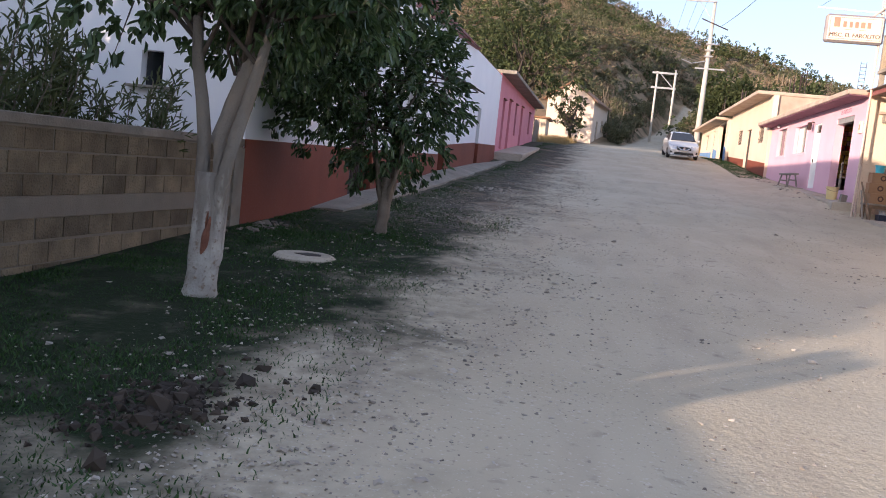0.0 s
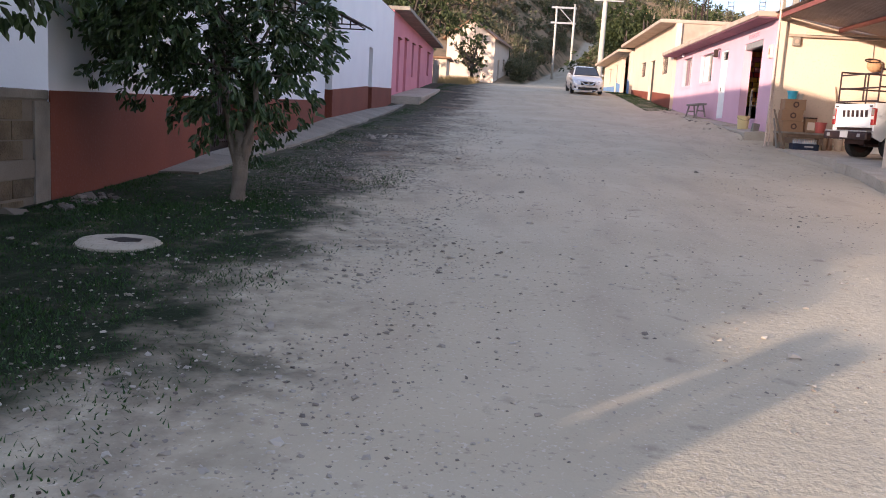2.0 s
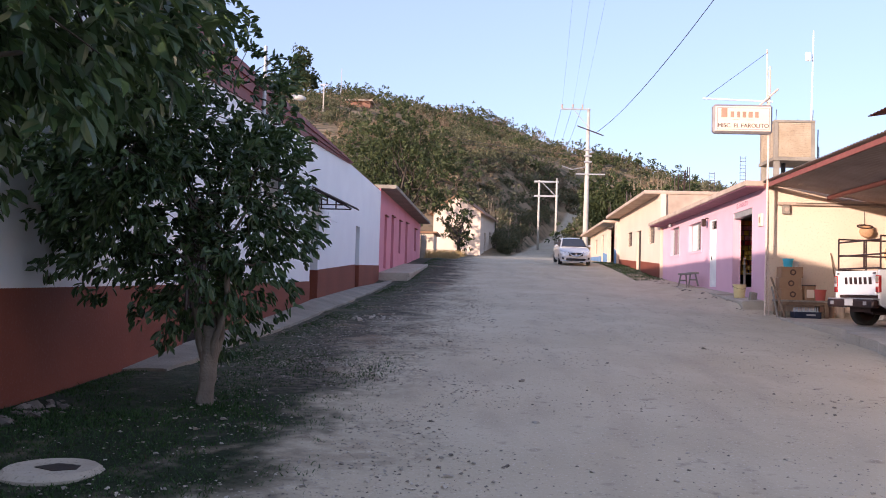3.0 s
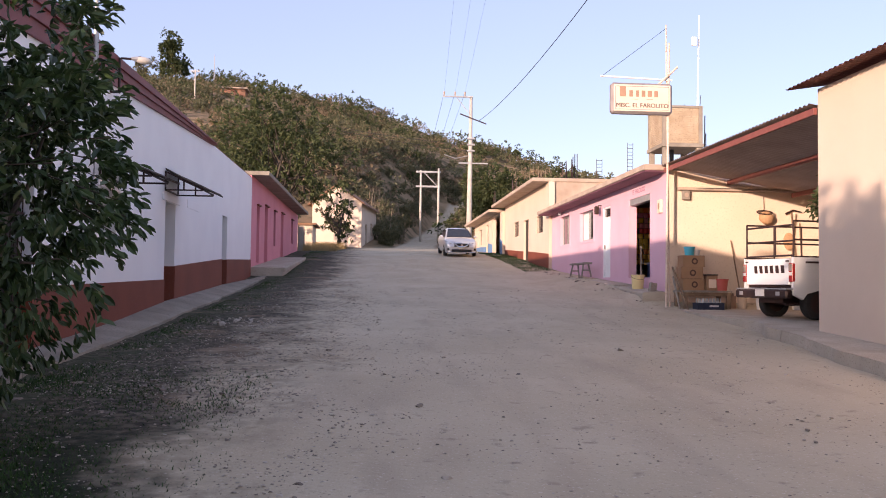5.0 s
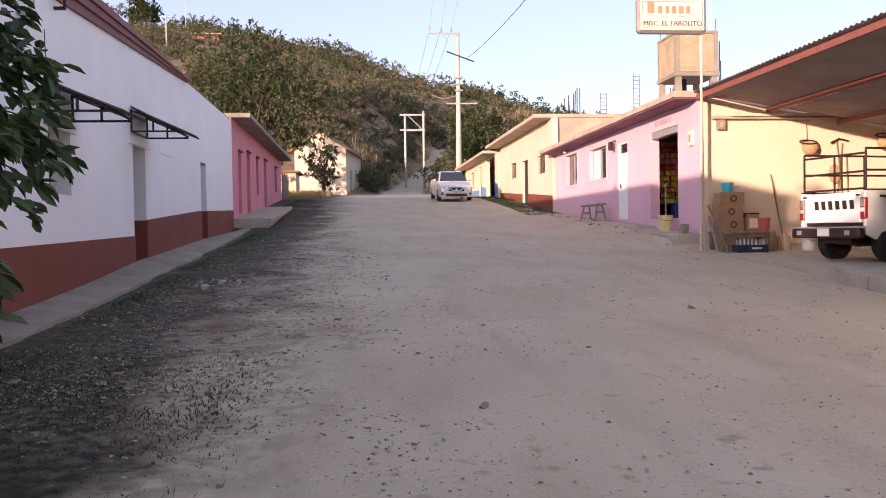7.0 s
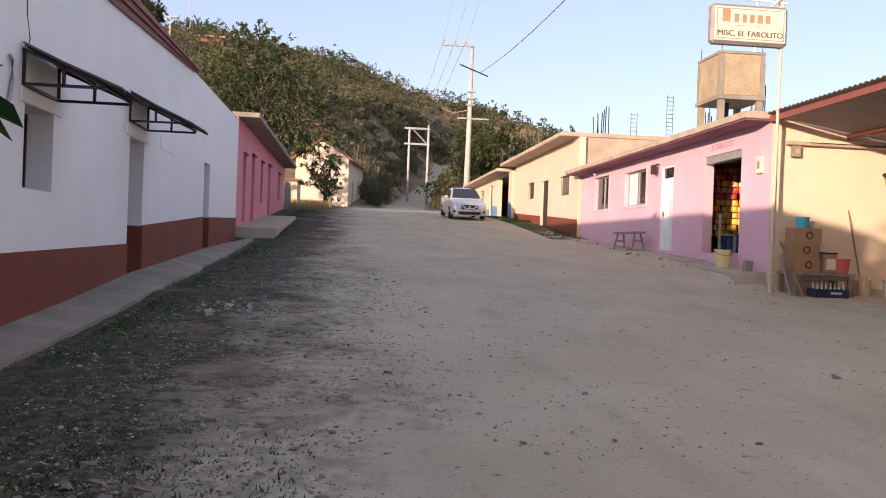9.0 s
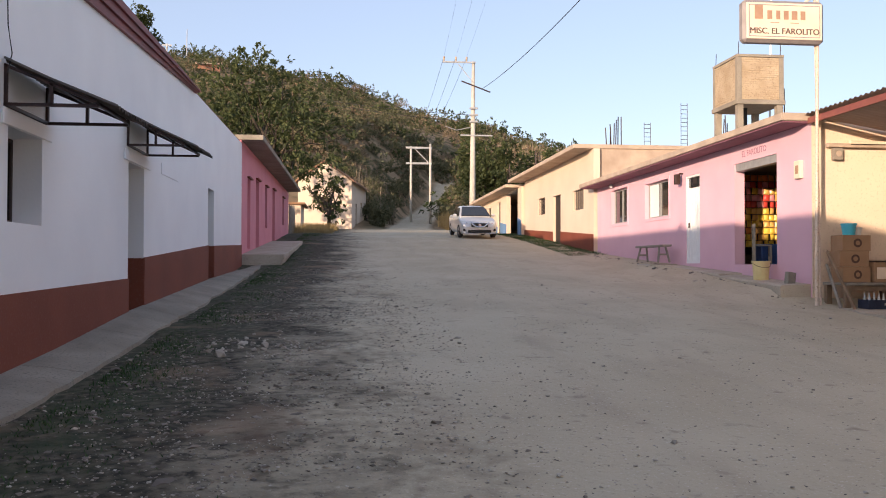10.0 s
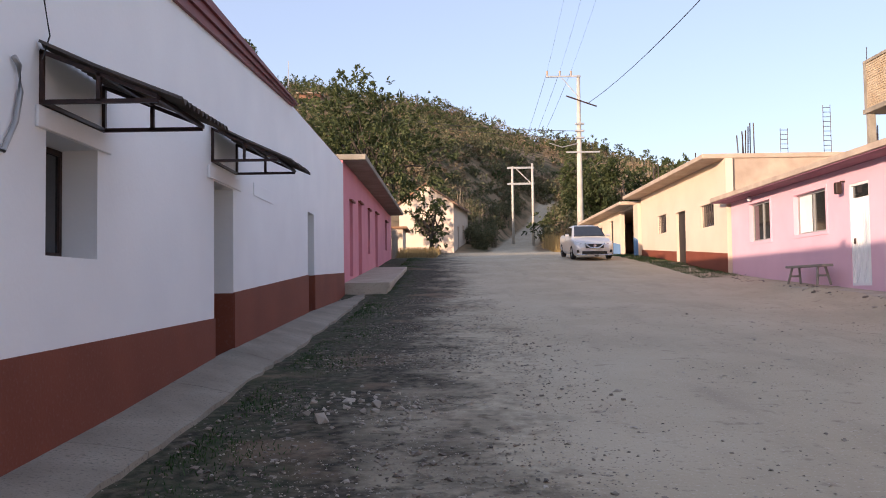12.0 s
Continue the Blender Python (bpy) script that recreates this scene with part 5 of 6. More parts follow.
sign = thing("shop_sign", ((SX0 + SX1) / 2, SY, SZ0), "faded light-box shop sign in a grey frame on the post", "sign")
part("frame", mesh_box(SX0, SX1, SY, SY + 0.24, SZ0, SZ1, 0.06), SIGNRIM, sign)
part("face", mesh_box(SX0 + 0.06, SX1 - 0.06, SY - 0.012, SY + 0.01, SZ0 + 0.06, SZ1 - 0.06, 0.008), SIGNFACE, sign, "faded orange-cream panel")
part("border", frame_bars(bmesh.new(), "y", SY - 0.012, SX0 + 0.10, SX1 - 0.10, SZ0 + 0.10, SZ1 - 0.10, 0.014, 0.004), SIGNRIM, sign)
for x, w, h in ((6.23, 0.2, 0.27), (6.45, 0.12, 0.17), (6.62, 0.10, 0.17), (6.78, 0.12, 0.17), (6.95, 0.14, 0.17), (7.12, 0.12, 0.17)):
    part("brand_shape", mesh_box(x - w * 0.42, x + w * 0.42, SY - 0.017, SY - 0.013, 6.70, 6.70 + h, 0.002), SIGNINK, sign)
for x in (6.55, 6.95):
    part("brand_shape", mesh_box(x - 0.09, x + 0.09, SY - 0.017, SY - 0.013, 6.63, 6.642), SIGNINK, sign)


def writing(text, size, m, material, parent, label):
    c = bpy.data.curves.new("lettering", "FONT")
    c.body, c.size, c.align_x, c.extrude, c.offset = text, size, "CENTER", 0.002, 0.0
    o = new("lettering", c)
    c.materials.append(material)
    o.parent, o.matrix_parent_inverse = parent, parent.matrix_world.inverted()
    o.matrix_basis = m
    tagged(o, label)


for shift in (-0.004, 0.004):
    writing("MISC. EL FAROLITO", 0.162, pose((SX0 + SX1) / 2 + shift, SY - 0.015 - shift / 4, 6.42, 90, 0, 0), TEXTINK, sign, "dark block lettering on the sign")
meter = thing("meter_box", (8.1, 26.5, 4.15), "old square meter box on the cream wall", "meter box", "meter boxes")
part("body", mesh_box(8.02, 8.22, 26.42, 26.525, 4.08, 4.32, 0.01), GREYWOOD, meter)
part("dial", tube(bmesh.new(), (8.12, 26.415, 4.2), (8.12, 26.40, 4.2), 0.06, n=14), SLAB, meter)
meter2 = thing("meter_box", (RX, 27.0, 3.8), "small pale meter box on the rose wall", "meter box", "meter boxes")
part("body", mesh_box(RX - 0.08, RX - 0.002, 26.85, 27.1, 3.75, 4.12, 0.01), SIGNFACE, meter2)
part("window", mesh_box(RX - 0.086, RX - 0.08, 26.92, 27.03, 3.85, 4.02), SIGNINK, meter2)

# ---- shop front ----
writing("EL FAROLITO", 0.2, pose(RX - 0.004, 29.0, 4.52, 90, 0, -90), shader("faded_plum_letters", (0.34, 0.17, 0.23), (0.40, 0.21, 0.28), 0.8, 8, 40, 0.0), shop, "faint lettering over the shop door")
for a, b, c, d in (W1, W2):
    w = part("window", frame_bars(bmesh.new(), "x", RX + 0.16, a, b, c, d, 0.05, 0.05), GREYMETAL, shop, "aluminium sliding window")
    part("mullion", mesh_box(RX + 0.11, RX + 0.16, (a + b) / 2 - 0.03, (a + b) / 2 + 0.03, c + 0.05, d - 0.05), GREYMETAL, w)
    part("pane", mesh_box(RX + 0.14, RX + 0.146, a + 0.05, b - 0.05, c + 0.05, d - 0.05), PANE, w)
    part("surround", frame_bars(bmesh.new(), "x", RX - 0.001, a - 0.09, b + 0.09, c - 0.09, d + 0.09, 0.088, 0.02), ROSE, w)
part("curtain", mesh_box(RX + 0.12, RX + 0.135, 35.4, 36.15, 3.47, 4.45), WHITEDOOR, shop, "pale curtain in the window")
wd = part("door", mesh_box(RX + 0.06, RX + 0.10, WDOOR[0] + 0.06, WDOOR[1] - 0.06, 2.05, 4.08), WHITEDOOR, shop, "white sheet-metal door")
part("frame", frame_bars(bmesh.new(), "x", RX + 0.12, WDOOR[0], WDOOR[1], WDOOR[2], WDOOR[3], 0.06, 0.10), WHITEDOOR, wd)
for i in range(7):
    y = WDOOR[0] + 0.12 + i * 0.115
    part("rib", mesh_box(RX + 0.045, RX + 0.06, y, y + 0.03, 2.08, 4.05, 0.004), WHITEDOOR, wd)
part("transom", mesh_box(RX + 0.07, RX + 0.08, WDOOR[0] + 0.06, WDOOR[1] - 0.06, 4.10, 4.36), PANE, wd)
part("handle", mesh_box(RX + 0.02, RX + 0.045, WDOOR[0] + 0.78, WDOOR[0] + 0.84, 3.0, 3.14, 0.006), DARKSTEEL, wd)
wl = thing("wall_lantern", (RX - 0.1, 33.2, 4.35), "dark wall lantern beside the white door", "lantern")
part("body", mesh_box(RX - 0.24, RX - 0.1, 33.12, 33.28, 4.22, 4.5, 0.02), DARKSTEEL, wl)
part("arm", mesh_box(RX - 0.11, RX - 0.002, 33.18, 33.22, 4.5, 4.54), DARKSTEEL, wl)
bulb = thing("light_bulb", (RX - 0.1, 39.2, 4.8), "small white bulb under the roof slab", "bulb")
bm = bmesh.new()
bmesh.ops.create_uvsphere(bm, u_segments=10, v_segments=8, radius=0.07, matrix=Matrix.Translation((RX - 0.12, 39.4, 4.75)))
part("bulb", bm, WHITEDOOR, bulb, smooth=True)
part("socket", tube(bmesh.new(), (RX - 0.12, 39.4, 4.80), (RX - 0.12, 39.4, 4.86), 0.03), BLACK, bulb)
part("shutter_box", mesh_box(RX + 0.03, RX + 0.22, SHOPDOOR[0] + 0.003, SHOPDOOR[1] - 0.003, 4.22, 4.398), GREYMETAL, shop, "rolled steel shutter")

# shelf of snack bags inside
rack = thing("snack_rack", (9.0, 31.3, 2.0), "wire rack full of bright snack bags inside the shop", "rack")
for x in (8.15, 9.95):
    part("upright", mesh_box(x - 0.02, x + 0.02, 31.3, 31.34, 2.0, 4.3), DARKSTEEL, rack)
for k in range(11):
    part("shelf", mesh_box(8.17, 9.93, 31.22, 31.45, 2.44 + k * 0.168, 2.45 + k * 0.168), DARKSTEEL, rack)


def bag_mesh():
    bm = bmesh.new()
    n, m = 5, 6
    for s in (1, -1):
        g = [[bm.verts.new((0.09 * (2 * i / n - 1), -s * 0.035 * (1 - (2 * i / n - 1) ** 2) * (1 - (2 * j / m - 1) ** 4), 0.2 * j / m)) for i in range(n + 1)] for j in range(m + 1)]
        for j in range(m):
            for i in range(n):
                f = (g[j][i], g[j][i + 1], g[j + 1][i + 1], g[j + 1][i])
                bm.faces.new(f if s == 1 else f[::-1])
    return bm


bag_colours = [shader("bag_" + nm, tuple(c * 0.85 for c in col), col, 0.3, 12, 60, 0.05) for nm, col in
               (("orange", (0.80, 0.26, 0.05)), ("yellow", (0.85, 0.58, 0.08)), ("red", (0.65, 0.07, 0.05)), ("pink", (0.75, 0.30, 0.30)), ("gold", (0.80, 0.45, 0.12)))]
bags = []
for m in bag_colours:
    me = bpy.data.meshes.new("snack_bag")
    bb = bag_mesh()
    bmesh.ops.scale(bb, vec=(0.86, 1.1, 0.84), verts=bb.verts[:])
    bb.to_mesh(me)
    bb.free()
    me.materials.append(m)
    bags.append(me)
order = [(4, 1, 4, 1), (1, 4, 1, 4), (4, 1, 0, 4), (1, 1, 4, 1), (1, 4, 1, 0), (4, 1, 1, 4), (2, 3, 2, 2), (3, 2, 3, 4), (1, 4, 3, 1), (2, 2, 3, 2), (0, 0, 4, 0)]
for k in range(11):
    for i in range(11):
        o = tagged(new("snack_bag", bags[order[k][random.randrange(4)]]), "bright sealed snack bag on the wire rack", "snack bag", "snack bags")
        o.matrix_world = pose(8.26 + i * 0.158 + random.uniform(-0.02, 0.02), 31.26 + random.uniform(-0.02, 0.02), 2.452 + k * 0.168, random.uniform(-14, 4), random.uniform(-8, 8), random.uniform(-25, 25))


def chair(x, y, z, turn):
    c = thing("chair", (0, 0, 0), "old dark wooden chair in the shop doorway", "chair")
    part("seat", mesh_box(-0.2, 0.2, -0.2, 0.2, 0.43, 0.46, 0.006), GREYWOOD, c)
    for a, b in ((-0.18, -0.18), (0.18, -0.18)):
        part("leg", mesh_box(a - 0.02, a + 0.02, b - 0.02, b + 0.02, 0, 0.428), GREYWOOD, c)
    for a in (-0.18, 0.18):
        part("back_leg", mesh_box(a - 0.02, a + 0.02, 0.16, 0.20, 0, 0.95, 0.004), GREYWOOD, c)
    for zz in (0.62, 0.82):
        part("back_slat", mesh_box(-0.158, 0.158, 0.165, 0.19, zz, zz + 0.09), GREYWOOD, c)
    part("stretcher", mesh_box(-0.158, 0.158, -0.19, -0.17, 0.2, 0.23), GREYWOOD, c)
    c.matrix_world = pose(x, y, z, 0, 0, turn)


chair(8.05, 29.5, 2.0, 70)
stool = thing("blue_crate", (8.6, 30.2, 2.0), "blue plastic crate inside the shop doorway", "crate")
BLUEP = shader("blue_plastic", (0.03, 0.07, 0.20), (0.05, 0.10, 0.27), 0.4, 6, 30, 0.0)
part("body", mesh_box(8.4, 8.85, 30.2, 30.6, 2.002, 2.5, 0.02), BLUEP, stool)


def bucket(x, y, z, r, h, material, label, handle=True):
    b = thing("bucket", (x, y, z), label, "bucket", "buckets at the shop")
    bm = bmesh.new()
    prof = [(0.0, 0.01), (r * 0.8, 0.0), (r, h), (r * 1.06, h), (r * 1.06, h - 0.03), (r * 0.98, h - 0.03), (r * 0.95, h - 0.01), (r * 0.74, 0.03), (0.0, 0.03)]
    n = 20
    prev = None
    for pr, pz in prof:
        ring = [bm.verts.new((x + pr * math.cos(2 * math.pi * i / n), y + pr * math.sin(2 * math.pi * i / n), z + pz)) for i in range(n)]
        if prev:
            for i in range(n):
                bm.faces.new((prev[i], prev[(i + 1) % n], ring[(i + 1) % n], ring[i]))
        prev = ring
    bmesh.ops.remove_doubles(bm, verts=bm.verts[:], dist=0.0005)
    bmesh.ops.recalc_face_normals(bm, faces=bm.faces[:])
    part("body", bm, material, b, smooth=False)
    if handle:
        pts = [(x + r * 1.05 * math.cos(a), y - 0.02, z + h - 0.04 - 0.10 * math.sin(a)) for a in np.linspace(0, math.pi, 9)]
        pts = [(px, y - r * 1.08 * math.sin(a) * 0.98, pz) for (px, _, pz), a in zip(pts, np.linspace(0, math.pi, 9))]
        part("handle", limb(bmesh.new(), pts, 0.005, 0.005, 5), DARKSTEEL, b)


YELLOWP = shader("faded_yellow_plastic", (0.62, 0.50, 0.22), (0.72, 0.60, 0.30), 0.5, 4, 30, 0.05)
WHITEP = shader("dirty_white_plastic", (0.55, 0.53, 0.49), (0.70, 0.68, 0.64), 0.5, 4, 30, 0.05)
CYANP = shader("cyan_plastic", (0.05, 0.42, 0.55), (0.07, 0.50, 0.62), 0.4, 4, 30, 0.02)
REDP = shader("red_plastic", (0.50, 0.10, 0.08), (0.60, 0.14, 0.11), 0.45, 4, 30, 0.02)
CARTON = shader("brown_carton", (0.30, 0.17, 0.09), (0.38, 0.23, 0.13), 0.85, 3, 40, 0.1)
CARTONINK = shader("brown_print", (0.09, 0.045, 0.03), (0.12, 0.06, 0.04), 0.85, 3, 40, 0.0)
bucket(7.3, 28.05, 1.62, 0.19, 0.45, YELLOWP, "faded yellow plastic bucket beside the shop door")
blk = thing("concrete_block", (7.3, 26.95, 1.53), "loose concrete block leaning at the step", "block")
part("block", mesh_box(-0.1, 0.1, -0.06, 0.06, 0, 0.32, 0.012, m=pose(7.35, 26.95, 1.52, 0, 8, 15)), CONCRETE, blk)

bench = thing("bench", (7.2, 34.5, 2.05), "low wooden plank bench on splayed legs", "bench")
part("plank", mesh_box(7.05, 7.33, 33.3, 35.55, 2.50, 2.56, 0.01), GREYWOOD, bench)
for y, lean in ((33.65, -0.12), (35.2, 0.12)):
    for x, lx in ((7.1, -0.08), (7.28, 0.08)):
        part("leg", limb(bmesh.new(), [(x, y, 2.51), (x + lx, y + lean, 2.06)], 0.03, 0.03, 6), GREYWOOD, bench)
    part("cross_piece", mesh_box(7.06, 7.31, y - 0.02 + lean * 0.5, y + 0.02 + lean * 0.5, 2.26, 2.31), GREYWOOD, bench)

# ---- goods against the cream wall ----
table = thing("low_table", (8.4, 25.7, 1.2), "rough low wooden table carrying boxes", "table")
TZ0 = 1.17
part("tabletop", mesh_box(7.72, 9.0, 25.55, 26.35, 1.60, 1.65, 0.006), GREYWOOD, table)
for x in (7.79, 8.93):
    for y in (25.62, 26.27):
        part("leg", mesh_box(x - 0.05, x + 0.05, y - 0.05, y + 0.05, TZ0, 1.599), WOOD, table)
part("apron", mesh_box(7.84, 8.88, 25.60, 25.63, 1.5, 1.598), WOOD, table)


def carton(x, y, z, w, d, h, turn):
    c = thing("carton", (0, 0, 0), "brown cardboard carton with a round printed mark", "carton", "stacked cartons")
    part("body", mesh_box(-w / 2, w / 2, -d / 2, d / 2, 0, h, 0.008), CARTON, c)
    bm = bmesh.new()
    bmesh.ops.create_circle(bm, cap_ends=True, segments=20, radius=0.085, matrix=pose(0.02, -d / 2 - 0.002, h / 2, 90))
    part("print", bm, CARTONINK, c)
    bm = bmesh.new()
    bmesh.ops.create_circle(bm, cap_ends=True, segments=14, radius=0.045, matrix=pose(0.02, -d / 2 - 0.004, h / 2, 90))
    part("print", bm, CARTON, c)
    part("tape", mesh_box(-w / 2, w / 2, -0.03, 0.03, h, h + 0.002), SIGNFACE, c)
    c.matrix_world = pose(x, y, z, 0, 0, turn)


for i in range(3):
    carton(8.05 + (0.01, -0.02, 0.015)[i], 25.95, 1.652 + i * 0.302, 0.58, 0.4, 0.3, (2, -3, 1)[i])
bucket(8.0, 25.9, 2.562, 0.14, 0.22, CYANP, "cyan plastic tub on the stacked cartons", False)
bucket(8.22, 26.02, 2.562, 0.11, 0.15, WHITEP, "small clear plastic tub on the cartons", False)
sb = thing("tin_box", (8.54, 25.8, 1.65), "patterned tin box on the low table", "tin")
part("body", mesh_box(8.40, 8.68, 25.7, 25.95, 1.652, 2.04, 0.015), CARTON, sb)
part("paper_label", mesh_box(8.44, 8.64, 25.695, 25.699, 1.72, 1.94), SIGNFACE, sb)
part("lid", mesh_box(8.39, 8.69, 25.69, 25.96, 2.041, 2.07, 0.008), DARKSTEEL, sb)
bucket(8.80, 25.80, 1.652, 0.19, 0.30, REDP, "red plastic tub on the low table", False)
bucket(8.70, 26.16, 1.652, 0.14, 0.42, REDP, "dull red plastic pail behind the tub", False)
crate = thing("bottle_crate", (8.3, 25.5, 1.17), "dark blue plastic crate filled with empty bottles", "crate")
DARKBLUE = shader("dark_blue_plastic", (0.012, 0.018, 0.04), (0.02, 0.03, 0.06), 0.4, 6, 30, 0.0)
bm = bmesh.new()
for a in ((7.95, 8.65, 25.20, 25.22), (7.95, 8.65, 25.52, 25.54), (7.95, 7.97, 25.22, 25.52), (8.63, 8.65, 25.22, 25.52)):
    box(bm, *a, 1.165, 1.34)
box(bm, 7.97, 8.63, 25.22, 25.52, 1.165, 1.18)
part("body", bm, DARKBLUE, crate)
part("mark", mesh_box(8.26, 8.50, 25.195, 25.199, 1.24, 1.28), WHITEP, crate)
BOTTLE = glass("clear_bottle_glass", (0.45, 0.46, 0.44))
for i in range(7):
    for j in range(2):
        bt = thing("bottle", (8.02 + i * 0.094, 25.29 + j * 0.15, 1.18), "empty clear glass bottle in the crate", "bottle", "bottles in the crate")
        bm = bmesh.new()
        tube(bm, (8.02 + i * 0.094, 25.29 + j * 0.15, 1.18), (8.02 + i * 0.094, 25.29 + j * 0.15, 1.33), 0.03, n=8)
        tube(bm, (8.02 + i * 0.094, 25.29 + j * 0.15, 1.33), (8.02 + i * 0.094, 25.29 + j * 0.15, 1.41), 0.03, 0.012, n=8)
        tube(bm, (8.02 + i * 0.094, 25.29 + j * 0.15, 1.41), (8.02 + i * 0.094, 25.29 + j * 0.15, 1.46), 0.013, n=8)
        part("glass", bm, BOTTLE, bt)
stick = thing("wooden_pole", (7.7, 25.3, 1.18), "pale wooden pole leaning by the boxes", "pole")
part("pole", tube(bmesh.new(), (7.72, 25.25, 1.16), (7.55, 25.9, 2.25), 0.03, 0.026, 8), WOOD, stick)
stick2 = thing("wooden_pole", (7.7, 25.3, 1.18), "second short pole leaning by the boxes", "pole")
part("pole", tube(bmesh.new(), (7.62, 25.55, 1.17), (7.6, 26.0, 2.0), 0.03, 0.026, 8), GREYWOOD, stick2)
for x, y, r, h, mt in ((9.16, 25.9, 0.09, 0.34, SIGNINK), (9.42, 25.9, 0.12, 0.36, SLAB)):
    j = thing("jug", (x, y, 1.18), "worn plastic jug on the concrete floor", "jug", "jugs by the wall")
    bm = tube(bmesh.new(), (x, y, 1.172), (x, y, 1.172 + h), r, r * 0.95, 12)
    part("body", bm, mt, j)
    part("neck", tube(bmesh.new(), (x, y, 1.172 + h), (x, y, 1.25 + h), r * 0.45, r * 0.25, 10), mt, j)
for x, r in ((9.85, 0.20), (10.32, 0.20), (10.78, 0.17), (11.3, 0.19)):
    bucket(x, 25.6, 1.172, r, 0.38, WHITEP, "dirty white plastic bucket against the cream wall")
broom = thing("broom_stick", (9.85, 26.4, 1.2), "thin wooden stick leaning on the cream wall", "stick")
part("stick", tube(bmesh.new(), (9.55, 26.15, 1.17), (9.38, 26.52, 3.0), 0.02, 0.016, 7), WOOD, broom)
WICKER = shader("wicker", (0.42, 0.24, 0.12), (0.56, 0.34, 0.18), 0.8, 20, 90, 0.5)


def basket(x, z, r):
    b = thing("hanging_basket", (x, 26.5, z), "round brown basket hanging on the cream wall", "basket", "hanging baskets")
    bm = bmesh.new()
    bmesh.ops.create_uvsphere(bm, u_segments=18, v_segments=10, radius=r, matrix=Matrix.LocRotScale((x, 26.36, z), Euler((0.3, 0.3, 0)), (1.05, 0.7, 0.9)))
    part("bowl", bm, WICKER, b, smooth=True)
    pts = [(x - 0.05 + r * 1.1 * math.cos(a), 26.35 + 0.12 * math.sin(a), z + r * 0.75 + r * 0.3 * math.sin(a)) for a in np.linspace(0, 2 * math.pi, 15)]
    part("rim", limb(bmesh.new(), pts, 0.02, 0.02, 6), DARKSTEEL, b)
    part("cord", tube(bmesh.new(), (x, 26.5, z + r), (x, 26.52, z + r + 0.4), 0.008, n=4), DARKSTEEL, b)


basket(10.3, 3.62, 0.19)
basket(12.25, 3.75, 0.21)
tools = thing("garden_tools", (11.0, 26.5, 2.6), "old hand tools hanging on the cream wall", "tools")
for x0, x1, z0, z1 in ((11.05, 11.2, 2.3, 3.75), (11.2, 11.05, 2.5, 3.85), (11.35, 11.3, 2.4, 3.5)):
    part("handle", tube(bmesh.new(), (x0, 26.5, z0), (x1, 26.5, z1), 0.018, n=6), WOOD, tools)
part("pick_head", limb(bmesh.new(), [(10.9, 26.48, 3.75), (11.1, 26.48, 3.85), (11.35, 26.48, 3.8)], 0.03, 0.015, 6), DARKSTEEL, tools)
bm = bmesh.new()
bmesh.ops.create_uvsphere(bm, u_segments=12, v_segments=8, radius=1, matrix=Matrix.LocRotScale((10.98, 26.47, 3.0), None, (0.16, 0.04, 0.24)))
part("gourd", bm, WICKER, tools, "dried gourd", True)
ledge = thing("wall_ledge", (10, 26.5, 4.3), "plaster ledge along the cream wall", "ledge")
part("ledge", mesh_box(8.35, 13.9, 26.40, 26.53, 4.36, 4.47, 0.02, m=Matrix.Identity(4)), CREAM, ledge)


# ---- pickup ----
CARWHITE = shader("white_car_paint", (0.70, 0.70, 0.69), (0.76, 0.76, 0.75), 0.3, 2, 20, 0.02)
TAILRED = shader("red_lamp_lens", (0.28, 0.02, 0.02), (0.36, 0.035, 0.03), 0.2, 8, 40, 0.0)
AMBER = shader("smoky_lamp_lens", (0.25, 0.19, 0.15), (0.33, 0.26, 0.21), 0.2, 8, 40, 0.0)


def wheel(parent, x, y, z, r, w, axis, side, rim):
    """A tyre with a dished rim; side is the way in which its outer face looks."""
    d = Vector((0, 1, 0)) if axis == "y" else Vector((1, 0, 0))
    c = Vector((x, y, z))
    bm = bmesh.new()
    n = 24
    prof = [(-0.5, 0.62), (-0.5, 0.9), (-0.38, 1.0), (0.38, 1.0), (0.5, 0.9), (0.5, 0.62)]
    q = d.to_track_quat("Z", "Y")
    rings = []
    for u, k in prof:
        rings.append([bm.verts.new(c + d * (u * w) + q @ Vector((math.cos(a) * r * k, math.sin(a) * r * k, 0))) for a in np.linspace(0, 2 * math.pi, n, endpoint=False)])
    for a, b in zip(rings, rings[1:] + rings[:1]):
        for i in range(n):
            bm.faces.new((a[i], a[(i + 1) % n], b[(i + 1) % n], b[i]))
    bmesh.ops.recalc_face_normals(bm, faces=bm.faces[:])
    wh = part("wheel", bm, BLACK, parent, "black rubber tyre")
    bm = tube(bmesh.new(), c - d * 0.3 * w, c + d * (0.36 * w * side), r * 0.625, r * 0.6, 20)
    part("rim", bm, rim, wh)
    part("hub", tube(bmesh.new(), c, c + d * (0.45 * w * side), r * 0.18, r * 0.14, 12), DARKSTEEL, wh)


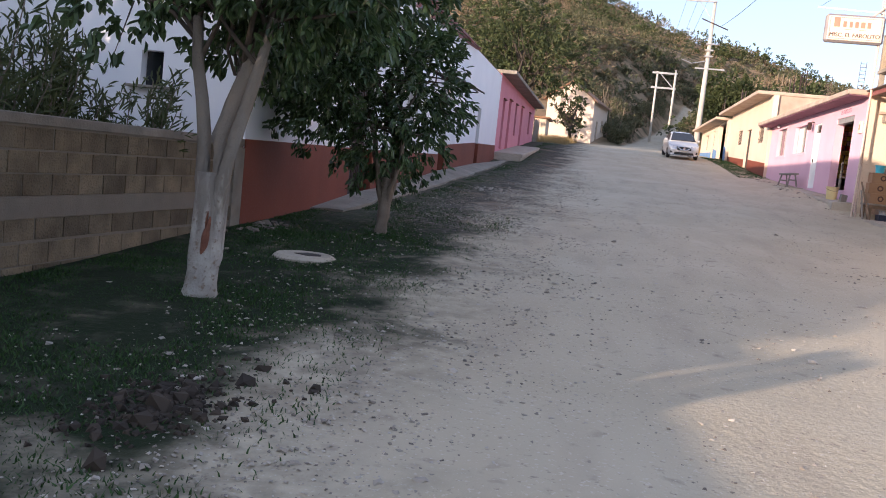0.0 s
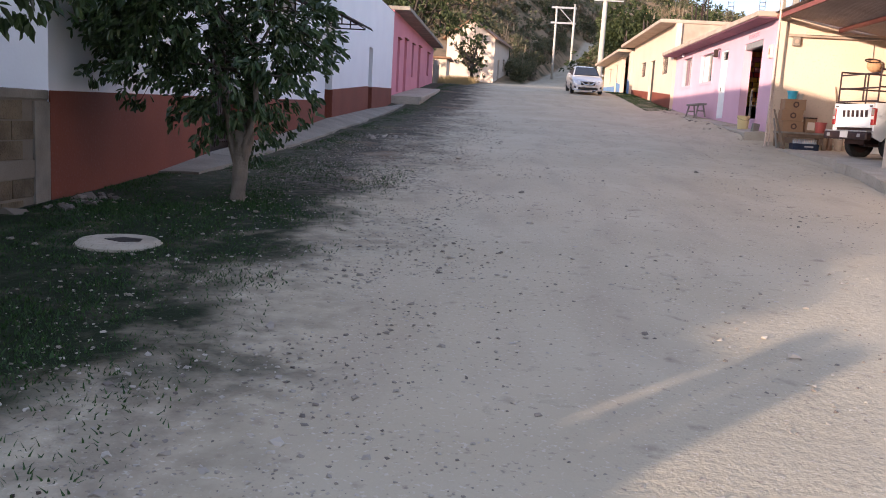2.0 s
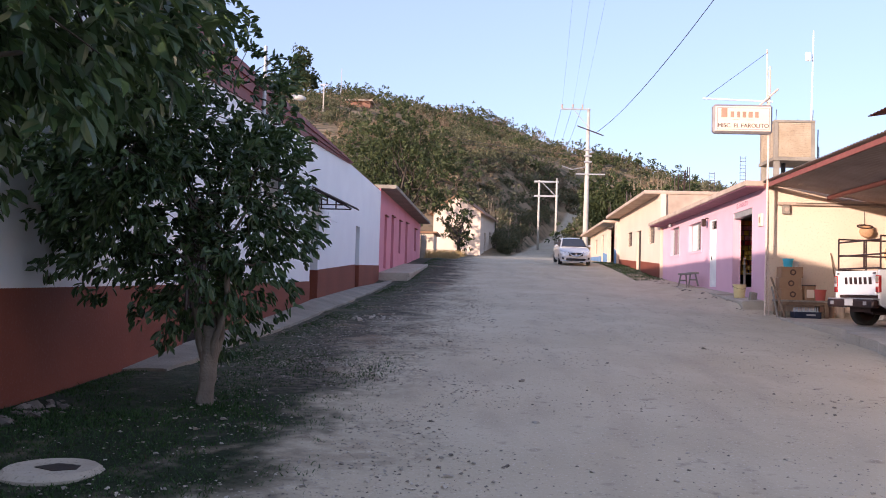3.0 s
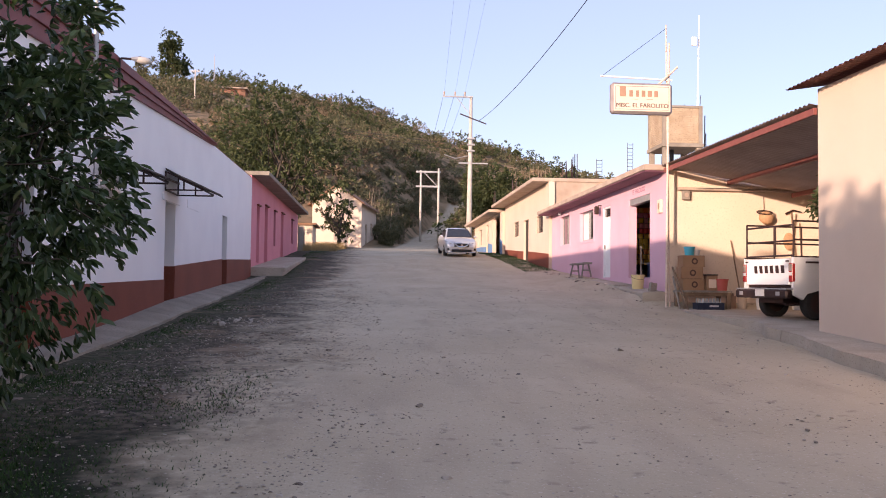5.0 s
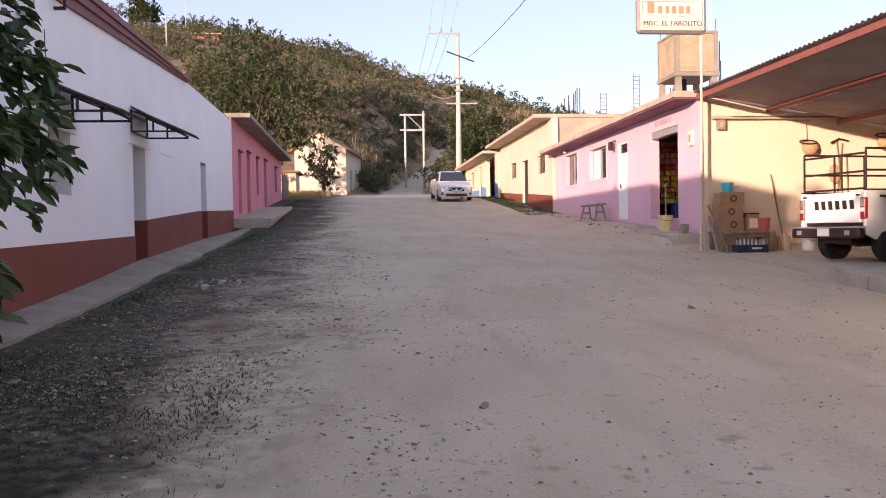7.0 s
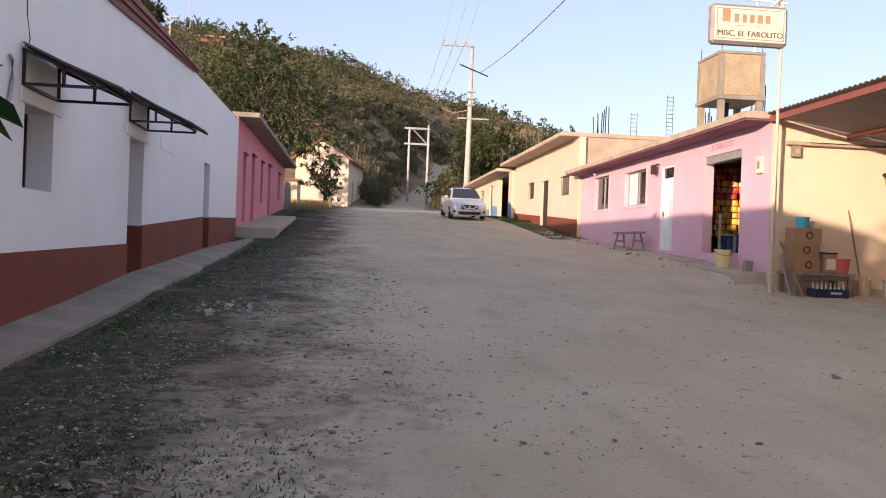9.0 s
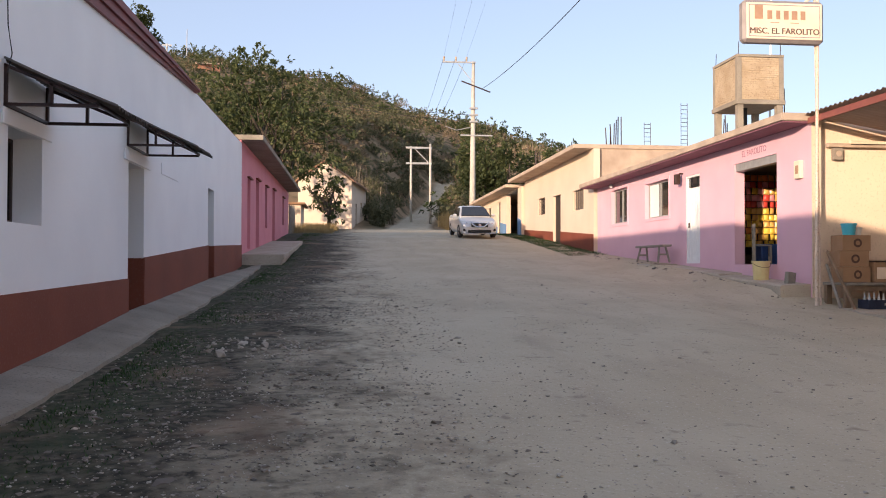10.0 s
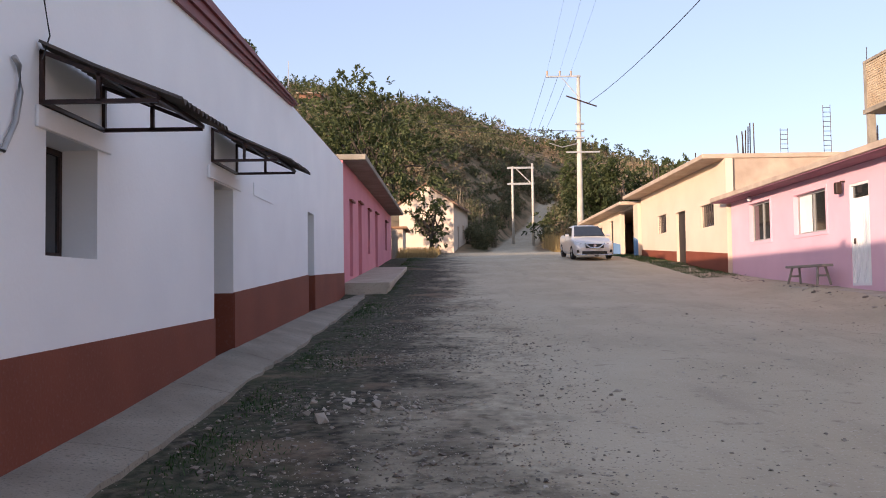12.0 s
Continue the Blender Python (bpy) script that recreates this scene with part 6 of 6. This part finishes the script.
def pickup():
    g = 1.09
    t = thing("pickup_truck", (8.2, 21.7, g), "white pickup truck with a dark steel rack over its bed", "truck")
    y0, y1 = 20.86, 22.54
    part("tailgate", mesh_box(8.00, 8.07, y0 + 0.12, y1 - 0.12, 1.80, 2.34, 0.012), CARWHITE, t)
    for y in (y0, y1 - 0.07):
        bm = bmesh.new()
        prism(bm, [(8.02, 1.60), (8.24, 1.50), (8.34, 1.62), (8.66, 1.70), (8.98, 1.62), (9.08, 1.48), (10.1, 1.50), (10.1, 2.36), (8.02, 2.36)], "y", y, y + 0.07)
        part("bed_side", bm, CARWHITE, t)
    part("bed_floor", mesh_box(8.08, 10.1, y0 + 0.08, y1 - 0.08, 1.74, 1.80), DARKSTEEL, t)
    part("bed_front", mesh_box(10.06, 10.1, y0 + 0.08, y1 - 0.08, 1.80, 2.36), CARWHITE, t)
    part("rail_cap", mesh_box(8.02, 10.1, y0 - 0.01, y0 + 0.08, 2.362, 2.39, 0.006), DARKSTEEL, t)
    part("rail_cap", mesh_box(8.02, 10.1, y1 - 0.08, y1 + 0.01, 2.362, 2.39, 0.006), DARKSTEEL, t)
    part("side_trim", mesh_box(8.3, 10.0, y0 - 0.008, y0 - 0.001, 2.24, 2.28), DARKSTEEL, t)
    bm = bmesh.new()
    prism(bm, [(10.12, 1.5), (12.9, 1.5), (12.9, 2.2), (11.9, 2.32), (11.45, 2.36), (10.95, 2.95), (10.2, 2.98), (10.12, 2.4)], "y", y0 + 0.02, y1 - 0.02)
    part("cab", bm, CARWHITE, t)
    part("rear_window", mesh_box(10.10, 10.118, y0 + 0.25, y1 - 0.25, 2.5, 2.86), PANE, t)
    part("side_window", prism(bmesh.new(), [(10.3, 2.42), (11.25, 2.42), (10.88, 2.86), (10.3, 2.88)], "y", y0 + 0.005, y0 + 0.018), PANE, t)
    for y in (y0 - 0.002, y1 - 0.118):
        la = part("tail_lamp", mesh_box(7.985, 8.06, y, y + 0.12, 1.86, 2.24, 0.01), TAILRED, t, "red tail lamp")
        part("amber_lens", mesh_box(7.979, 7.984, y + 0.01, y + 0.11, 2.08, 2.22), AMBER, la)
        part("white_lens", mesh_box(7.979, 7.984, y + 0.01, y + 0.11, 1.99, 2.06), WHITEP, la)
    bp = part("bumper", mesh_box(7.83, 7.99, y0 - 0.02, y1 + 0.05, 1.52, 1.70, 0.03), DARKSTEEL, t, "dark rear bumper")
    part("bumper_step", mesh_box(7.84, 8.02, y0 + 0.0, y1 + 0.03, 1.703, 1.73, 0.006), GREYMETAL, bp)
    part("number_plate", mesh_box(7.815, 7.828, 21.55, 21.85, 1.56, 1.70), WHITEP, bp)
    for y in (21.05, 22.3):
        part("reflector", mesh_box(7.82, 7.829, y, y + 0.12, 1.58, 1.66), GREYMETAL, bp)
    for y in (21.12, 21.3, 21.48, 21.66, 21.84, 22.02):
        part("brand_shape", prism(bmesh.new(), [(y, 2.04), (y + 0.10, 2.04), (y + 0.12, 2.20), (y + 0.02, 2.20)], "x", 7.993, 7.999), DARKSTEEL, t)
    for y in (20.98, 22.35):
        part("latch", mesh_box(7.99, 7.999, y, y + 0.1, 2.27, 2.30), DARKSTEEL, t)
    for x, y, s in ((8.66, y0 + 0.16, -1), (8.66, y1 - 0.16, 1), (11.9, y0 + 0.13, -1), (11.9, y1 - 0.13, 1)):
        wheel(t, x, y, g + 0.335, 0.335, 0.2, "y", s, DARKSTEEL)
    part("axle", tube(bmesh.new(), (8.66, y0 + 0.15, g + 0.335), (8.66, y1 - 0.15, g + 0.335), 0.06), DARKSTEEL, t)
    part("chassis", mesh_box(8.1, 12.6, y0 + 0.45, y1 - 0.45, 1.42, 1.62), DARKSTEEL, t)
    part("exhaust", tube(bmesh.new(), (8.0, 21.1, 1.4), (9.2, 21.1, 1.42), 0.03), DARKSTEEL, t)
    rk = lambda a, b, r=0.02: part("rack_bar", tube(bmesh.new(), a, b, r, n=8), DARKSTEEL, t)
    for y in (y0 + 0.05, y1 - 0.05):
        for x in (8.06, 8.75, 9.45, 10.08):
            rk((x, y, 2.39), (x, y, 3.1))
        for z in (2.72, 3.1):
            rk((8.06, y, z), (10.08, y, z))
    for z in (2.40, 2.70, 3.02):
        rk((8.06, y0 + 0.05, z), (8.06, y1 - 0.05, z))
    rk((8.06, 21.5, 2.4), (8.06, 21.5, 3.02))
    rk((10.08, y0 + 0.05, 3.1), (10.08, y1 - 0.05, 3.1))
    corner = Matrix.Translation((8.0, y0, 0))
    t.matrix_world = Matrix.Translation((0.22, -0.05, 0)) @ corner @ Matrix.Rotation(radians(10), 4, "Z") @ corner.inverted() @ t.matrix_world


pickup()

# ---- silver car ----
SILVER = shader("silver_car_paint", (0.56, 0.56, 0.56), (0.62, 0.62, 0.62), 0.28, 2, 20, 0.0, 0.4)
CHROME = shader("chrome", (0.6, 0.6, 0.6), (0.68, 0.68, 0.68), 0.15, 5, 30, 0.0, 0.9)
LENS = glass("headlight_lens", (0.55, 0.57, 0.58))


def loft(bm, sections):
    """A shell through cross-sections: each a list of points with the same count."""
    rings = [[bm.verts.new(p) for p in s] for s in sections]
    n = len(rings[0])
    for a, b in zip(rings, rings[1:]):
        for i in range(n):
            bm.faces.new((a[i], a[(i + 1) % n], b[(i + 1) % n], b[i]))
    bm.faces.new(rings[0][::-1])
    bm.faces.new(rings[-1])
    bmesh.ops.recalc_face_normals(bm, faces=bm.faces[:])
    return bm


def sedan():
    """Built at the origin with its nose to -y, then set on the road."""
    c = thing("car", (0, 0, 0), "silver four-door sedan parked by the roadside", "car")

    def body_ring(y, w, z0, z1, belt):
        h = w / 2
        return [(-h * 0.92, y, z0), (-h, y, z0 + 0.14), (-h, y, belt - 0.12), (-h * 0.94, y, z1 - 0.02), (-h * 0.6, y, z1 + 0.02), (0, y, z1 + 0.035),
                (h * 0.6, y, z1 + 0.02), (h * 0.94, y, z1 - 0.02), (h, y, belt - 0.12), (h, y, z0 + 0.14), (h * 0.92, y, z0)]

    secs = [(-2.30, 1.30, 0.30, 0.56, 0.62), (-2.22, 1.56, 0.22, 0.70, 0.72), (-2.0, 1.72, 0.20, 0.80, 0.82), (-1.4, 1.78, 0.20, 0.92, 0.92), (-0.9, 1.79, 0.20, 0.98, 0.98),
            (0.5, 1.79, 0.20, 1.0, 1.0), (1.5, 1.78, 0.20, 1.03, 1.02), (2.0, 1.72, 0.24, 1.03, 1.0), (2.28, 1.5, 0.34, 0.92, 0.9)]
    part("body", loft(bmesh.new(), [body_ring(*s) for s in secs]), SILVER, c, smooth=False)

    def cab_ring(y, wb, wt, z0, z1):
        return [(-wb / 2, y, z0), (-wt / 2, y, z1 - 0.05), (-wt / 2 + 0.1, y, z1), (0, y, z1 + 0.02), (wt / 2 - 0.1, y, z1), (wt / 2, y, z1 - 0.05), (wb / 2, y, z0)]

    part("cabin", loft(bmesh.new(), [cab_ring(-1.02, 1.56, 1.48, 0.94, 1.03), cab_ring(-0.2, 1.62, 1.24, 0.96, 1.44), cab_ring(0.5, 1.64, 1.22, 0.96, 1.50), cab_ring(1.1, 1.62, 1.2, 0.96, 1.44), cab_ring(1.8, 1.5, 1.3, 0.98, 1.06)]), SILVER, c)
    part("windscreen", loft(bmesh.new(), [[(-0.70, -1.06, 1.06), (0.70, -1.06, 1.06), (0.70, -1.0, 1.0), (-0.70, -1.0, 1.0)], [(-0.56, -0.27, 1.475), (0.56, -0.27, 1.475), (0.56, -0.2, 1.40), (-0.56, -0.2, 1.40)]]), PANE, c)
    for s in (-1, 1):
        part("side_window", loft(bmesh.new(), [[(s * 0.795, -0.75, 1.02), (s * 0.66, -0.15, 1.40), (s * 0.65, -0.15, 1.40), (s * 0.78, -0.75, 1.02)],
                                               [(s * 0.82, 1.2, 1.02), (s * 0.665, 0.95, 1.40), (s * 0.65, 0.95, 1.40), (s * 0.80, 1.2, 1.02)]]), PANE, c)
        part("mirror", mesh_box(s * 0.86 - (0.0 if s > 0 else 0.18), s * 0.86 + (0.18 if s > 0 else 0.0), -0.72, -0.60, 1.0, 1.12, 0.03), SILVER, c)
        hl = part("headlight", loft(bmesh.new(), [[(s * 0.44, -2.285, 0.64), (s * 0.80, -2.06, 0.68), (s * 0.86, -1.95, 0.83), (s * 0.46, -2.20, 0.74)], [(s * 0.44, -2.1, 0.64), (s * 0.78, -1.95, 0.68), (s * 0.80, -1.85, 0.83), (s * 0.46, -2.0, 0.74)]]), LENS, c, "clear swept-back headlight")
        part("bulb_reflector", mesh_box(s * 0.60 - 0.05, s * 0.60 + 0.05, -2.212, -2.15, 0.675, 0.735, 0.01), CHROME, hl)
        part("fog_lamp", mesh_box(s * 0.68 - 0.10, s * 0.68 + 0.10, -2.28, -2.1, 0.34, 0.46, 0.02), BLACK, c)
        for y in (-1.42, 1.32):
            wheel(c, s * 0.80, y, 0.32, 0.32, 0.2, "x", s, GREYMETAL)
        part("door_handle", mesh_box(s * 0.897 - 0.01, s * 0.897 + 0.01, 0.1, 0.26, 0.86, 0.89), CHROME, c)
    gr = part("grille", mesh_box(-0.40, 0.40, -2.335, -2.2, 0.53, 0.72, 0.02), BLACK, c)
    part("chrome_bar", limb(bmesh.new(), [(-0.44, -2.33, 0.74), (-0.2, -2.36, 0.56), (0, -2.365, 0.53), (0.2, -2.36, 0.56), (0.44, -2.33, 0.74)], 0.035, 0.035, 6), CHROME, gr)
    part("badge", tube(bmesh.new(), (0, -2.33, 0.63), (0, -2.36, 0.63), 0.07, n=14), CHROME, gr)
    part("lower_grille", mesh_box(-0.55, 0.55, -2.34, -2.2, 0.27, 0.40, 0.02), BLACK, c)
    part("bumper_lip", mesh_box(-0.78, 0.78, -2.36, -2.1, 0.21, 0.26, 0.02), CHROME, c)
    part("number_plate", mesh_box(-0.2, 0.2, -2.34, -2.325, 0.44, 0.53), WHITEP, c)
    y = 52.6
    c.matrix_world = pose(4.42, y, float(road_z(y)) + 0.03, math.degrees(math.atan(0.08)), 0, 1.5)


sedan()

# ---- on the ground ----
cover = thing("manhole", (-3.2, 7.6, float(road_z(7.6))), "broken round concrete manhole cover in the grass", "manhole")
bm = bmesh.new()
mz = float(road_z(7.65))
n = 22
ring_o = [bm.verts.new((-3.16 + 0.36 * math.cos(a) * (1 + 0.03 * math.sin(5 * a)), 7.82 + 0.36 * math.sin(a), mz + 0.012)) for a in np.linspace(0, 2 * math.pi, n, endpoint=False)]
ring_t = [bm.verts.new((-3.16 + 0.31 * math.cos(a), 7.82 + 0.31 * math.sin(a), mz + 0.045)) for a in np.linspace(0, 2 * math.pi, n, endpoint=False)]
ring_b = [bm.verts.new((v.co.x, v.co.y, mz - 0.08)) for v in ring_o]
for i in range(n):
    j = (i + 1) % n
    bm.faces.new((ring_b[i], ring_b[j], ring_o[j], ring_o[i]))
    bm.faces.new((ring_o[i], ring_o[j], ring_t[j], ring_t[i]))
bm.faces.new(ring_t)
part("rim", bm, PALECONC, cover)
# no real opening: a dark plate on top stands for the shade inside
part("hole_shade", prism(bmesh.new(), [(-3.26, 7.77), (-3.08, 7.68), (-2.95, 7.76), (-2.98, 7.88), (-3.16, 7.92)], "z", mz + 0.0, mz + 0.051), DARKDOOR, cover, "dark plate in place of the broken hole's shade")


def stones(name, label, n, where, size, material, seed, category="stones", flat=0.6):
    """Many small uneven stones lying on the ground, as one object."""
    r = np.random.default_rng(seed)
    x, y = where(r, n)
    z = land_z(x, y)
    base = np.array([(1, 0, 0), (-0.5, 0.87, 0), (-0.5, -0.87, 0), (0.5, 0.5, 0.75), (-0.7, 0.1, 0.7), (0.2, -0.6, 0.8)], float)
    tri = np.array([(0, 1, 3), (1, 2, 4), (2, 0, 5), (0, 3, 5), (1, 4, 3), (2, 5, 4), (3, 4, 5)])
    s = size * r.lognormal(-0.2, 0.5, n)
    a = r.uniform(0, 6.28, n)
    V = base[None] * (1 + r.normal(0, 0.22, (n, 6, 3)))
    c, q = np.cos(a)[:, None], np.sin(a)[:, None]
    X = V[:, :, 0] * c - V[:, :, 1] * q * 0.75
    Y = V[:, :, 0] * q + V[:, :, 1] * c * 0.75
    P = np.stack([x[:, None] + X * s[:, None], y[:, None] + Y * s[:, None], z[:, None] - 0.12 * s[:, None] + V[:, :, 2] * s[:, None] * flat], -1).reshape(-1, 3)
    F = (np.arange(n)[:, None, None] * 6 + tri[None]).reshape(-1, 3)
    ob = tagged(new(name, mesh_from(name, P, F)), label, category, kind="stuff")
    ob.data.materials.append(material)


PALESTONE = leafy("pale_gravel", (0.20, 0.17, 0.135), (0.48, 0.43, 0.36), 0.95, 0.0)
DARKSTONE = leafy("dark_gravel", (0.12, 0.10, 0.085), (0.26, 0.22, 0.18), 0.95, 0.0)
DUNG = leafy("dry_dung", (0.022, 0.016, 0.011), (0.05, 0.036, 0.024), 0.95, 0.0)
along = lambda r, n: (np.concatenate([r.normal(-1.3, 0.75, n // 2), r.uniform(-4.2, 7.0, n - n // 2)]), -1.5 + 34 * r.uniform(0, 1, n) ** 1.6)
stones("gravel", "loose pale gravel scattered over the dirt", 22000, along, 0.011, PALESTONE, 61)
stones("gravel", "small dark stones and clods over the dirt", 11000, along, 0.0095, DARKSTONE, 62)
stones("pebbles", "larger pale pebbles on the dirt street", 420, along, 0.026, PALESTONE, 63)
stones("clods", "dark clods of earth along the verge", 900, lambda r, n: (r.normal(-3.3, 0.7, n), r.uniform(11, 40, n)), 0.03, DARKSTONE, 64, flat=0.4)
stones("clods", "brown clods and crumbled earth at the edge of the dirt road", 4200, lambda r, n: (r.normal(-2.5, 0.8, n), 12.5 + 24 * r.uniform(0, 1, n) ** 1.3), 0.018, DARKSTONE, 71, flat=0.5)
stones("gravel", "pale chips in the trodden soil beside the sidewalk", 6500, lambda r, n: (r.normal(-2.6, 0.8, n), 13.5 + 22 * r.uniform(0, 1, n) ** 1.4), 0.011, PALESTONE, 72)
stones("rubble", "broken pale rubble at the edge of the street", 210, lambda r, n: (r.normal(-2.7, 0.36, n), r.normal(21.4, 0.6, n)), 0.027, PALESTONE, 65, flat=0.85)
stones("rubble", "loose stones at the foot of the block wall", 40, lambda r, n: (r.normal(-4.45, 0.12, n), r.normal(9.7, 0.35, n)), 0.07, DARKSTONE, 66)
stones("rubble", "loose stones along the edge of the shop step", 130, lambda r, n: (6.95 + r.normal(0, 0.14, n), r.uniform(25, 42, n)), 0.035, DARKSTONE, 67)
stones("fallen_petals", "fallen pale petals and litter on the grass", 70, lambda r, n: (r.uniform(-4.6, -1.8, n), r.uniform(2.5, 13, n)), 0.022, PALESTONE, 68)
stones("dung", "dark heap of dried dung on the verge", 560, lambda r, n: (-2.10 + r.normal(0, 0.16, n), 2.75 + r.normal(0, 0.25, n)), 0.025, DUNG, 69, "dung", 1.0)
stones("dung", "scattered dark dung lumps", 26, lambda r, n: (-1.85 + r.normal(0, 0.25, n), 3.3 + r.normal(0, 0.35, n)), 0.035, DUNG, 70, "dung", 0.9)

# ---- blocks of the yard wall ----
block_mesh = bpy.data.meshes.new("block")
bm = box(bmesh.new(), -0.014, 0.0, -0.193, 0.193, -0.093, 0.093, 0.004)
bm.to_mesh(block_mesh)
bm.free()
block_mesh.materials.append(BLOCK)
for k, z in enumerate((-0.30, -0.10, 0.10, 0.30, 0.515, 0.905, 1.105, 1.31)):
    for i in range(29):
        y = FENCE_Y + 0.2 + 0.4 * i + (0.2 if k % 2 else 0)
        if y > 9.3:
            continue
        o = new("block", block_mesh)
        o.parent = fence
        o.location = (LX + random.uniform(-0.004, 0.004), y, z)
        o.rotation_euler = (random.uniform(-0.008, 0.008), 0, random.uniform(-0.006, 0.006))
